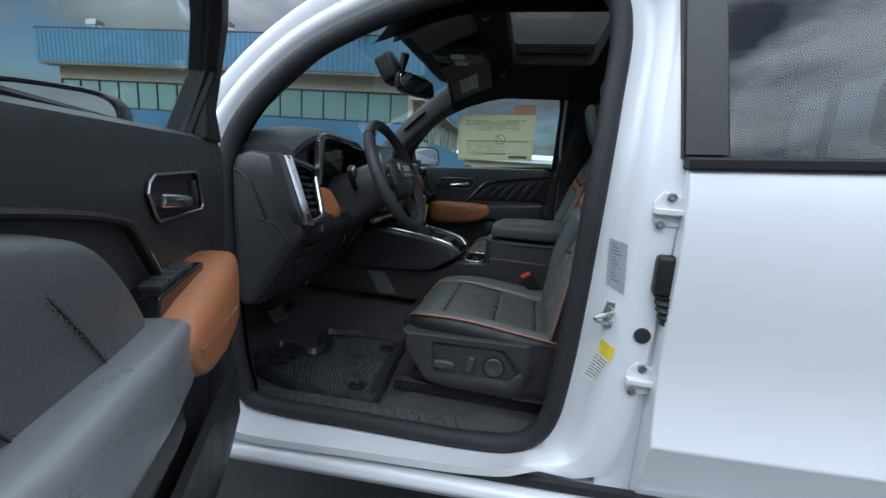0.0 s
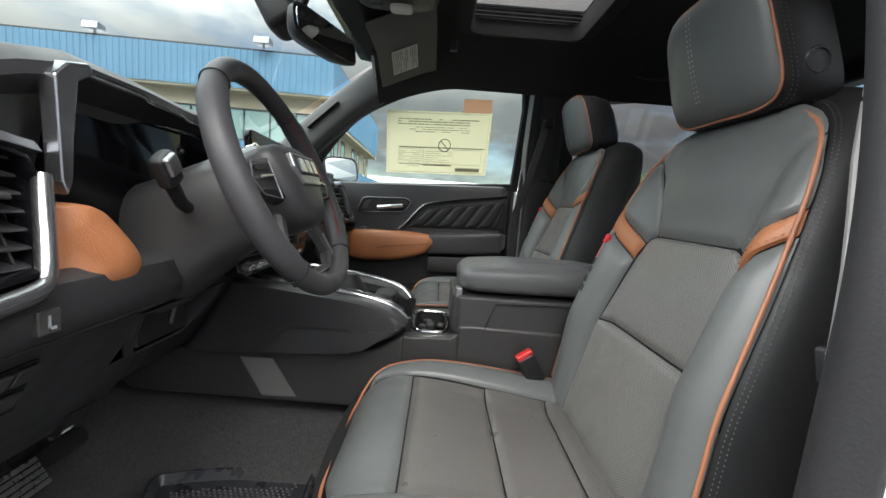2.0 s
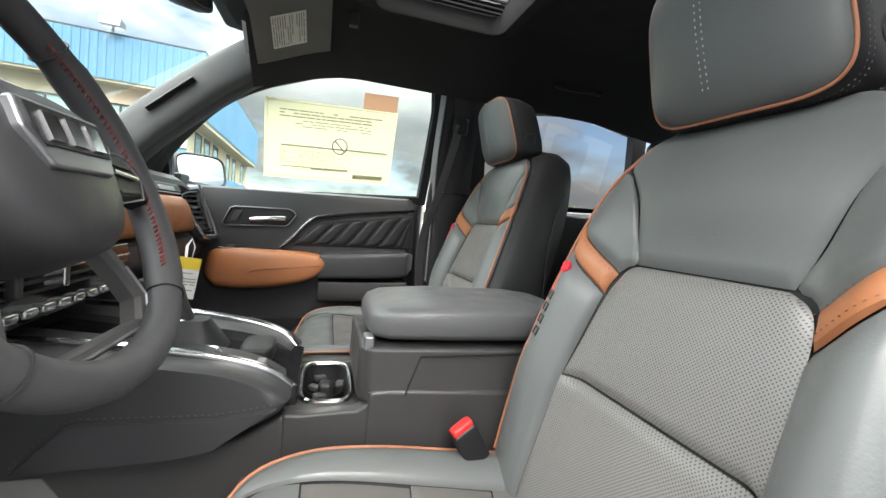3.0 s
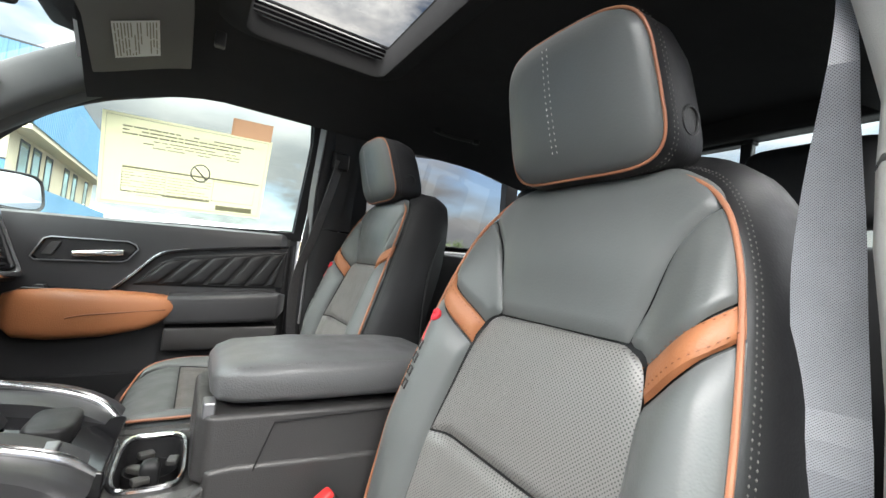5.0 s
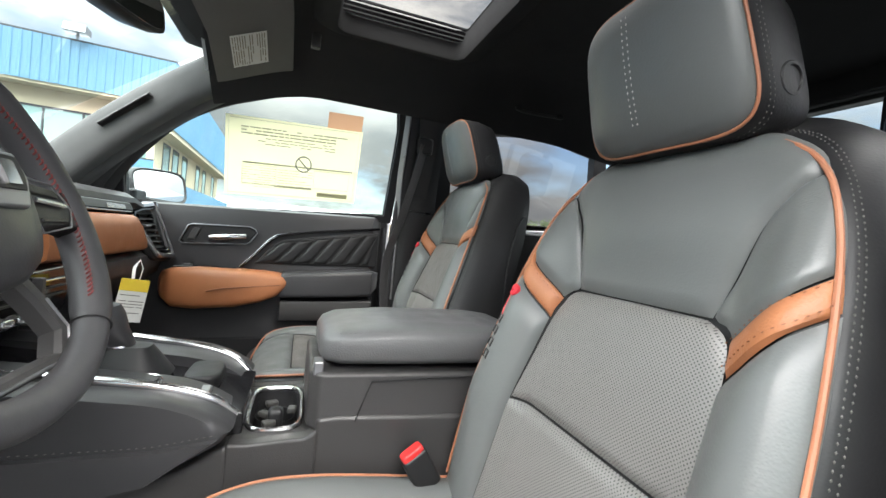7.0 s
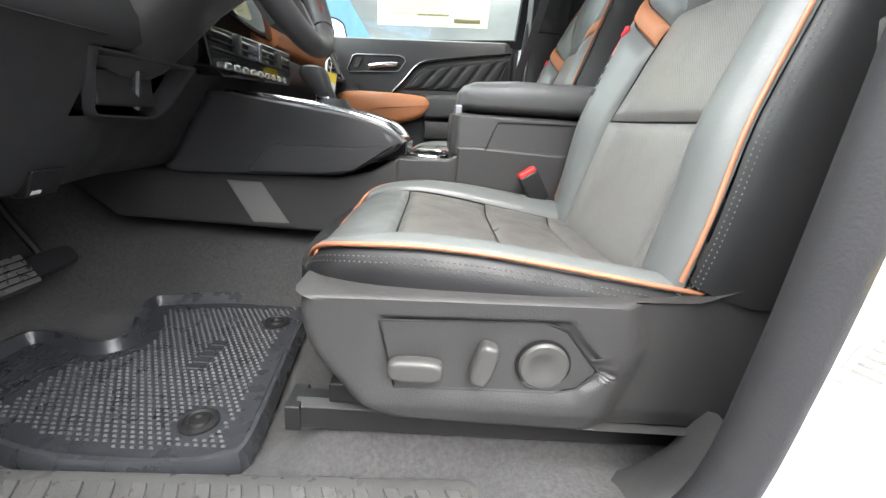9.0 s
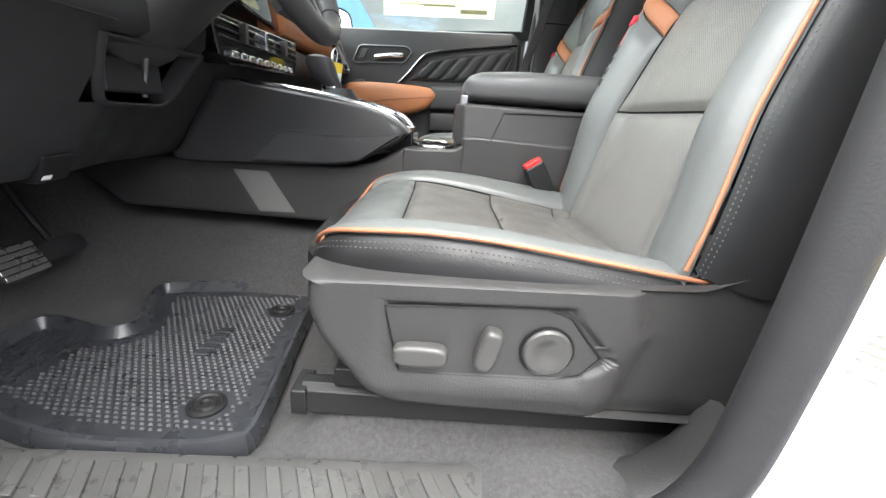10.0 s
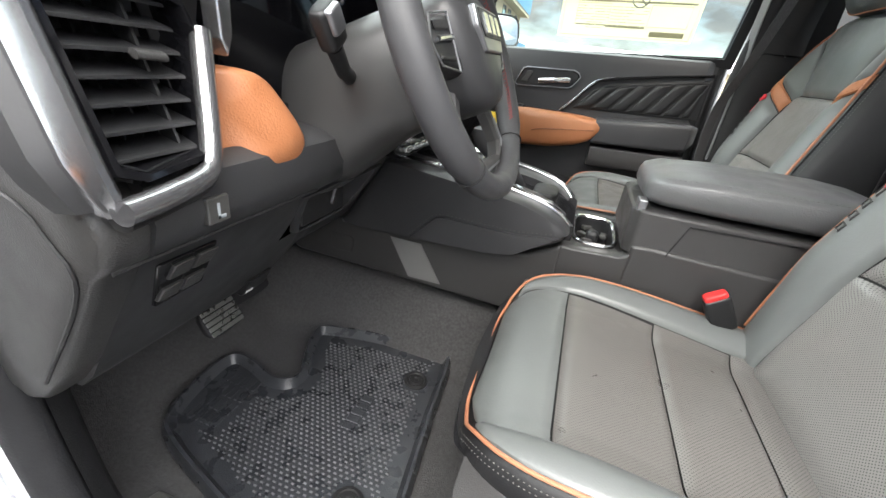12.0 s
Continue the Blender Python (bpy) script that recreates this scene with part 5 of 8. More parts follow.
        for k in range(7):
            a = 0.545 + 0.062 * k
            lo, hi = (a - 0.03, 1.268), (a + 0.045, 1.345 + 0.0085 * k)
            w = 0.05
            if hi[0] + w > 0.99:
                w = max(0.012, 0.985 - hi[0])
            quad = [lo, (lo[0] + w, lo[1]), (min(hi[0] + w, 0.943), hi[1] + 0.004), (min(hi[0], 0.94), hi[1])]
            quad = [(min(q[0], 0.943), q[1]) for q in quad]
            c = (sum(q[0] for q in quad) / 4, sum(q[1] for q in quad) / 4)
            put("quilt_pad", loft([[(q[0] + (c[0] - q[0]) * s, 0.078 + d, q[1] + (c[1] - q[1]) * s) for q in quad] for s, d in ((0, -0.006), (0.03, 0.002), (0.12, 0.0055), (0.5, 0.007))]), LEATHER_BLACK, "", ins, smooth=60)
            put("quilt_stitch", stitches([(lo[0] - 0.004, 0.0805, lo[1]), (min(hi[0] - 0.006, 0.94), 0.0805, hi[1])], 0.004, 0.003, 0.0007), THREAD, "", ins, smooth=0)
    # armrest: dark lower body, tan front piece, driver's black pad greyed for sky sheen
    def bar(stations, n=20, pw=0.55):
        return loft([[(u, n0 + (n1 - n0) * (0.5 + 0.5 * math.copysign(abs(math.cos(q)) ** pw, math.cos(q))), (z0 + z1) / 2 + (z1 - z0) / 2 * math.copysign(abs(math.sin(q)) ** pw, math.sin(q)))
                      for q in (2 * math.pi * i / n for i in range(n))] for u, n0, n1, z0, z1 in stations])
    arm = put("armrest", bar([(0.56 if side < 0 else 0.60, 0.05, 0.085, 1.15, 1.225), (0.60, 0.05, 0.150, 1.145, 1.238), (0.70, 0.05, 0.158, 1.148, 1.242), (0.85, 0.05, 0.158, 1.15, 1.25), (0.92, 0.05, 0.145, 1.155, 1.25), (0.952, 0.05, 0.09, 1.18, 1.24)], 28, 0.34), SHEEN_GREY if side < 0 else SOFT, "padded armrest, greyed for sky sheen" if side < 0 else "black padded armrest")
    put("armrest_tan", bar([(0.212, 0.05, 0.085, 1.16, 1.21), (0.225, 0.05, 0.112, 1.14, 1.232), (0.26, 0.05, 0.140, 1.112, 1.246), (0.33, 0.05, 0.152, 1.105, 1.25), (0.45, 0.05, 0.160, 1.112, 1.246), (0.54, 0.05, 0.162, 1.130, 1.240), (0.585, 0.05, 0.160, 1.150, 1.234), (0.606, 0.05, 0.157, 1.168, 1.228), (0.618, 0.05, 0.152, 1.190, 1.214)], pw=0.5), TAN, "tan leather armrest front", arm)
    put("armrest_crease", tube(spline([(0.37, 0.156, 1.170), (0.40, 0.159, 1.178), (0.45, 0.1615, 1.184), (0.60, 0.159, 1.195)], 24), 0.0022, 6), THREAD_TAN, "", arm)
    put("armrest_stitching", stitches(spline([(0.62, 0.1535, 1.212), (0.75, 0.160, 1.218), (0.93, 0.150, 1.224)], 30), 0.004, 0.003, 0.0005), THREAD, "", arm, smooth=0)
    so = 0.145 if side < 0 else 0.0
    sw = put("switch_plate", prism([(0.255 + so, 1.228), (0.26 + so, 1.258), (0.44 + so, 1.258), (0.45 + so, 1.225)] if side < 0 else [(0.255, 1.238), (0.26, 1.252), (0.45, 1.246), (0.46, 1.225)], "y", 0.070, 0.115), GLOSS_BLACK, "window switch plate", arm, smooth=0, bevel=0.003)
    for k in range(4 if side < 0 else 1):
        put("window_switch", box(0.285 + so + 0.034 * k, 0.310 + so + 0.034 * k, 0.080, 0.108, 1.246, 1.265 if side < 0 else 1.258), PLASTIC, "", sw, smooth=0, bevel=0.003)
    # map pocket and lower storage
    pocket = put("map_pocket", loft([[(u, nn, z) for nn, z in ((0.06, 0.80), (0.115, 0.81), (0.135, 0.90), (0.13, 1.00), (0.118, 1.005), (0.112, 0.90), (0.085, 0.86), (0.06, 0.86))] for u in (0.26, 0.30, 0.5, 0.75, 0.84, 0.87)]), PLASTIC_BLACK, "black map pocket", smooth=40)
    put("pull_cup", loft([[(u, nn, z) for nn, z in ((0.06, 1.055), (0.125, 1.06), (0.140, 1.10), (0.135, 1.135), (0.06, 1.14))] for u in (0.60, 0.63, 0.80, 0.93)]), PLASTIC, "black storage ledge", smooth=35, bevel=0.006)
    put("speaker_grille", xf(lathe([(0.075, 0), (0.075, 0.006), (0.06, 0.010), (0.0, 0.011)], 32), Matrix.Translation((0.22, 0.074, 0.93)) @ Matrix.Rotation(radians(-90), 4, "X")), PLASTIC_BLACK, "round speaker grille")
    # window frame with sail panel and glass
    outer = [(0.035, 1.44), (0.06, 1.51), (0.19, 1.665), (0.36, 1.775), (0.56, 1.845), (0.78, 1.888), (0.93, 1.895), (0.985, 1.86), (1.00, 1.78), (0.995, 1.44)]
    hole = [(0.18, 1.452), (0.165, 1.585), (0.24, 1.66), (0.38, 1.748), (0.57, 1.812), (0.77, 1.858), (0.905, 1.872), (0.935, 1.85), (0.945, 1.78), (0.94, 1.476)]
    if side > 0:
        outer = [(0.035, 1.44), (0.04, 1.66), (0.17, 1.755), (0.36, 1.835), (0.56, 1.89), (0.78, 1.925), (0.93, 1.93), (0.985, 1.895), (1.00, 1.78), (0.995, 1.44)]
        hole = [(0.085, 1.452), (0.09, 1.64), (0.20, 1.715), (0.38, 1.80), (0.57, 1.86), (0.77, 1.895), (0.90, 1.904), (0.952, 1.888), (0.968, 1.79), (0.962, 1.470)]
    lean = lambda u, z, o: (u, 0.010 + 0.36 * (z - 1.44) + o, z)
    V = [lean(u, z, o) for o in (-0.02, 0.03) for u, z in outer] + [lean(u, z, o) for o in (-0.02, 0.03) for u, z in hole]
    F = []
    for i in range(10):
        j = (i + 1) % 10
        F += [(i, j, 20 + j, 20 + i), (10 + i, 30 + i, 30 + j, 10 + j), (i, 10 + i, 10 + j, j), (20 + i, 20 + j, 30 + j, 30 + i)]
    wf = put("window_frame", (V, F), PLASTIC_BLACK, "black window frame", smooth=0, bevel=0.004)
    put("glass_run", tube([Vector(lean(u, z, 0.012)) for u, z in hole], 0.006, 8, closed=True), RUBBER, "", wf)
    g = put("pane", ([lean(u, z, 0.002) for u, z in hole], [list(range(10))]), GLASS, "clear window glass", smooth=0)
    g.visible_shadow = False
    if side < 0:
        put("sail_trim", prism([(0.05, 1.45), (0.175, 1.452), (0.163, 1.59), (0.15, 1.60)], "y", 0.045, 0.075), PLASTIC_BLACK, "black sail trim", smooth=0, bevel=0.008)
    # side mirror outside: housing hollowed towards the rear, glass set in its rim
    (u0, n0), (u1, n1), zc, hz = ((0.080, -0.10), (0.080, -0.35), 1.470, 0.075) if side < 0 else ((0.045, -0.105), (0.166, -0.345), 1.535, 0.066)
    along = Vector((u1 - u0, n1 - n0, 0))
    fwd = Vector((along.y, -along.x, 0)).normalized()          # towards the front of the car
    if fwd.x > 0:
        fwd = -fwd
    mid, half = Vector(((u0 + u1) / 2, (n0 + n1) / 2, zc)), along.length / 2
    lean_ = 0.0 if side < 0 else 0.22                          # passenger glass tipped up a little
    def mirror_ring(d, k, kz, slope=0.10):
        r = []
        for i in range(32):
            c, w_ = math.cos(2 * math.pi * i / 32), math.sin(2 * math.pi * i / 32)
            a, b = math.copysign(abs(c) ** 0.5, c), math.copysign(abs(w_) ** 0.5, w_)
            r.append(tuple(mid + along.normalized() * half * k * a + fwd * (d + lean_ * hz * kz * b) + Vector((0, 0, hz * kz * b * (1 + slope * a)))))
        return r
    mr = put("side_mirror", loft([mirror_ring(0.006, 0.90, 0.84), mirror_ring(-0.006, 0.93, 0.89), mirror_ring(-0.008, 0.97, 0.96), mirror_ring(0.0, 1.0, 1.0), mirror_ring(0.03, 1.0, 1.0), mirror_ring(0.065, 0.93, 0.90), mirror_ring(0.09, 0.75, 0.7), mirror_ring(0.10, 0.45, 0.4)]), PLASTIC_BLACK, "black side mirror housing", smooth=50)
    put("mirror_glass", loft([mirror_ring(-0.001, 0.905, 0.85), mirror_ring(-0.004, 0.900, 0.845)]), MIRROR, "mirror glass", mr, smooth=0)
    put("mirror_arm", box(u0 - 0.01, u0 + 0.05, -0.13, -0.02, zc - 0.075, zc - 0.03), PLASTIC_BLACK, "", mr, smooth=0, bevel=0.01)
    return e


car_door(-1)
car_door(1)


# ---- dashboard ----
dash = thing("dashboard", (-0.95, CY, 1.2), "dark soft-touch dashboard with chrome vents and tan pads", "dashboard")
DI = Matrix.Translation((0.95, -CY, -1.2))


def dput(n, vf, mat, lab="", parent=None, **k):
    return part(n, xf(vf, DI), mat, parent or dash, lab, **k)


def dash_top(y):
    return lerp_table([(-0.815, 1.448), (-0.77, 1.478), (-0.70, 1.510), (-0.62, 1.530), (-0.30, 1.522), (-0.20, 1.485), (0.20, 1.455), (0.60, 1.455), (0.76, 1.425)], y)


def dash_profile(y):
    t = dash_top(y)
    hood = sstep(-0.675, -0.64, y) * (1 - sstep(-0.28, -0.20, y))
    d = 0.038 * (1 - sstep(-0.54, -0.34, y))                     # the driver side reaches further back
    return [(-1.44, 1.20), (-1.43, 1.425), (-1.20, 1.45 + 0.3 * (t - 1.45)), (-1.02, t - 0.006), (-0.93, t), (-0.885 + d * 0.6, t - 0.004), (-0.862 + d * 0.6, t - 0.018), (-0.858 + d * 0.6, t - 0.032),
            (-0.875 + d * 0.4 - 0.015 * hood, t - 0.055), (-0.885 + d * 0.5 - 0.03 * hood, 1.385), (-0.885 + d * 0.6, 1.285), (-0.845 + d, 1.276), (-0.828 + d, 1.266), (-0.822 + d, 1.235), (-0.832 + d, 1.206), (-0.850 + d, 1.194),
            (-0.911 + d, 1.104), (-0.965 + d, 1.02), (-0.99 + d, 0.996), (-1.05, 0.988), (-1.30, 1.05)]


ys = sorted(set([round(v, 3) for v in np.linspace(-0.788, 0.742, 64)] + [-0.545, -0.345]))
body = loft([[(x, y, z) for x, z in dash_profile(y)] for y in ys])
nprof = len(dash_profile(0.0))
# open recess under the steering column
body = (body[0], [f for f in body[1] if not (len(f) == 4 and f[0] % nprof == 15 and -0.546 < body[0][f[0]][1] < -0.346 and body[0][f[2]][1] < -0.344)])
dput("dash_body", body, SOFT, "dark grained dash pad", smooth=38)
# end panel: flat face with a rounded front edge, a recessed channel and the seam under the bullnose
cap = [(-1.0, 1.40), (-0.985, 1.43), (-0.95, 1.444), (-0.905, 1.438), (-0.852, 1.425), (-0.840, 1.30), (-0.806, 1.268), (-0.794, 1.25), (-0.790, 1.232), (-0.798, 1.206), (-0.812, 1.194), (-0.90, 1.06), (-0.942, 1.012), (-0.97, 1.0), (-0.99, 1.01), (-1.0, 1.04)]
ctr = Vector((-0.92, 1.22))
dput("end_cap", loft([[(a + (ctr.x - a) * k, y, b + (ctr.y - b) * k) for a, b in cap] for k, y in ((0.0, -0.7885), (0.0, -0.812), (0.012, -0.822), (0.05, -0.827), (0.3, -0.828))]), PLASTIC, "dark dash end panel", smooth=50)
gro = spline([(-0.99, -0.8255, 1.388), (-0.975, -0.8275, 1.386), (-0.945, -0.8275, 1.36), (-0.915, -0.8275, 1.30), (-0.897, -0.8275, 1.255)], 24)
dput("end_cap_groove", tube(gro, 0.007, 8, flat=0.5, up=(0, 1, 0)), PLASTIC_BLACK, "recessed channel")
dput("knee_seam", tube([(-0.7925, -0.822, 1.206)] + [(dash_profile(y)[14][0] + 0.0005, y, 1.2055) for y in np.linspace(-0.80, -0.56, 12)], 0.0018, 6), PLASTIC_BLACK)
dput("end_seam", tube(spline([(-0.93, -0.8285, 1.262), (-0.87, -0.8285, 1.25), (-0.845, -0.8285, 1.225), (-0.83, -0.8285, 1.18), (-0.92, -0.8285, 1.05)], 24), 0.0022, 6), PLASTIC_BLACK, "")
# defroster line and top seam
dput("top_seam", tube(spline([(-0.99, -0.75, 1.456), (-1.03, -0.66, 1.510), (-1.08, -0.45, 1.508)], 20), 0.0015, 6), PLASTIC_BLACK)


def corner_vent(s):
    """Tall leaning side vent in a chrome frame; s mirrors it to the passenger side."""
    Yv = (lambda y: y) if s < 0 else (lambda y: 2 * CY - y - 0.045)
    back = 0.0 if s < 0 else -0.03
    tilt = lambda y, z, d: (-0.766 - 0.19 * (y + 0.808) - 0.381 * (z - 1.269) + d + back, Yv(y), z)
    def frame_ring(quad, c, spec):
        return loft([[tilt(y + (c[0] - y) * k, z + (c[1] - z) * k, d) for y, z in quad] for k, d in spec], caps=False)
    quad = [(-0.822, 1.420), (-0.740, 1.412), (-0.690, 1.400), (-0.682, 1.374), (-0.712, 1.300), (-0.730, 1.278), (-0.800, 1.275), (-0.822, 1.284)]
    e = dput("corner_vent", frame_ring(quad, (-0.742, 1.345), ((-0.02, -0.05), (0.0, -0.006), (0.04, 0.003), (0.10, 0.003), (0.13, -0.004), (0.16, -0.045))), GLOSS_BLACK, "tall corner air vent", smooth=30)
    # chrome: broad outer leg, foot and slim inner leg
    leg, cheek = [], []
    for t in np.linspace(0, 1, 10):
        z = 1.436 - 0.180 * t
        yi = -0.818 - 0.006 * t + 0.010 * sstep(0.85, 1.0, t)
        yo = yi - 0.018 + 0.007 * sstep(0.75, 1.0, t)
        e_ = 0.02 * sstep(0.88, 1.0, t)
        leg.append([tilt(yi, z, -0.03), tilt(yi, z, 0.003 - e_), tilt(yi - 0.005, z, 0.008 - e_), tilt(yi - 0.010, z, 0.008 - e_), tilt(yo + 0.003, z, -0.006 - e_ * 0.5), tilt(yo, z, -0.010 - e_ * 0.5), tilt(yo, z, -0.03)])
        cheek.append([tilt(yo + 0.002, z + 0.004, -0.05), tilt(yo + 0.002, z + 0.004, -0.013 - e_ * 0.5), tilt(yo - 0.010, z + 0.003, -0.024 - e_ * 0.5), tilt(yo - 0.014, z + 0.002, -0.05)])
    dput("chrome_leg", loft(leg), SILVER, "broad satin silver vent leg", e, smooth=35)
    dput("vent_cheek", loft(cheek), SOFT, "dark pad beside the vent", e, smooth=35)
    foot = spline([Vector((0, y, z)) for y, z in ((-0.826, 1.264), (-0.790, 1.264), (-0.742, 1.268), (-0.727, 1.280), (-0.714, 1.304), (-0.697, 1.340), (-0.680, 1.376))], 40)
    dput("chrome_foot", tube([tilt(p.y, p.z, 0.0) for p in foot], 0.0095, 12), SILVER, "satin silver vent foot", e, smooth=60)
    dput("foot_base", tube([tilt(p.y + 0.006, p.z - 0.008, -0.014) for p in foot[:26]], 0.011, 10), PLASTIC_BLACK, "dark base below the foot", e, smooth=60)
    dput("chrome_top", loft([[tilt(y, z, d) for y, z in ((-0.835, 1.436), (-0.672, 1.414), (-0.666, 1.402), (-0.83, 1.424))] for d in (-0.02, 0.003)]), SATIN, "", e, smooth=0, bevel=0.002)
    dput("vent_back", ([tilt(y, z, -0.045) for y, z in quad], [list(range(8))]), PLASTIC_BLACK, "", e, smooth=0)
    for k in range(7):
        z = 1.396 - 0.0175 * k
        y0 = -0.806 - 0.0008 * k
        y1 = -0.704 - 0.0048 * max(0, k - 1.5)
        a, b = (y0, z + 0.001), (y1, z - 0.002)
        dput("vent_slat", loft([[tilt(p[0], p[1] + dz, d) for p in (a, b)] + [tilt(p[0], p[1] + dz - 0.003, d) for p in (b, a)] for d, dz in ((-0.038, 0.008), (-0.008, 0))]), PLASTIC_BLACK, "", e, smooth=0, bevel=0.0008)
    for k in range(6):
        yv_ = -0.795 + 0.0165 * k
        dput("vent_vane", loft([[tilt(yv_ + w + 0.010 * (1.40 - z), z, d) for w, z in ((-0.0008, 1.398), (0.0008, 1.398), (0.0008, 1.286), (-0.0008, 1.286))] for d in (-0.040, -0.030)]), PLASTIC_BLACK, "", e, smooth=0)
    dput("vent_divider", loft([[tilt(-0.742 + w, z, d) for w, z in ((-0.0015, 1.40), (0.0015, 1.40), (0.0015, 1.28), (-0.0015, 1.28))] for d in (-0.04, -0.014)]), PLASTIC_BLACK, "", e, smooth=0)
    dput("vent_knob", loft([[tilt(-0.760 + 0.028 * t, 1.358 - 0.002 * t + 0.004 * math.sin(q), -0.002 + 0.005 * math.cos(q)) for q in (2 * math.pi * i / 10 for i in range(10))] for t in np.linspace(0, 1, 6)]), PLASTIC, "vent knob", e)
    if s < 0:
        # padded block between the vent and the steering column
        face = spline([(0, y, z) for y, z in ((-0.716, 1.252), (-0.660, 1.250), (-0.608, 1.249), (-0.590, 1.256), (-0.583, 1.275), (-0.590, 1.296), (-0.606, 1.320), (-0.622, 1.339), (-0.642, 1.347), (-0.675, 1.348), (-0.686, 1.346), (-0.702, 1.30))], 72, closed=True)
        lean_x = lambda y, z: -0.787 - 0.024 * (1 - sstep(-0.70, -0.635, y)) - 0.28 * max(0, z - 1.270)
        dput("tan_pad", loft([[(lean_x(p.y, p.z) + x, p.y + (-0.655 - p.y) * k, p.z + (1.30 - p.z) * k) for p in face] for x, k in ((-0.07, 0.0), (-0.019, 0.0), (-0.009, 0.02), (-0.0035, 0.06), (-0.001, 0.14), (0.0, 0.5))]), TAN, "tan leather dash pad", smooth=50)


corner_vent(-1)
corner_vent(1)
# instrument display with its hood and trim
cl = dput("instrument_display", ([(-0.868, -0.622, 1.300), (-0.868, -0.245, 1.300), (-0.882, -0.245, 1.480), (-0.882, -0.57, 1.500), (-0.880, -0.622, 1.488), (-0.905, -0.622, 1.300), (-0.905, -0.245, 1.300), (-0.91, -0.245, 1.480), (-0.91, -0.57, 1.500), (-0.91, -0.622, 1.488)],
     [(0, 1, 2, 3, 4), (9, 8, 7, 6, 5), (0, 5, 6, 1), (1, 6, 7, 2), (2, 7, 8, 3), (3, 8, 9, 4), (4, 9, 5, 0)]), SCREEN, "dark unlit instrument display", smooth=0)
dput("display_trim", loft([[(x, y, z) for y, z in ((-0.668, 1.488), (-0.650, 1.506), (-0.622, 1.512), (-0.617, 1.500), (-0.638, 1.486), (-0.646, 1.42), (-0.648, 1.375), (-0.655, 1.356), (-0.663, 1.372), (-0.665, 1.42))] for x in (-0.845, -0.824)]), SILVER, "satin silver display trim", cl, smooth=0, bevel=0.003)
dput("display_brow", tube(spline([(-0.836, -0.62, 1.503), (-0.838, -0.52, 1.500), (-0.838, -0.50, 1.494), (-0.842, -0.42, 1.490), (-0.842, -0.40, 1.484), (-0.85, -0.25, 1.478)], 40), 0.003, 6), CHROME, "bright brow edge", cl)
dput("display_frame", join(box(-0.9, -0.858, -0.61, -0.24, 1.286, 1.302), box(-0.9, -0.862, -0.247, -0.238, 1.29, 1.48)), GLOSS_BLACK, "", cl, smooth=0, bevel=0.003)
# centre display, knob, vents and switches
sc = dput("centre_display", xf(rounded(-0.165, 0.165, -0.105, 0.105, 0, 0.016, 0.005, power=14), Matrix.Translation((-0.835, -0.085, 1.400)) @ Matrix.Rotation(radians(8), 4, "Z") @ Matrix.Rotation(radians(-7), 4, "Y") @ Matrix.Rotation(radians(90), 4, "Z") @ Matrix.Rotation(radians(90), 4, "X")), SCREEN, "dark centre touch display")
dput("volume_knob", xf(lathe([(0.021, 0), (0.021, 0.012), (0.018, 0.016), (0.013, 0.017), (0.0, 0.016)], 28), Matrix.Translation((-0.815, -0.232, 1.455)) @ Matrix.Rotation(radians(90), 4, "Y")), CHROME, "chrome volume knob", sc)
st = dput("centre_vents", prism([(-0.315, 1.272), (0.13, 1.282), (0.13, 1.225), (0.115, 1.196), (-0.255, 1.186), (-0.29, 1.20)], "x", -0.86, -0.806), GLOSS_BLACK, "gloss black centre vent panel", smooth=0, bevel=0.004)
for k in range(3):
    for y0, y1 in ((-0.30, -0.105), (-0.085, 0.118)):
        dput("vent_slat", box(-0.812, -0.800, y0, y1, 1.231 + 0.014 * k, 1.2345 + 0.014 * k), CHROME if k == 2 else PLASTIC_BLACK, "", st, smooth=0, bevel=0.001)
for y in (-0.10, -0.20, 0.02):
    dput("vent_knob", box(-0.808, -0.792, y - 0.007, y + 0.007, 1.232, 1.270), CHROME if y == -0.10 else PLASTIC, "", st, smooth=0, bevel=0.003)
for k in range(9):
    dput("toggle_switch", xf(rounded(-0.014, 0.014, -0.007, 0.007, 0, 0.012, 0.003, power=4), Matrix.Translation((-0.808, -0.245 + 0.038 * k, 1.206)) @ Matrix.Rotation(radians(90), 4, "Z") @ Matrix.Rotation(radians(90), 4, "X")), CHROME, "chrome toggle", st)
rows = []
for u in np.linspace(0, 1, 10):
    row = []
    for w, h in ((0.0, 0.0), (0.80, 0.02), (0.97, 0.12), (1.0, 0.35), (0.96, 0.70), (0.86, 0.92), (0.70, 1.0), (0.0, 1.0)):
        y_end = 0.592 - 0.085 * h                                # the end slants with the vent beside it
        row.append((-0.885 + 0.072 * w, 0.07 + (y_end - 0.07) * u, 1.284 + 0.104 * h))
    rows.append(row)
dput("tan_band", loft(rows), TAN, "tan leather dash panel", smooth=50)
strip = dput("dash_strip", prism([(-0.885, 1.390), (-0.842, 1.393), (-0.838, 1.400), (-0.846, 1.421), (-0.885, 1.424)], "y", 0.07, 0.52), GLOSS_BLACK, "gloss black dash strip", smooth=0, bevel=0.003)
dput("strip_accent", prism([(-0.846, 1.402), (-0.8375, 1.402), (-0.842, 1.414), (-0.848, 1.414)], "y", 0.36, 0.47), SILVER, "silver accent", strip, smooth=0, bevel=0.001)
dput("strip_edge", tube([(-0.838, 0.07, 1.396), (-0.838, 0.51, 1.396)], 0.002, 6), SATIN, "", strip)
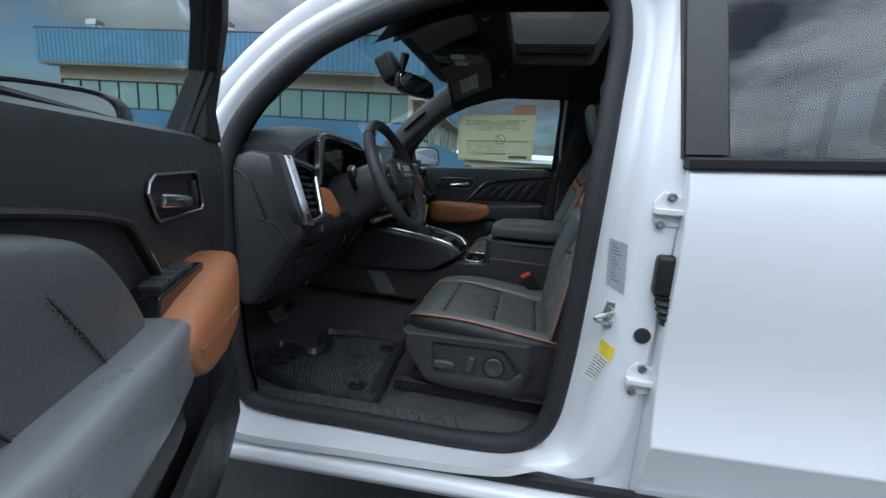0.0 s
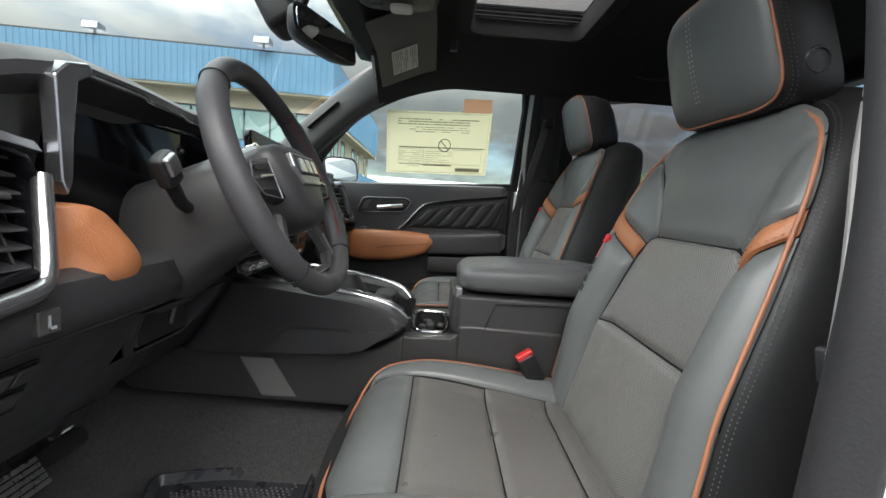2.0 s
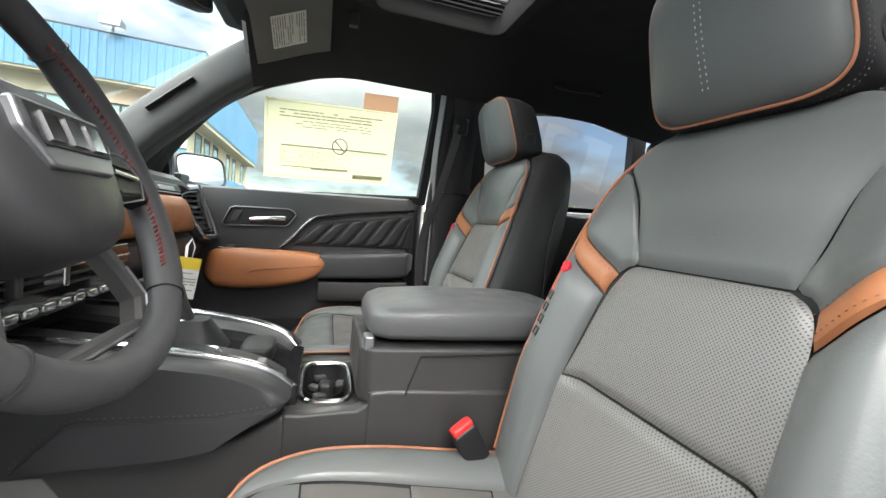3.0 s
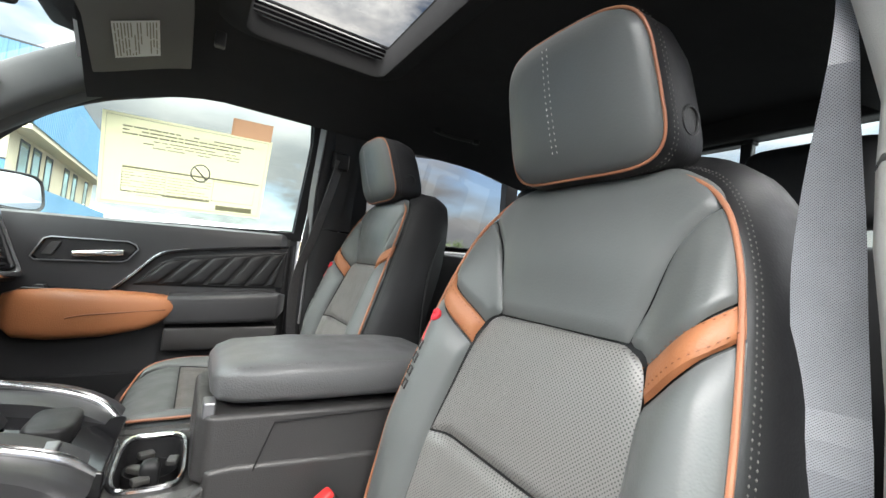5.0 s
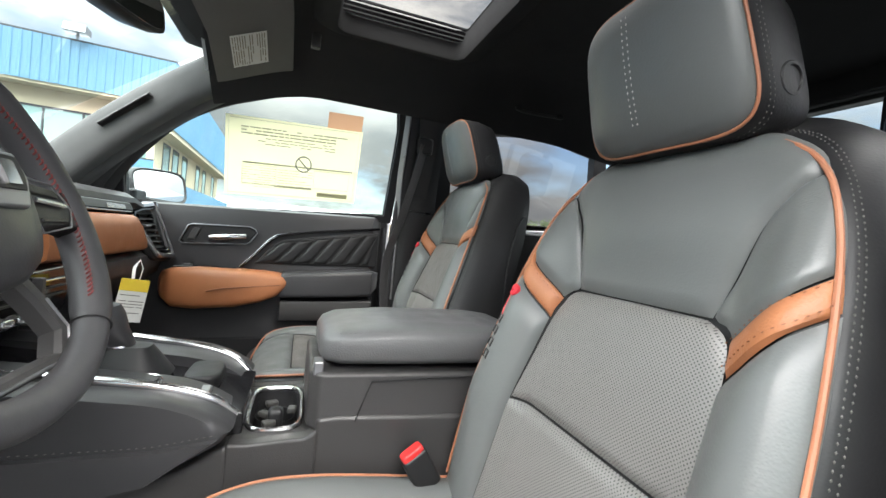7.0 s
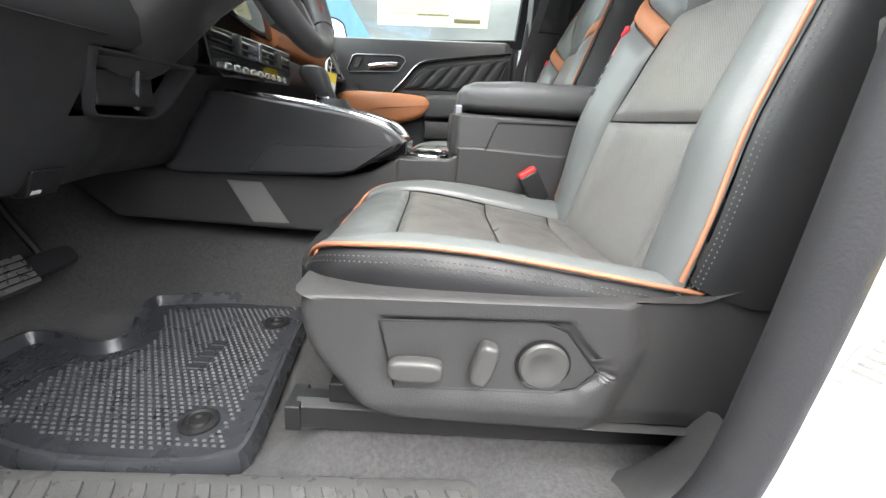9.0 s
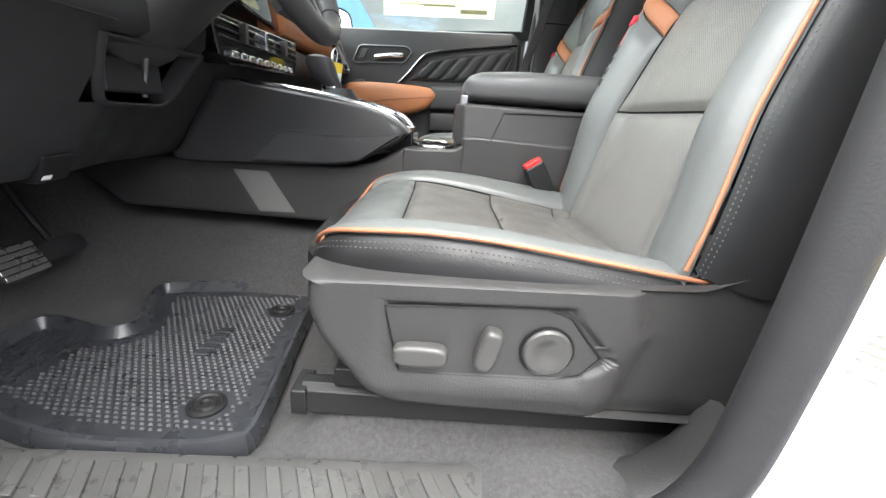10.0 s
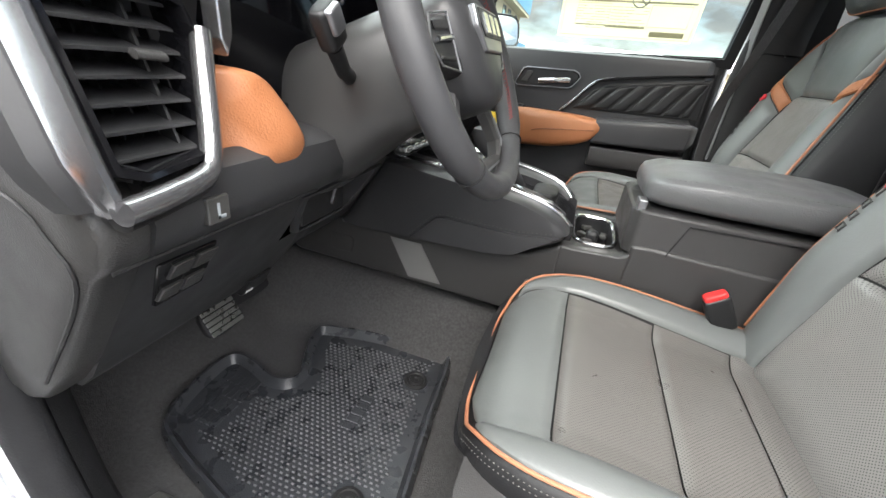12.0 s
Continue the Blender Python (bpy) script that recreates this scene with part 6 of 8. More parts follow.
# lower controls
usb = dput("usb_port", box(-0.792, -0.7815, -0.741, -0.716, 1.219, 1.245), SWITCH, "grey port cover", smooth=0, bevel=0.002)
dput("port_icon", join(box(-0.7815, -0.7805, -0.731, -0.7285, 1.224, 1.239), box(-0.7815, -0.7805, -0.731, -0.7225, 1.224, 1.227)), LABEL_GREY, "", usb, smooth=0)
sw = dput("switch_pod", loft([[(-0.808 - (1.2 - z) * 0.66 + d, y, z) for y, z in ((-0.770, 1.182), (-0.702, 1.182), (-0.690, 1.112), (-0.748, 1.108))] for d in (-0.01, 0.004)]), GLOSS_BLACK, "dark switch pod", smooth=0, bevel=0.003)
for y in (-0.742, -0.714):
    for z in (1.165, 1.132):
        dput("rocker_switch", loft([[(-0.808 - (1.2 - zz) * 0.66 + d, yy, zz) for yy, zz in ((y - 0.012, z - 0.010), (y + 0.012, z - 0.010), (y + 0.012, z + 0.010), (y - 0.012, z + 0.010))] for d in (0.002, 0.009)]), PLASTIC, "", sw, smooth=0, bevel=0.002)
low_x = lambda z: -0.812 - (1.194 - z) * 0.678             # slope of the lower dash
dput("hood_release", loft([[(low_x(z) + o, y, z) for y, z in ((-0.566, 1.03), (-0.512, 1.03), (-0.506, 0.992), (-0.555, 0.988))] for o in (-0.015, 0.008)]), PLASTIC_BLACK, "hood release lever", smooth=0, bevel=0.003)
dput("release_icon", loft([[(low_x(z) + o, y, z) for y, z in ((-0.552, 1.000), (-0.538, 1.000), (-0.538, 0.994), (-0.552, 0.994))] for o in (0.007, 0.009)]), WHITE_PLASTIC, "", smooth=0)
rec = [(p.y, p.z) for p in spline([(0, -0.556, 1.188), (0, -0.540, 1.155), (0, -0.515, 1.116), (0, -0.495, 1.105), (0, -0.42, 1.103), (0, -0.375, 1.104), (0, -0.355, 1.125), (0, -0.345, 1.188)], 30)]
dput("column_recess", loft([[(low_x(z + (1.15 - z) * k) + o, y + (-0.45 - y) * k, z + (1.15 - z) * k) for y, z in rec] for k, o in ((-0.10, -0.004), (-0.08, 0.004), (0.0, 0.006), (0.05, 0.003), (0.08, -0.03))], caps=False), SOFT, "lip of the recess under the steering column", smooth=50)
dput("column_bracket", join(box(-0.93, -0.85, -0.52, -0.40, 1.12, 1.17), tube([(-0.86, -0.53, 1.185), (-0.89, -0.49, 1.135), (-0.93, -0.44, 1.12)], 0.012, 8)), PLASTIC_BLACK, "dark bracket in the recess", smooth=30, bevel=0.008)
dput("column_link", tube([(-0.835, -0.455, 1.175), (-0.865, -0.425, 1.118)], 0.006, 8), CHROME, "bright column link")

# ---- steering wheel and column ----
WC = Vector((-0.652, -0.438, 1.392))
WT = Vector((-0.425, 0, 0.905)).normalized()
WN = Vector((0.905, 0, 0.425)).normalized()
wheel = thing("steering_wheel", WC, "dark leather-wrapped steering wheel with silver lower trim", "steering wheel")


def wl(y, t, n):
    return tuple(Vector((0, 1, 0)) * y + WT * t + WN * n)


def rim(a, R=0.186, sq=1.0):
    r = R * (1 - 0.035 * max(0, -math.sin(a)) ** 3)
    return wl(r * math.cos(a), r * math.sin(a), 0)


part("rim", tube([rim(2 * math.pi * k / 72) for k in range(72)], [0.0172 + 0.0022 * (abs(math.cos(2 * math.pi * k / 72)) > 0.75) for k in range(72)], 14, closed=True), material("wheel_leather", (0.045, 0.045, 0.048), 0.5, spec=0.45, var=0.05, vscale=6, grain=0.12, gscale=700), wheel, "smooth dark leather rim")
for a in (48, 132, 228, 312):
    part("rim_seam", tube([tuple(Vector(rim(radians(a))) + (Vector(rim(radians(a))).normalized() * math.cos(q) + WN * math.sin(q)) * 0.0185) for q in (2 * math.pi * i / 16 for i in range(16))], 0.0012, 5, closed=True), PLASTIC_BLACK, wheel)
lace = []
for k in range(46):
    a = radians(-38 + 2 * k)
    c = Vector(rim(a))
    o = c.normalized()
    d = -o * 0.0178 + WN * 0.007
    tng = Vector(rim(a + 0.02)) - c
    lace.append(tube([tuple(c + d - tng * 0.5), tuple(c + d * 1.04 + WN * 0.004), tuple(c + d + tng * 0.9 + WN * 0.005)], 0.0011, 5))
part("rim_lacing", join(*lace), THREAD_RED, wheel, "red cross stitching inside the rim")
part("airbag_cover", loft([[wl(y * s, t * s - 0.004, n) for y, t in [(p.x, p.y) for p in spline([(-0.088, 0.045, 0), (-0.055, 0.062, 0), (0, 0.066, 0), (0.055, 0.062, 0), (0.088, 0.045, 0), (0.082, -0.02, 0), (0.05, -0.066, 0), (0, -0.078, 0), (-0.05, -0.066, 0), (-0.082, -0.02, 0)], 48, closed=True)]] for s, n in ((0.9, -0.06), (1.0, -0.03), (1.0, 0.0), (0.97, 0.014), (0.88, 0.024), (0.6, 0.031), (0.2, 0.033))]), SOFT, wheel, "dark airbag cover")
em = part("emblem_plate", loft([[wl(y, t, n) for y, t in ((-0.054, 0.036), (0.054, 0.036), (0.058, 0.012), (0.042, -0.016), (-0.042, -0.016), (-0.058, 0.012))] for n in (0.020, 0.037)]), SATIN, wheel, "plain satin emblem plate", smooth=0, bevel=0.003)
part("emblem_field", loft([[wl(y, t, n) for y, t in ((-0.049, 0.031), (0.049, 0.031), (0.050, 0.014), (0.044, 0.0), (-0.044, 0.0), (-0.050, 0.014))] for n in (0.036, 0.0385)]), PLASTIC_BLACK, em, "dark field", smooth=0)
part("emblem_bar", join(*[loft([[wl(y + dy, t, n) for dy, t in ((-0.009, 0.004), (0.009, 0.004), (0.010, 0.026), (-0.008, 0.026))] for n in (0.038, 0.0405)]) for y in (-0.028, 0.0, 0.028)]), CHROME, em, smooth=0)
for s in (-1, 1):
    sp = part("spoke", loft([[wl(s * y, t, n) for t, n in ((tc + h, 0.002), (tc + h * 0.85, 0.012), (tc - h * 0.85, 0.012), (tc - h, 0.002), (tc - h, -0.012), (tc + h, -0.012))] for y, tc, h in ((0.070, 0.000, 0.036), (0.11, -0.002, 0.026), (0.15, -0.004, 0.022), (0.176, -0.006, 0.028))]), PLASTIC_BLACK, wheel, "spoke with control buttons", smooth=30, bevel=0.003)
    part("spoke_trim", tube([wl(s * y, t, 0.0125) for y, t in ((0.090, 0.030), (0.15, 0.022), (0.166, -0.004), (0.15, -0.026), (0.094, -0.032))], 0.0013, 6, closed=True), SATIN, sp)
    part("control_bar", tube([wl(s * y, t, 0.0150) for y, t in ((0.100, 0.003), (0.125, 0.001), (0.150, -0.002))], 0.0030, 8), CHROME, sp, "bright control bar")
    for k in (0, 2):
        part("control_button", loft([[wl(s * y, t, n) for y, t in ((0.100, 0.022 - 0.019 * k), (0.148, 0.016 - 0.016 * k), (0.148, 0.007 - 0.014 * k), (0.100, 0.011 - 0.016 * k))] for n in (0.011, 0.0145)]), PLASTIC_BLACK, sp, smooth=0, bevel=0.002)
U_OUT = [(-0.072, -0.046), (0.072, -0.046), (0.096, -0.092), (0.110, -0.128), (0.086, -0.160), (-0.086, -0.160), (-0.110, -0.128), (-0.096, -0.092)]
U_IN = [(-0.056, -0.060), (0.056, -0.060), (0.078, -0.098), (0.089, -0.127), (0.072, -0.147), (-0.072, -0.147), (-0.089, -0.127), (-0.078, -0.098)]
U_MID = lambda k: [(a[0] * (1 - k) + b[0] * k, a[1] * (1 - k) + b[1] * k) for a, b in zip(U_OUT, U_IN)]
uf = part("lower_spoke", loft([[wl(y, t, n) for y, t in r] for r, n in ((U_OUT, -0.028), (U_OUT, -0.014), (U_MID(0.2), -0.009), (U_MID(0.8), -0.009), (U_IN, -0.014), (U_IN, -0.028))], caps=False), COLUMN, wheel, "grey U-shaped lower spoke", smooth=30)
part("lower_trim", tube([wl(y, t, -0.0088) for y, t in U_MID(0.3)[2:]], 0.0018, 8), SATIN, uf, "satin silver lower trim")

col = thing("steering_column", (-0.80, -0.438, 1.32), "dark grey steering column shroud with stalks", "steering column")
CI = Matrix.Translation((0.80, 0.438, -1.32))
def cput(n, vf, mat, lab="", parent=None, **k):
    return part(n, xf(vf, CI), mat, parent or col, lab, **k)
ax = []
for k, (d, hy, hz, dz) in enumerate(((0.045, 0.070, 0.066, 0), (0.06, 0.080, 0.076, 0), (0.13, 0.086, 0.082, -0.004), (0.19, 0.09, 0.092, -0.012), (0.26, 0.092, 0.105, -0.02), (0.30, 0.09, 0.105, -0.02))):
    c = WC - WN * d
    ax.append([tuple(c + Vector((0, 1, 0)) * hy * math.copysign(abs(math.cos(q)) ** 0.7, math.cos(q)) + WT * (hz * math.copysign(abs(math.sin(q)) ** 0.7, math.sin(q)) + dz)) for q in (2 * math.pi * i / 28 for i in range(28))])
cput("shroud", loft(ax), COLUMN, "charcoal column shroud", smooth=50)
cput("column_collar", loft([[tuple(WC - WN * d + Vector((0, 1, 0)) * r * math.cos(q) + WT * r * math.sin(q)) for q in (2 * math.pi * i / 28 for i in range(28))] for d, r in ((0.02, 0.072), (0.03, 0.078), (0.05, 0.078), (0.052, 0.06))]), GLOSS_BLACK, "gloss black collar")
lever = cput("stalk", join(tube([(-0.775, -0.500, 1.338), (-0.766, -0.545, 1.352), (-0.757, -0.580, 1.378)], [0.009, 0.009, 0.010], 12), xf(rounded(-0.011, 0.011, -0.017, 0.017, -0.022, 0.022, 0.006, power=3.4), Matrix.Translation((-0.754, -0.594, 1.396)) @ Matrix.Rotation(radians(36), 4, "X"))), PLASTIC_BLACK, "black turn signal stalk")
cput("stalk_cap", xf(rounded(-0.007, 0.007, -0.011, 0.011, -0.013, 0.013, 0.003, power=4), Matrix.Translation((-0.745, -0.599, 1.402)) @ Matrix.Rotation(radians(36), 4, "X")), SATIN, "satin stalk end", lever)
cput("stalk", tube([(-0.775, -0.375, 1.365), (-0.765, -0.32, 1.372), (-0.755, -0.27, 1.385)], [0.010, 0.011, 0.013], 12), PLASTIC_BLACK, "black wiper stalk")
cput("lower_column", tube([(-0.79, -0.438, 1.26), (-0.92, -0.438, 1.17), (-1.10, -0.438, 1.02)], 0.035, 14), PLASTIC_BLACK, "dark lower column")

# ---- centre console ----
con = thing("centre_console", (-0.5, CY, 0.82), "dark centre console with armrest, shifter and cup holders", "centre console")
KI = Matrix.Translation((0.5, -CY, -0.82))
def kput(n, vf, mat, lab="", parent=None, **k):
    return part(n, xf(vf, KI), mat, parent or con, lab, **k)
HW = 0.142
lowp = [(-1.22, 0.935), (-1.13, 0.862), (0.10, 0.845), (0.10, 1.075), (-0.30, 1.086), (-0.336, 1.083), (-0.338, 0.962), (-0.462, 0.962), (-0.464, 1.050), (-0.53, 1.01), (-0.60, 0.992), (-1.10, 0.984), (-1.20, 0.97)]
kput("console_base", prism(lowp, "y", CY - HW, CY + HW), PLASTIC, "dark grained console base", smooth=30, bevel=0.010)
for s in (-1, 1):
    yy = lambda d: CY + s * (HW + d)
    # slanted stripe of sun on the plastic, put in as a pale sheet
    inlay = [(-0.862, 0.968), (-0.782, 0.968), (-0.722, 0.874), (-0.806, 0.872)]
    kput("inlay", loft([[(x, yy(d), z) for x, z in inlay] for d in (-0.004, 0.0022)]), SUN_STRIPE, "slanted stripe of sunlight painted on the console", smooth=0)
    kput("access_cover", loft([[(x, yy(d), z) for x, z in ((-1.025, 0.94), (-0.97, 0.94), (-0.962, 0.93), (-0.968, 0.895), (-1.02, 0.893), (-1.03, 0.905))] for d in (-0.003, 0.0018)]), PLASTIC, "small cover", smooth=0, bevel=0.001)
    # knee wing with stitched pad
    wing = [(-0.985, 0.985), (-0.965, 1.02), (-0.885, 1.15), (-0.865, 1.162), (-0.60, 1.135), (-0.52, 1.118), (-0.475, 1.095), (-0.458, 1.080), (-0.475, 1.060), (-0.52, 1.035), (-0.57, 1.008), (-0.62, 0.998), (-0.80, 0.988)]
    kw = kput("knee_wing", loft([[(x + (-0.70 - x) * k, yy(d), z + (1.07 - z) * k) for x, z in [(p.x, p.z) for p in spline([(a, 0, b) for a, b in wing], 60, closed=True)]] for k, d in ((0.02, -0.09), (0.0, -0.01), (0.0, 0.010), (0.012, 0.022), (0.05, 0.030), (0.12, 0.031))]), SOFT, "soft dark knee pad", smooth=50)
    pad = [(-0.80, 0.998), (-0.745, 1.056), (-0.725, 1.062), (-0.56, 1.062), (-0.475, 1.074), (-0.56, 1.015), (-0.62, 1.005)]
    kput("knee_pad", loft([[(x + (-0.66 - x) * k, yy(d), z + (1.035 - z) * k) for x, z in pad] for k, d in ((0, 0.025), (0.006, 0.037), (0.03, 0.0415), (0.5, 0.0425))]), SOFT, "raised stitched knee pad", kw, smooth=40)
    kput("pad_stitching", stitches([(x - 0.002, yy(0.0335), z + 0.005) for x, z in ((-0.80, 0.998), (-0.747, 1.056), (-0.725, 1.063), (-0.56, 1.063), (-0.48, 1.075))]), THREAD, "", kw, smooth=0)
# top deck
kput("deck", prism([(-0.86, 1.05), (-0.86, 1.150), (-0.62, 1.118), (-0.50, 1.098), (-0.45, 1.083), (-0.45, 1.03)], "y", CY - 0.105, CY + 0.105), GLOSS_BLACK, "gloss black shifter deck", smooth=0, bevel=0.004)
for s in (-1, 1):
    kput("deck_rail", tube(spline([(-0.86, CY + s * 0.118, 1.160), (-0.72, CY + s * 0.120, 1.152), (-0.58, CY + s * 0.118, 1.135), (-0.50, CY + s * 0.112, 1.112), (-0.462, CY + s * 0.100, 1.078)], 30), 0.0085, 10, flat=0.8), CHROME, "satin chrome deck rail")
kput("shifter_boot", loft([[(-0.665 + 0.02 * t + (0.085 - 0.055 * t) * math.copysign(abs(math.cos(q)) ** 0.6, math.cos(q)), CY - 0.005 + (0.055 - 0.032 * t) * math.copysign(abs(math.sin(q)) ** 0.6, math.sin(q)), 1.118 + 0.05 * t) for q in (2 * math.pi * i / 20 for i in range(20))] for t in (0, 0.3, 0.7, 1)]), LEATHER_BLACK, "stitched shifter boot")
sh = kput("shifter", loft([[(-0.685 + dx + hx * math.copysign(abs(math.cos(q)) ** 0.6, math.cos(q)), CY - 0.005 + hy * math.copysign(abs(math.sin(q)) ** 0.6, math.sin(q)), z) for q in (2 * math.pi * i / 20 for i in range(20))] for z, dx, hx, hy in ((1.155, 0.03, 0.018, 0.015), (1.175, 0.018, 0.024, 0.020), (1.195, 0.0, 0.032, 0.026), (1.222, -0.010, 0.034, 0.029), (1.236, -0.012, 0.028, 0.026), (1.241, -0.012, 0.012, 0.012))]), SOFT, "leather shift knob")
kput("shifter_trim", loft([[(-0.662 + dx + 0.026 * math.cos(q), CY - 0.005 + 0.024 * math.sin(q), z) for q in (2 * math.pi * i / 16 for i in range(16))] for z, dx in ((1.148, 0.008), (1.156, 0.004), (1.17, -0.006))]), CHROME, "", sh)
kput("mode_dial", xf(lathe([(0.024, 0), (0.024, 0.010), (0.020, 0.014), (0.014, 0.012), (0, 0.012)], 24), Matrix.Translation((-0.60, CY - 0.075, 1.12))), CHROME, "ribbed chrome drive dial")
kput("parking_switch", box(-0.535, -0.505, CY - 0.09, CY - 0.06, 1.10, 1.116), SATIN, "", smooth=0, bevel=0.004)
kput("shift_slot", rounded(-0.56, -0.50, CY - 0.04, CY + 0.06, 1.095, 1.122, 0.006, power=4), LEATHER_BLACK, "padded rear of the shifter boot")
# cup holder
for sd in (-1, 1):
    kput("cup_side", prism([(-0.470, 0.95), (-0.470, 1.048), (-0.44, 1.046), (-0.352, 1.050), (-0.330, 1.064), (-0.330, 0.95)], "y", CY + sd * 0.110, CY + sd * (HW - 0.0005)), PLASTIC, "console shoulder beside the cup holders", smooth=30, bevel=0.006)
WELL = (-0.402, CY - 0.008)
well = lambda o, z, pw=0.5: [(WELL[0] + (0.047 - o) * math.copysign(abs(math.cos(q)) ** pw, math.cos(q)), WELL[1] + (0.096 - o) * math.copysign(abs(math.sin(q)) ** pw, math.sin(q)), z) for q in (2 * math.pi * i / 48 for i in range(48))]
kput("cup_plate", loft([well(-0.020, 1.030, 0.2), well(-0.020, 1.046, 0.2), well(-0.004, 1.049), well(0.0, 1.046), well(0.002, 1.0)], caps=False), PLASTIC, "grey plate round the cup holders", smooth=40)
kput("cup_surround", loft([well(0.0, 1.048), well(0.004, 1.046), well(0.007, 0.985), well(0.02, 0.968), well(0.0465, 0.966)], caps=False), PLASTIC_BLACK, "black cup holder well", smooth=50)
kput("cup_ring", tube(well(0.0, 1.051), 0.0048, 8, closed=True), CHROME, "chrome cup holder rim")
for y in (-0.046, 0.046):
    cup = kput("cup_holder", xf(lathe([(0.0385, -0.045), (0.0395, 0.0035), (0.037, 0.003), (0.036, -0.015), (0.034, -0.045), (0.0, -0.046)], 32), Matrix.Translation((WELL[0], WELL[1] + y, 1.012))), PLASTIC_BLACK, "round black cup holder")
    for a in (20, 140, 260):
        kput("cup_finger", xf(box(-0.012, 0.012, 0.022, 0.039, -0.008, 0.002), Matrix.Translation((WELL[0], WELL[1] + y, 1.030)) @ Matrix.Rotation(radians(a), 4, "Z")), SWITCH, "", cup, smooth=0, bevel=0.003)
kput("divider_post", xf(rounded(-0.014, 0.014, -0.014, 0.014, 0, 0.085, 0.012), Matrix.Translation((WELL[0], WELL[1], 0.966))), PLASTIC_BLACK, "rounded cup divider")
# bin and armrest lid
kput("console_bin", loft([[(x, CY + s * 1, z) for s, z in ((-HW + 0.004 - f, 1.06), (-HW + 0.014 - f, 1.155), (HW - 0.014 + f, 1.155), (HW - 0.004 + f, 1.06))] for x, f in ((-0.352, -0.02), (-0.335, 0), (0.08, 0))]), PLASTIC, "dark storage bin", smooth=30, bevel=0.008)
kput("bin_line", tube([(-0.27, CY - HW + 0.0005, 1.075), (-0.245, CY - HW + 0.010, 1.14), (0.0, CY - HW + 0.0105, 1.148)], 0.0015, 6), PLASTIC_BLACK)
lid = []
for x, hw, z0, z1 in ((-0.336, 0.085, 1.172, 1.205), (-0.326, 0.108, 1.162, 1.218), (-0.30, 0.122, 1.158, 1.228), (-0.20, 0.130, 1.158, 1.236), (0.0, 0.130, 1.160, 1.238), (0.06, 0.126, 1.162, 1.232), (0.075, 0.11, 1.17, 1.215)):
    lid.append([(x, CY + hw * math.copysign(abs(math.cos(q)) ** 0.5, math.cos(q)), (z0 + z1) / 2 + (z1 - z0) / 2 * math.copysign(abs(math.sin(q)) ** 0.5, math.sin(q))) for q in (2 * math.pi * i / 32 for i in range(32))])
arml = kput("armrest_lid", loft(lid), DOOR_LEATHER, "charcoal leather armrest lid", smooth=50)
ln = spline([(-0.326, CY - 0.03, 1.213), (-0.318, CY - 0.088, 1.212), (-0.29, CY - 0.114, 1.219), (-0.2, CY - 0.1235, 1.2255), (0.0, CY - 0.1235, 1.2275), (0.06, CY - 0.12, 1.222)], 60)
kput("lid_stitching", stitches([p + Vector((0, 0, 0.0022)) for p in ln]), THREAD, "pale lid stitching", arml, smooth=0)
kput("lid_latch", box(-0.345, -0.328, CY - 0.12, CY - 0.085, 1.148, 1.172), SATIN, "lid latch", smooth=0, bevel=0.003)

# seat belt buckle beside the driver seat
bk = thing("seat_belt_buckle", (-0.172, -0.203, 0.952), "black seat belt buckle with a red release button", "seat belt")
BK = Matrix.Translation((0.034, 0.0, 0.022)) @ Matrix.Rotation(radians(10), 4, "Z") @ Matrix.Rotation(radians(-32), 4, "Y")
part("buckle", xf(rounded(-0.023, 0.023, -0.013, 0.013, 0, 0.074, 0.006, power=5), BK), PLASTIC_BLACK, bk, "black buckle housing")
part("button", xf(rounded(-0.0205, 0.0205, -0.0105, 0.0105, 0.066, 0.083, 0.004, power=5), BK), RED, bk, "red release button")
part("stalk", xf(rounded(-0.016, 0.016, -0.007, 0.007, -0.085, 0.006, 0.004, power=5), BK), PLASTIC_BLACK, bk, "black sleeve")

# ---- floor: mat, pedals, sill plate ----
MAT = [(-0.610, -0.655), (-0.637, -0.40), (-0.655, -0.215), (-0.68, -0.186), (-0.85, -0.194), (-0.99, -0.225), (-1.018, -0.255), (-0.995, -0.325), (-0.962, -0.392), (-0.964, -0.425), (-1.0, -0.436), (-1.07, -0.415), (-1.12, -0.412), (-1.14, -0.45), (-1.13, -0.55), (-1.105, -0.615), (-1.06, -0.645), (-0.97, -0.675), (-0.84, -0.708), (-0.69, -0.708), (-0.63, -0.69)]
mat_thing = thing("floor_mat", (-0.9, -0.43, 0.672), "dusty black rubber all-weather floor mat with raised rim", "floor mat")
MI = Matrix.Translation((0.9, 0.43, -0.672))
mo = spline([(x, y, 0) for x, y in MAT], 120, closed=True)
mc = Vector((-0.92, -0.43, 0))


def mring(off, z):
    r = []
    for i, p in enumerate(mo):
        t = (mo[(i + 1) % 120] - mo[i - 1]).normalized()
        q = p + Vector((-t.y, t.x, 0)) * off
        r.append((q.x, q.y, z))
    return r


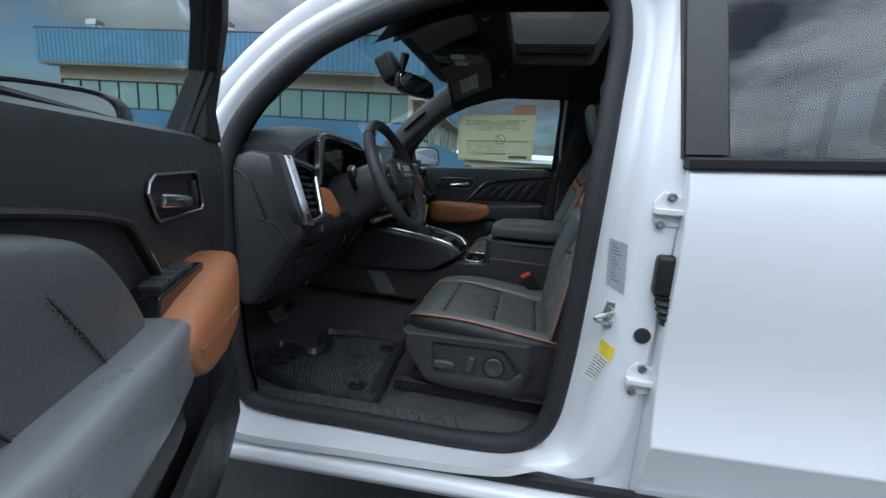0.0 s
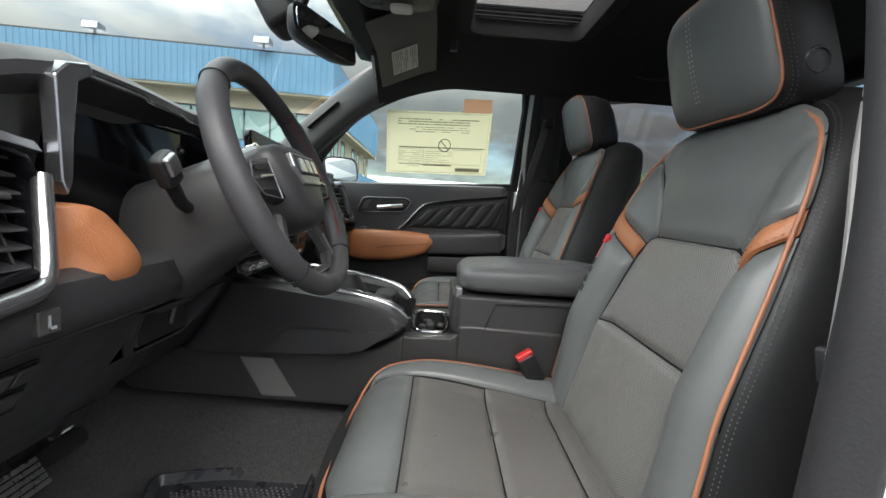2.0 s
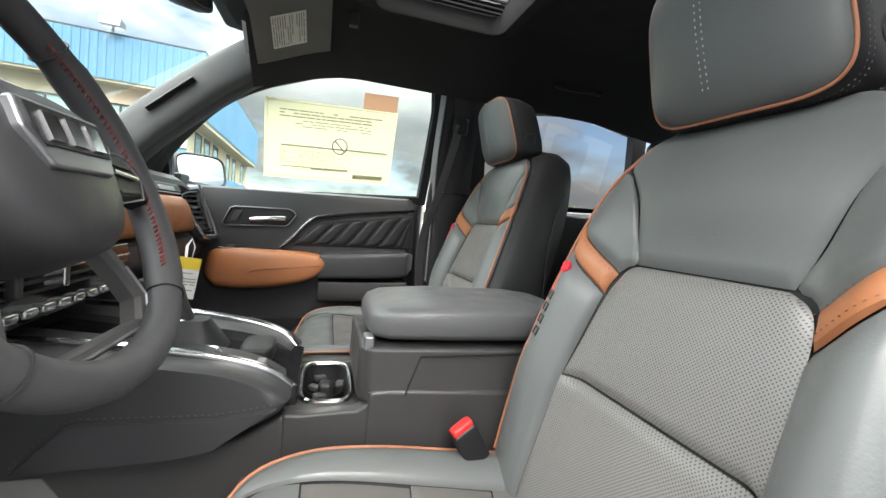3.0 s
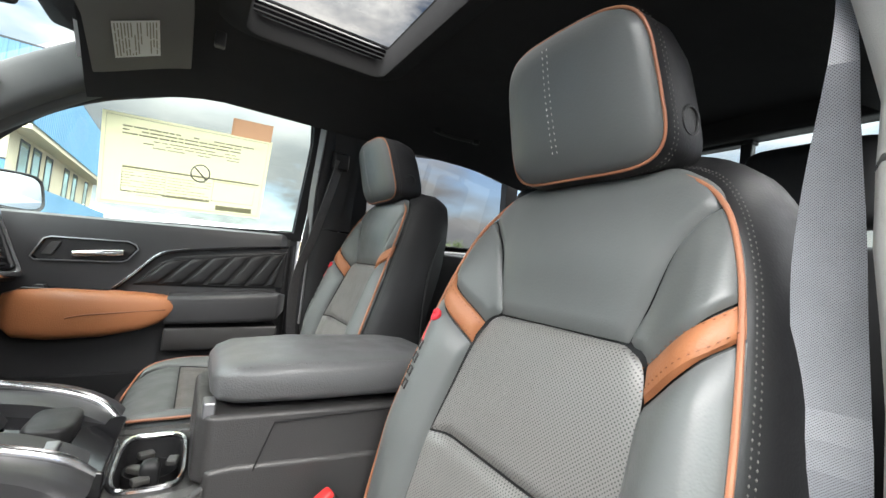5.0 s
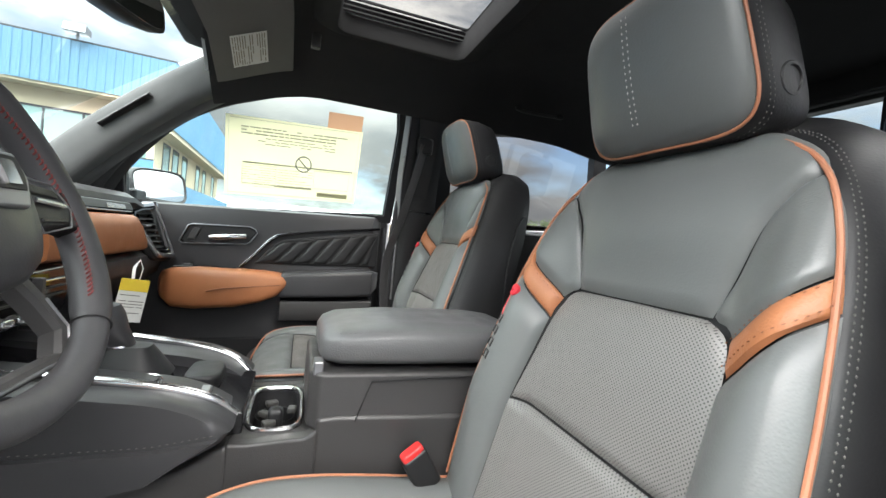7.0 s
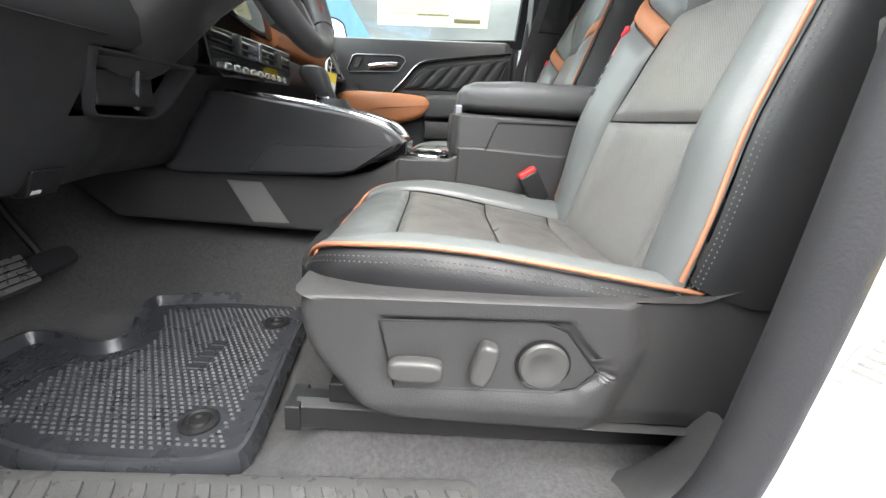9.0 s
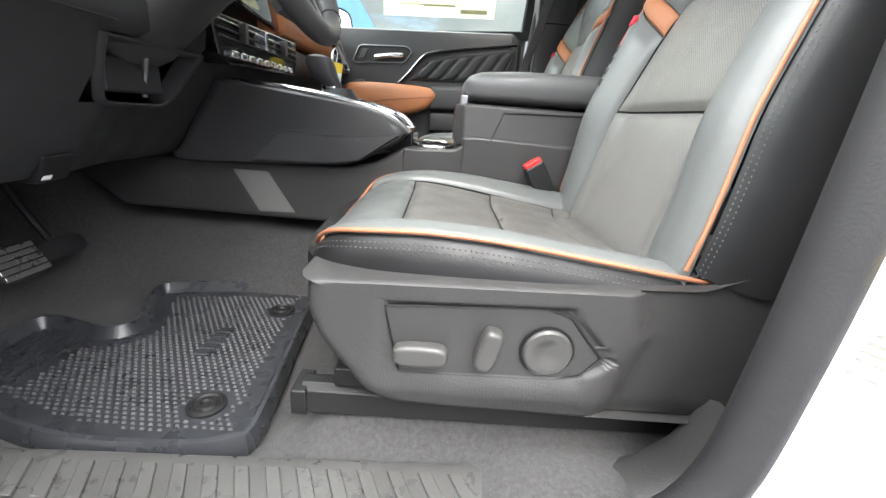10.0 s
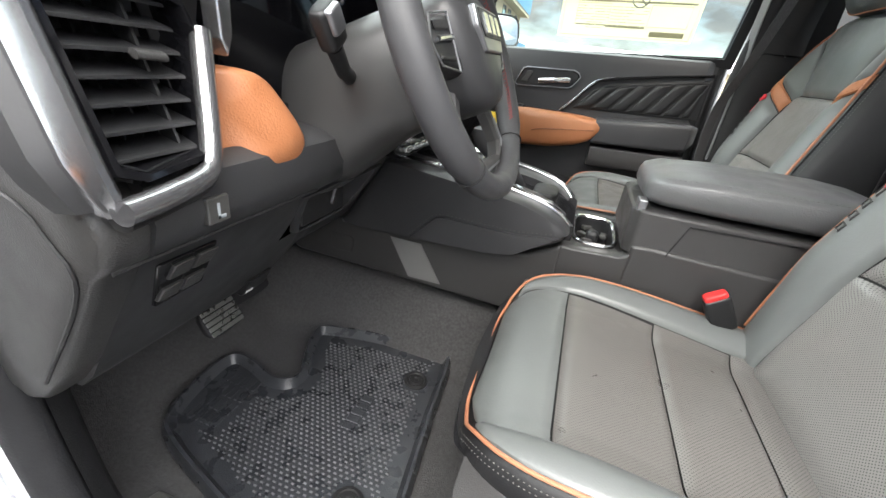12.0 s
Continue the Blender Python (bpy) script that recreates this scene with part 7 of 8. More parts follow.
SG = 1 if sum(a.x * b.y - a.y * b.x for a, b in zip(mo, mo[1:] + mo[:1])) > 0 else -1
part("mat_rim", xf(loft([mring(-0.004 * SG, 0.668), mring(-0.004 * SG, 0.680), mring(0.002 * SG, 0.698), mring(0.008 * SG, 0.699), mring(0.015 * SG, 0.684), mring(0.020 * SG, 0.6765)], caps=False), MI), MAT_RUBBER, mat_thing, "raised rubber rim", smooth=50)
inner_ring = mring(0.014 * SG, 0.6775)
part("mat_sheet", xf((inner_ring, [list(range(120)) if SG > 0 else list(range(120))[::-1]]), MI), MAT_RUBBER, mat_thing, "ribbed rubber sheet", smooth=0)


def inside(x, y, poly):
    c = False
    for (x0, y0), (x1, y1) in zip(poly, poly[1:] + poly[:1]):
        if (y0 > y) != (y1 > y) and x < (x1 - x0) * (y - y0) / (y1 - y0) + x0:
            c = not c
    return c


V, F = [], []
poly = [(p[0], p[1]) for p in mring(0.046 * SG, 0)]
row = 0
yv = -0.72
while yv < -0.19:
    xv = -1.24 + (0.0062 if row % 2 else 0)
    while xv < -0.61:
        clear = all(math.hypot(xv - gx, yv - gy) > 0.036 for gx, gy in ((-0.708, -0.612), (-0.712, -0.297))) and not (-0.805 < xv < -0.770 and -0.485 < yv < -0.385) and not (xv < -1.000 and yv > -0.600)
        if clear and inside(xv, yv, poly):
            o = len(V)
            V += [(xv - 0.0034, yv - 0.0022, 0.677), (xv + 0.0034, yv - 0.0022, 0.677), (xv + 0.0034, yv + 0.0022, 0.677), (xv - 0.0034, yv + 0.0022, 0.677), (xv - 0.0020, yv - 0.0005, 0.6805), (xv + 0.0020, yv - 0.0005, 0.6805), (xv + 0.0020, yv + 0.0005, 0.6805), (xv - 0.0020, yv + 0.0005, 0.6805)]
            F += [(o + q, o + (q + 1) % 4, o + 4 + (q + 1) % 4, o + 4 + q) for q in range(4)] + [(o + 4, o + 5, o + 6, o + 7)]
        xv += 0.0124
    yv += 0.0092
    row += 1
nub = part("nub_field", xf((V, F), MI), NUB_GLINT, mat_thing, "raised rubber nubs, paler for their glints", smooth=0)
nub["kind"] = "stuff"
for gx, gy in ((-0.708, -0.612), (-0.712, -0.297)):
    part("grommet", xf(xf(lathe([(0.028, 0.0), (0.028, 0.004), (0.022, 0.006), (0.020, 0.003), (0.016, 0.003), (0.014, 0.007), (0.008, 0.007), (0.006, 0.003), (0, 0.003)], 28), Matrix.Translation((gx, gy, 0.678))), MI), PLASTIC_BLACK, mat_thing, "round fixing grommet")
for k in range(5):
    part("raised_bar", xf(box(-0.802, -0.774, -0.482 + 0.020 * k, -0.468 + 0.020 * k, 0.677, 0.6805), MI), MAT_RUBBER, mat_thing, smooth=0, bevel=0.002)
for k in range(6):
    for y0 in (-0.585, -0.550, -0.515, -0.480):
        part("heel_bar", xf(box(-1.024 - 0.014 * k, -1.018 - 0.014 * k, y0, y0 + 0.026, 0.677, 0.6800), MI), MAT_RUBBER, mat_thing, smooth=0)

ped = thing("brake_pedal", (-1.124, -0.439, 0.70), "worn metal-faced brake pedal with rubber ribs", "pedal", "pedals")
part("pad", xf(rounded(-0.048, 0.048, -0.034, 0.034, -0.008, 0.008, 0.005, power=3.5), Matrix.Translation((0, -0.005, 0.115)) @ Matrix.Rotation(radians(58), 4, "Y") @ Matrix.Rotation(radians(90), 4, "Z")), RUBBER, ped, "rubber pad")
for k in range(5):
    part("rib", xf(box(-0.042, 0.042, -0.0045, 0.0045, 0.008, 0.0115), Matrix.Translation((0, -0.005, 0.115)) @ Matrix.Rotation(radians(58), 4, "Y") @ Matrix.Rotation(radians(90), 4, "Z") @ Matrix.Translation((0, -0.024 + 0.012 * k, 0))), STEEL, ped, "bright rib", smooth=0, bevel=0.001)
part("arm", tube([(-0.005, -0.005, 0.115), (-0.05, 0.0, 0.17), (-0.12, 0.02, 0.32)], 0.010, 8), PLASTIC_BLACK, ped, "pedal arm")
acc = thing("accelerator_pedal", (-1.175, -0.305, 0.705), "black hanging accelerator pedal", "pedal", "pedals")
part("pad", xf(rounded(-0.022, 0.022, -0.062, 0.062, -0.007, 0.007, 0.005, power=4), Matrix.Translation((0, 0, 0.09)) @ Matrix.Rotation(radians(60), 4, "Y") @ Matrix.Rotation(radians(90), 4, "Z") @ Matrix.Rotation(radians(90), 4, "Z")), RUBBER, acc, "ribbed rubber pad")
part("arm", tube([(-0.01, 0, 0.10), (-0.06, 0.0, 0.18), (-0.12, 0.0, 0.30)], 0.009, 8), PLASTIC_BLACK, acc, "pedal arm")

for sgn in (-1, 1):
    Y = (lambda v: v) if sgn < 0 else (lambda v: 2 * CY - v)
    sl = thing("sill_plate", (-0.6, Y(-0.75), 0.70), "scuffed black sill plate with slanted raised ribs", "sill plate", "sill plates")
    RK = lambda x: 0.03 * (x + 0.40)
    SI = Matrix.Translation((0.6, -Y(-0.75), -0.70))
    part("plate", xf(loft([[(x, Y(y), z + RK(x)) for y, z in ((-0.812, 0.690), (-0.795, 0.704), (-0.735, 0.707), (-0.716, 0.701), (-0.706, 0.668), (-0.812, 0.665))] for x in (-1.0, -0.9, -0.5, -0.28)]), SI), SILL, sl, "grained sill plate", smooth=30, bevel=0.004)
    for k in range(16):
        x = -0.90 + 0.037 * k
        part("rib", xf(loft([[(x + dx, Y(y), z + RK(x)) for dx, y in ((0.0, -0.738), (0.018, -0.738), (0.042, -0.790), (0.024, -0.790))] for z in (0.703, 0.7105)]), SI), SILL, sl, smooth=0, bevel=0.002)
    part("rear_section", xf(loft([[(x, Y(y), z + dz + RK(x)) for y, z in ((-0.800, 0.690), (-0.785, 0.704), (-0.725, 0.708), (-0.705, 0.697), (-0.70, 0.66), (-0.80, 0.66))] for x, dz in ((-0.276, 0), (-0.20, 0.0), (-0.14, 0.006), (-0.10, 0.022), (-0.065, 0.052), (-0.03, 0.11))]), SI), PLASTIC, sl, "plain rear sill trim", smooth=40)

# ---- pillar trims, belts ----
def pillar_trim(sgn):
    Y = (lambda v: v) if sgn < 0 else (lambda v: 2 * CY - v)
    e = thing("pillar_trim", (0.05, Y(-0.72), 0.7), "grey centre pillar trim", "pillar trim", "centre pillar trims")
    PI = Matrix.Translation((-0.05, -Y(-0.72), -0.7))
    def rows(z0, z1, n):
        rr = []
        for z in np.linspace(z0, z1, n):
            w = 0.14 + 0.06 * sstep(1.1, 0.72, z)
            yy = side_y(z) + 0.056 - 0.035 * sstep(1.42, 1.65, z)
            x0 = -0.028 - 0.03 * sstep(1.0, 0.75, z)
            rr.append([(x, Y(y), z) for x, y in ((x0, yy - 0.010), (x0 + 0.005, yy - 0.002), (x0 + 0.03, yy + 0.006), (x0 + w - 0.03, yy + 0.006), (x0 + w, yy - 0.004), (x0 + w, max(yy - 0.05, side_y(z) + 0.008)), (x0 + 0.02, max(yy - 0.05, side_y(z) + 0.008)))])
        return rr
    # passenger trim takes black instead of grey: its backlit shade as colour
    part("upper_trim", xf(loft(rows(1.505, 1.93, 12)), PI), PILLAR_CLOTH if sgn < 0 else PLASTIC_BLACK, e, "light grey cloth-grained upper trim" if sgn < 0 else "upper trim darkened for backlight", smooth=50)
    part("lower_trim", xf(loft(rows(0.72, 1.50, 16)), PI), PILLAR_CLOTH if sgn < 0 else PLASTIC_BLACK, e, "grey lower trim" if sgn < 0 else "lower trim darkened for backlight", smooth=50)
    if sgn > 0:
        # front edge painted paler for the daylight from the windscreen
        edge = [[(-0.046 - 0.012 * sstep(1.42, 1.65, z) + dx, Y(side_y(z) + dy), z) for dx, dy in ((0, 0.030), (0.014, 0.052), (0.018, 0.048), (0.006, 0.026))] for z in np.linspace(1.15, 1.86, 14)]
        part("edge_strip", xf(loft(edge), PI), SHEEN_GREY, e, "front edge of the trim, paler as if lit", smooth=50)
    return e


pillar_trim(-1)
pillar_trim(1)


def belt(name, pts, wdir, label, mat, top=1.0):
    e = thing(name, pts[0], label, "seat belt", "front seat belts")
    P = spline([Vector(p) - Vector(pts[0]) for p in pts], 40)
    w = Vector(wdir)
    nrm = w.normalized().cross(Vector((0, 0, 1))).normalized() * 0.0007
    part("webbing", loft([[tuple(p - w * k + nrm), tuple(p + w * k + nrm), tuple(p + w * k - nrm), tuple(p - w * k - nrm)] for p, k in zip(P, [top + (1 - top) * sstep(3, 14, i) for i in range(40)])]), mat, e, "woven webbing", smooth=0)
    return e


b1 = belt("driver_seat_belt", [(0.06, -0.700, 1.72), (0.02, -0.714, 1.610), (0.036, -0.708, 1.554), (0.051, -0.703, 1.50), (0.061, -0.701, 1.424), (0.058, -0.707, 1.337), (0.044, -0.714, 1.27), (0.045, -0.716, 1.10), (0.06, -0.72, 0.85)], (0.007, -0.022, 0), "grey seat belt hanging by the pillar", WEBBING, 0.25)
part("tongue", xf(rounded(-0.026, 0.026, -0.010, 0.010, -0.022, 0.022, 0.007, power=4), Matrix.Translation(Vector((0.036, -0.706, 1.235)) - Vector((0.06, -0.700, 1.72))) @ Matrix.Rotation(radians(-52), 4, "Z")), PLASTIC_BLACK, b1, "black belt tongue")
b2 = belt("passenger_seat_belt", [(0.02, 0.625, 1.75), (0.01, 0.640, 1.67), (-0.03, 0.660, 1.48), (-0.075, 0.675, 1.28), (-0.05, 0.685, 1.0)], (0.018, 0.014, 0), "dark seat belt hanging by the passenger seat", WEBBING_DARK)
part("anchor", xf(rounded(-0.03, 0.03, -0.012, 0.012, -0.03, 0.03, 0.008), Matrix.Translation((0.005, 0.012, 0.0))), PLASTIC_BLACK, b2, "black belt anchor")

# ---- roof fittings ----
def visor(sgn):
    Y = (lambda v: v) if sgn > 0 else (lambda v: 2 * CY - v)
    e = thing("sun_visor", (-0.56, Y(0.36), 1.87), "charcoal cloth sun visor with a white label", "sun visor", "sun visors")
    VI = Matrix.Translation((0.56, -Y(0.36), -1.87))
    zz = lambda x, y: roof_z(x, y) - 0.066 - 0.02 * sstep(-0.45, -0.72, x)
    body = []
    for x in np.linspace(-0.653, -0.453, 9):
        k = 1 - abs((x + 0.553) / 0.10) ** 6 * 0.25
        y0, y1 = 0.115, 0.505
        body.append([(x, Y(0.335 + (a - 0.335) * (0.985 + 0.015 * k)), zz(x, a) + dz * k) for a, dz in ((y0, -0.003), (y0 + 0.01, -0.013), (0.335, -0.015), (y1 - 0.01, -0.013), (y1, -0.003), (y1 - 0.01, 0.006), (0.335, 0.008), (y0 + 0.01, 0.006))])
    part("visor_pad", xf(loft(body), VI), VISOR, e, "charcoal cloth pad", smooth=50)
    lab = [(x, Y(y), zz(x, 0.335) + (zz(x, 0.495) - zz(x, 0.335)) * (y - 0.335) / 0.16 - 0.0185) for x, y in ((-0.605, 0.345), (-0.518, 0.345), (-0.518, 0.448), (-0.605, 0.448))]
    q = part("warning_label", xf((lab, [(0, 1, 2, 3)]), VI), LABEL, e, "white warning label", smooth=0)
    pl = lambda u, v: (-0.601 + v, Y(0.350 + u), zz(-0.601 + v, 0.335) + (zz(-0.601 + v, 0.495) - zz(-0.601 + v, 0.335)) * (0.015 + u) / 0.16 - 0.0195)
    part("label_print", xf(bars(0.0, 0.092, 14, 0.0025, 0.0033, 3, pl), VI), STICKER_INK, q, "printed bars", smooth=0)
    part("pivot", xf(tube([(-0.655, Y(0.57), 1.875), (-0.64, Y(0.60), 1.885), (-0.60, Y(0.61), 1.89)], 0.010, 8), VI), PLASTIC_BLACK, e, "black pivot arm")
    part("clip", xf(box(-0.405, -0.380, Y(0.37) - 0.011, Y(0.37) + 0.011, 1.905, 1.945), VI), PLASTIC, e, "visor clip", smooth=0, bevel=0.004)


visor(1)
visor(-1)
oc = thing("overhead_console", (-0.56, CY, 1.92), "black overhead console with map lamps", "overhead console")
part("housing", xf(rounded(-0.10, 0.12, -0.085, 0.085, -0.035, 0.03, 0.02, power=4), Matrix.Translation((0.0, 0.0, 0.0))), PLASTIC_BLACK, oc, "black housing")
for y in (-0.045, 0.045):
    part("map_lamp", xf(rounded(-0.03, 0.03, -0.022, 0.022, -0.045, -0.030, 0.004), Matrix.Translation((0.02, y, 0.0))), LABEL, oc, "clear map lamp lens")
part("switch_row", join(*[box(-0.06, -0.03, -0.06 + 0.03 * k, -0.037 + 0.03 * k, -0.040, -0.030) for k in range(4)]), PLASTIC, oc, "switch row", smooth=0, bevel=0.002)
rm = thing("rear_view_mirror", (-0.72, CY - 0.02, 1.77), "black rear-view mirror hanging from the windscreen", "mirror")
RM = Matrix.Rotation(radians(-20), 4, "Z") @ Matrix.Rotation(radians(-8), 4, "Y")
part("housing", xf(loft([[(dx, hy * math.copysign(abs(math.cos(q)) ** 0.45, math.cos(q)), hz * math.copysign(abs(math.sin(q)) ** 0.5, math.sin(q))) for q in (2 * math.pi * i / 36 for i in range(36))] for dx, hy, hz in ((-0.045, 0.05, 0.02), (-0.035, 0.10, 0.034), (-0.01, 0.126, 0.040), (0.008, 0.130, 0.041), (0.010, 0.127, 0.039))]), RM), PLASTIC_BLACK, rm, "black housing", smooth=50)
part("glass", xf(loft([[(dx, hy * math.copysign(abs(math.cos(q)) ** 0.45, math.cos(q)), hz * math.copysign(abs(math.sin(q)) ** 0.5, math.sin(q))) for q in (2 * math.pi * i / 36 for i in range(36))] for dx, hy, hz in ((0.009, 0.122, 0.035), (0.0115, 0.121, 0.034))]), RM), MIRROR, rm, "mirror glass", smooth=0)
part("mount", tube([(-0.03, 0, 0.01), (-0.07, 0.01, 0.06), (-0.06, 0.02, 0.13)], [0.014, 0.012, 0.02], 10), PLASTIC_BLACK, rm, "mount stem")
part("sensor_cover", xf(rounded(-0.05, 0.04, -0.06, 0.06, 0, 0.12, 0.02), Matrix.Translation((-0.09, 0.02, 0.02)) @ Matrix.Rotation(radians(-30), 4, "Y")), PLASTIC_BLACK, rm, "sensor cover")

gh = thing("grab_handle", (0.42, 0.50, 1.905), "black folded grab handle on the headliner", "grab handle")
part("bar", tube(spline([(-0.10, 0.0, 0.022), (-0.085, -0.002, 0.006), (0.0, -0.004, 0.004), (0.085, -0.002, 0.012), (0.10, 0.0, 0.028)], 30), 0.007, 8, flat=0.7), PLASTIC, gh, "slim handle bar")
for dx in (-0.088, 0.088):
    part("mount", rounded(dx - 0.014, dx + 0.014, -0.010, 0.010, 0.004, 0.034, 0.004, power=4), PLASTIC_BLACK, gh, "handle mount")

# ---- window sticker ----
stk = thing("window_sticker", (-0.43, 0.65, 1.64), "cream price sheet with brown card taped inside the window", "sticker")


def on_glass(x, z, o=0.0):
    return (x + 0.43, (0.80 - 0.36 * (z - 1.44) - 0.016 - o) - 0.65, z - 1.64 + RAKE(x))


def sheet(x0, x1, z0, z1, o=0.0):
    return [on_glass(x0, z0, o), on_glass(x1, z0, o), on_glass(x1, z1, o), on_glass(x0, z1, o)], [(0, 1, 2, 3)]


SX0, SX1, SZ0, SZ1 = -0.655, -0.205, 1.508, 1.765
part("paper", sheet(SX0, SX1, SZ0, SZ1), STICKER, stk, "cream printed sheet", smooth=0)
part("card", sheet(SX1 - 0.125, SX1 - 0.005, SZ1 - 0.002, SZ1 + 0.050, 0.001), STICKER_BROWN, stk, "brown card", smooth=0)
part("print", join(bars(0.02, 0.40, 3, 0.004, 0.006, 7, lambda u, v: on_glass(SX0 + 0.03 + u * 0.92, SZ1 - 0.03 - v, 0.0015), 0.8), bars(0.07, 0.33, 3, 0.003, 0.006, 8, lambda u, v: on_glass(SX0 + 0.03 + u, SZ1 - 0.062 - v, 0.0015), 0.8),
                   sheet(SX0 + 0.055, SX0 + 0.43, 1.617, 1.622, 0.0015), sheet(SX0 + 0.31, SX0 + 0.42, 1.521, 1.537, 0.0015), sheet(SX0 + 0.16, SX0 + 0.29, 1.543, 1.549, 0.0015)), STICKER_INK, stk, "grey printed bars", smooth=0)
part("print", bars(0.0, 0.11, 9, 0.002, 0.006, 9, lambda u, v: on_glass(SX0 + 0.055 + u, 1.605 - v, 0.0015), 0.85), STICKER_INK, stk, "fine printed bars", smooth=0)
part("print", bars(0.0, 0.12, 7, 0.002, 0.007, 10, lambda u, v: on_glass(SX0 + 0.17 + u, 1.605 - v, 0.0015), 0.85), STICKER_INK, stk, "fine printed bars", smooth=0)
part("symbol", join(tube([on_glass(-0.40 + 0.026 * math.cos(a), 1.63 + 0.026 * math.sin(a), 0.003) for a in np.linspace(0, 2 * math.pi, 29)[:-1]], 0.0020, 6, closed=True), tube([on_glass(-0.418, 1.648, 0.003), on_glass(-0.382, 1.612, 0.003)], 0.0020, 6)), INK_GREY, stk, "dark no-entry symbol")
part("frame_line", join(*[tube([on_glass(x, z, 0.002) for x, z in r], 0.0008, 5, closed=True) for r in (((-0.60, 1.55), (-0.49, 1.55), (-0.49, 1.612), (-0.60, 1.612)), ((-0.36, 1.55), (-0.235, 1.55), (-0.235, 1.612), (-0.36, 1.612)), ((-0.645, 1.515), (-0.215, 1.515), (-0.215, 1.757), (-0.645, 1.757)))]), STICKER_INK, stk, "printed frame lines")
tg = thing("paper_tag", Matrix.Translation((-0.725, 0.205, 1.205)) @ Matrix.Rotation(radians(-65), 4, "Z") @ Matrix.Rotation(radians(-8), 4, "X"), "yellow and white paper tag hanging below the dash", "tag")
part("card", box(-0.001, 0.001, -0.026, 0.026, -0.050, 0.018), LABEL, tg, "white card", smooth=0)
part("header", box(-0.0015, 0.0015, -0.026, 0.026, 0.0185, 0.045), LABEL_YELLOW, tg, "yellow header", smooth=0)
part("print", bars(0.0, 0.044, 7, 0.002, 0.0045, 5, lambda u, v: (0.0022, -0.022 + u, 0.010 - v)), INK_GREY, tg, "printed bars", smooth=0)
part("loop", tube([(0, -0.006, 0.045), (-0.004, -0.008, 0.070), (-0.010, 0.0, 0.088), (-0.004, 0.008, 0.070), (0, 0.006, 0.045)], 0.004, 6, flat=0.3), LABEL, tg, "white paper loop")

# ---- rear bench ----
rb = thing("bench_seat", (0.8, CY, 0.95), "black rear bench seat with headrests", "car seat")
RI = Matrix.Translation((-0.8, -CY, -0.95))
part("cushion", xf(rounded(0.38, 0.92, -0.70, 0.66, 0.80, 1.02, 0.05, power=8), RI), LEATHER_BLACK, rb, "black leather bench cushion")
part("backrest", xf(rounded(0.78, 0.95, -0.70, 0.66, 0.98, 1.55, 0.05, power=8), RI), LEATHER_BLACK, rb, "black leather bench back")
for y in (-0.455, 0.40):
    h = part("headrest", xf(xf(rounded(-0.05, 0.05, -0.13, 0.13, -0.11, 0.09, 0.035, power=4), Matrix.Translation((0.80, y, 1.69))), RI), LEATHER_BLACK, rb, "black leather headrest")
    part("post", xf(tube([(0.81, y + 0.04, 1.5), (0.81, y + 0.04, 1.62)], 0.006, 8), RI), CHROME, h)

# ---- pillar hardware at the driver door ----
def jamb_y(x, z, out=0.0):
    """Face of the painted pillar behind the door opening."""
    zs = [(p[1], p[0]) for p in OPENING[4:10]]
    off = x - lerp_table(zs, z)
    return side_y(z) + lerp_table([(0.006, -0.003), (0.045, -0.008), (0.065, -0.022), (0.080, -0.050), (0.10, -0.060), (0.16, -0.060)], off) - out


for z in (1.375, 0.985):
    hg = thing("hinge", (0.096, -0.8685, z), "white painted steel door hinge with bolts", "hinge", "rear door hinges")
    part("leaf", loft([[(x, y, zz) for x, zz in ((-0.032, -0.022), (-0.022, -0.036), (0.03, -0.036), (0.033, 0.026), (-0.014, 0.040), (-0.032, 0.016))] for y in (-0.006, 0.012)]), PAINT, hg, "painted hinge leaf", smooth=0, bevel=0.003)
    part("knuckle", box(-0.032, 0.035, -0.024, 0.002, -0.010, 0.004), PAINT, hg, "hinge knuckle", smooth=0, bevel=0.003)
    for dx, dz in ((0.0, 0.028), (-0.015, -0.03)):
        part("bolt", xf(lathe([(0.010, 0), (0.010, 0.007), (0.006, 0.008), (0.0, 0.006)], 12), Matrix.Translation((dx, -0.006, dz)) @ Matrix.Rotation(radians(90), 4, "X")), STEEL, hg, "zinc bolt")
sk = thing("striker", (0.018, jamb_y(0.018, 1.118), 1.118), "zinc steel door striker loop on the pillar", "striker")
part("plate", loft([[(x, y - x * 0.3, z) for x, z in ((-0.014, -0.03), (0.014, -0.03), (0.018, 0.0), (0.014, 0.035), (-0.010, 0.035), (-0.016, 0.0))] for y in (-0.006, 0.004)]), STEEL, sk, "zinc plate", smooth=0, bevel=0.002)
part("loop", tube(spline([(0.006, -0.004, 0.012), (-0.010, -0.026, 0.012), (-0.034, -0.036, 0.004), (-0.038, -0.034, -0.004), (-0.010, -0.024, -0.012), (0.006, -0.004, -0.012)], 24), 0.0045, 8), STEEL, sk, "zinc loop")


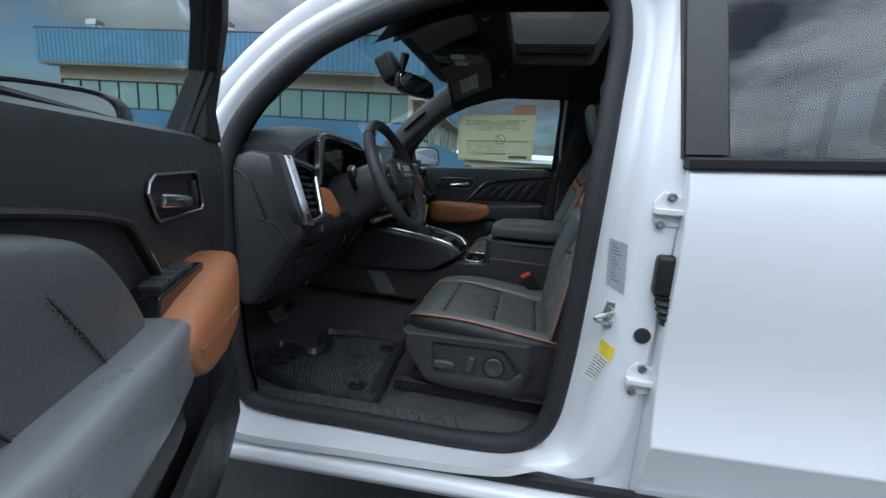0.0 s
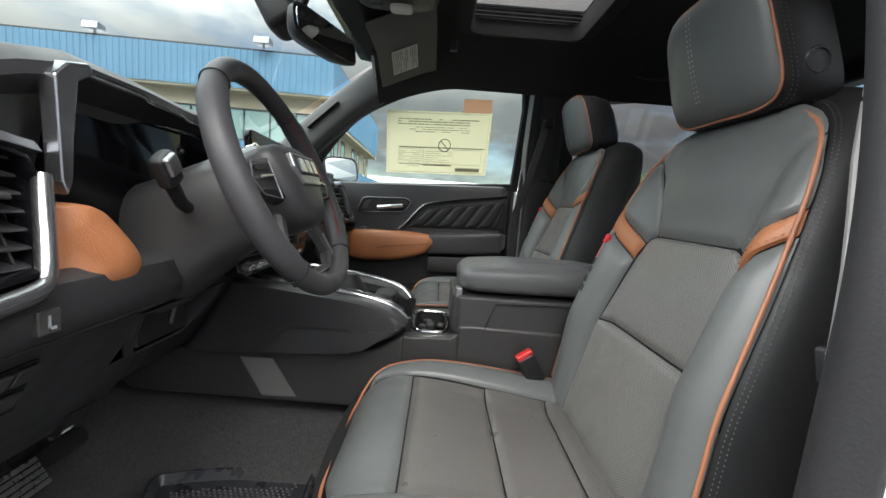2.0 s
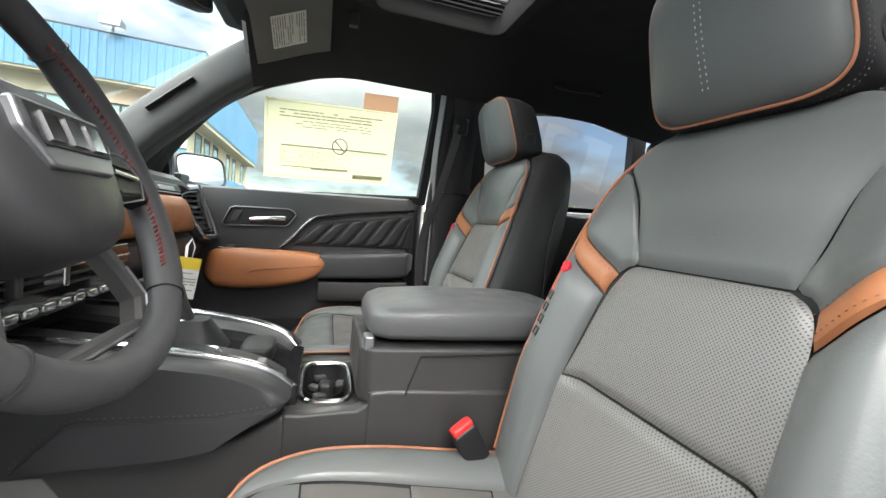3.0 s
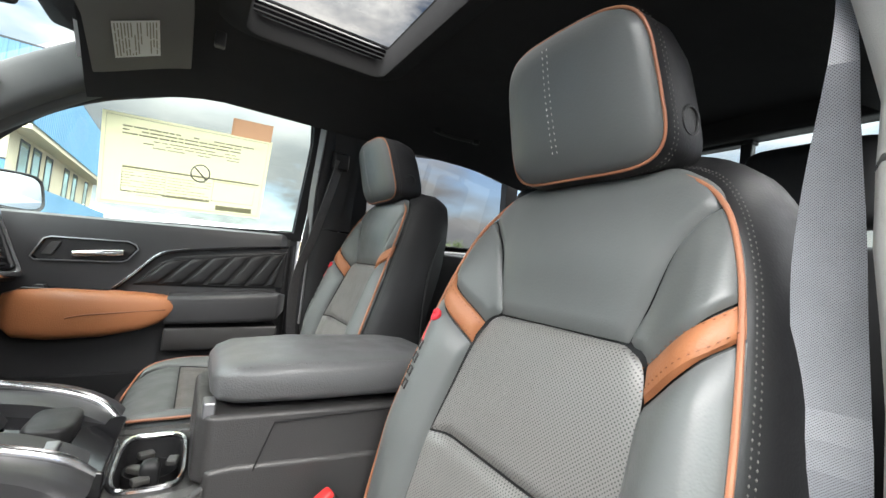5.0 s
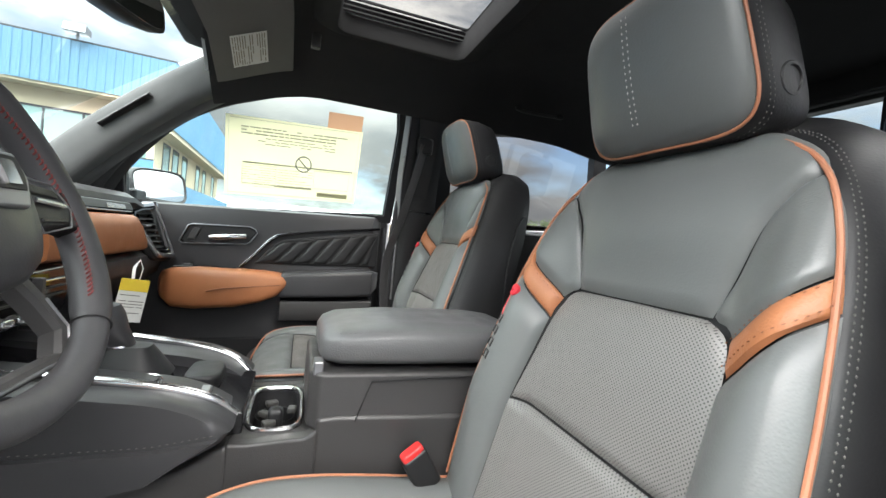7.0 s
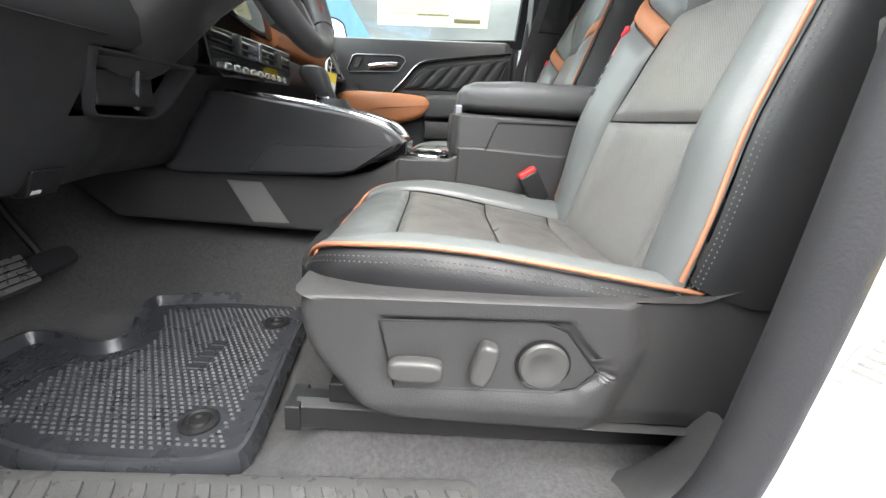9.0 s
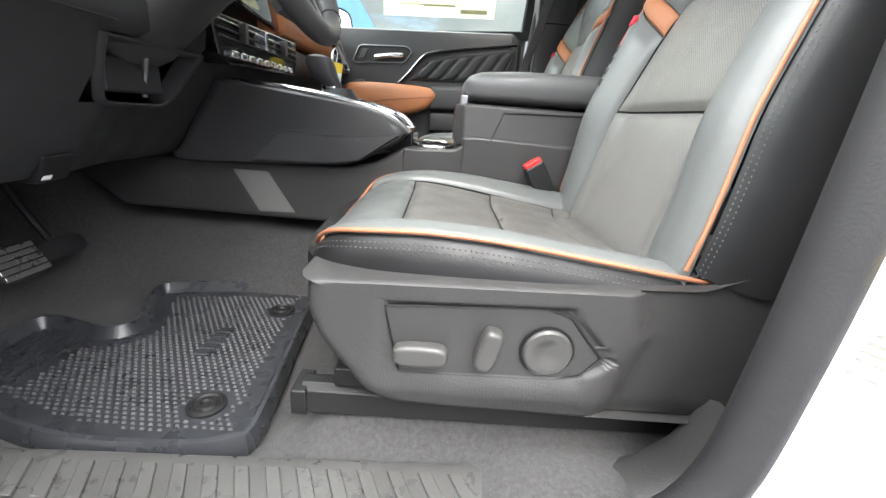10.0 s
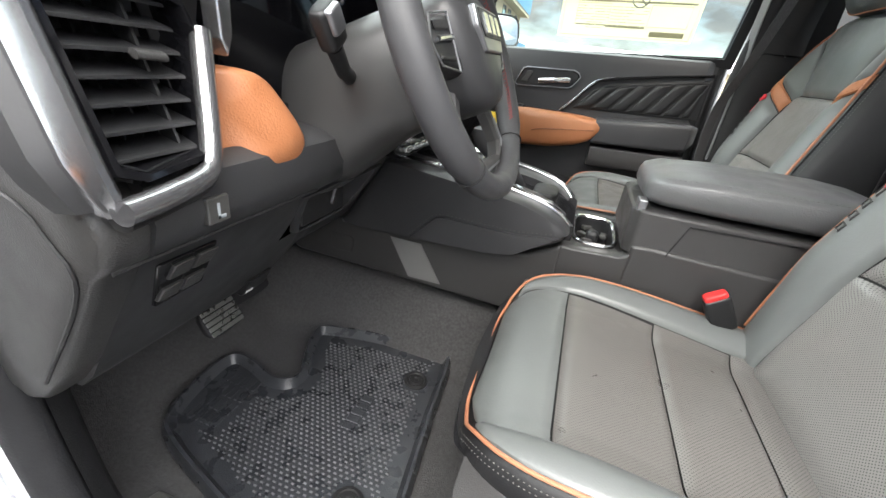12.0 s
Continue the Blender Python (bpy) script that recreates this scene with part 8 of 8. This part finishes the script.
def jamb_sheet(outline, o, lift):
    V = []
    n = 6
    (a, b, c, d_) = outline
    for i in range(n + 1):
        for j in range(n + 1):
            u, v = i / n, j / n
            x = (a[0] * (1 - u) + b[0] * u) * (1 - v) + (d_[0] * (1 - u) + c[0] * u) * v
            z = (a[1] * (1 - u) + b[1] * u) * (1 - v) + (d_[1] * (1 - u) + c[1] * u) * v
            V.append((x - o[0], jamb_y(x, z, lift) - o[1], z - o[2]))
    return V, [(i * (n + 1) + j, (i + 1) * (n + 1) + j, (i + 1) * (n + 1) + j + 1, i * (n + 1) + j + 1) for i in range(n) for j in range(n)]


LO = (0.02, -0.82, 1.245)
lb = thing("certification_label", LO, "silver grey printed label on the pillar", "label")
part("sheet", jamb_sheet(((-0.004, 1.298), (0.030, 1.290), (0.034, 1.176), (0.002, 1.190)), LO, 0.002), LABEL_GREY, lb, "grey foil sheet", smooth=0)
part("print", join(*[jamb_sheet(((0.002 + 0.0006 * k, 1.288 - 0.0075 * k), (0.012 + 0.004 * (k % 4), 1.286 - 0.0075 * k), (0.012 + 0.004 * (k % 4), 1.283 - 0.0075 * k), (0.002 + 0.0006 * k, 1.285 - 0.0075 * k)), LO, 0.003) for k in range(12)]), INK_GREY, lb, "printed bars", smooth=0)
LO2 = (0.02, -0.82, 1.0)
yl = thing("tyre_label", LO2, "white and yellow tyre information label on the pillar", "label")
part("sheet", jamb_sheet(((-0.024, 0.945), (0.008, 0.938), (0.034, 1.048), (0.008, 1.056)), LO2, 0.002), LABEL, yl, "white sheet", smooth=0)
part("header", jamb_sheet(((0.001, 1.022), (0.028, 1.016), (0.034, 1.048), (0.008, 1.056)), LO2, 0.003), LABEL_YELLOW, yl, "yellow header", smooth=0)
part("print", join(*[jamb_sheet(((-0.016 + 0.0022 * k, 0.955 + 0.008 * k), (0.006 + 0.0022 * k, 0.950 + 0.008 * k), (0.007 + 0.0022 * k, 0.953 + 0.008 * k), (-0.015 + 0.0022 * k, 0.958 + 0.008 * k)), LO2, 0.003) for k in range(8)]), INK_GREY, yl, "printed bars", smooth=0)
wh = thing("wiring_boot", (0.108, -0.880, 1.19), "black rubber wiring boot between pillar and rear door", "wiring boot")
part("connector", rounded(-0.022, 0.022, -0.02, 0.02, 0.0, 0.09, 0.01, power=3.5), PLASTIC_BLACK, wh, "black connector")
part("bellows", loft([[(0.004 + (r) * math.cos(q) + 0.02 * k / 8, -0.005 + r * math.sin(q), 0.0 - 0.008 * k) for q in (2 * math.pi * i / 16 for i in range(16))] for k, r in enumerate((0.022, 0.016, 0.023, 0.017, 0.024, 0.017, 0.023, 0.016, 0.02))]), RUBBER, wh, "ribbed rubber bellows")
pg = thing("drain_plug", (0.085, jamb_y(0.085, 1.09), 1.09), "round black rubber drain plug", "plug")
part("plug", xf(lathe([(0.018, 0), (0.018, 0.004), (0.012, 0.006), (0, 0.003)], 20), Matrix.Rotation(radians(90), 4, "X")), RUBBER, pg)
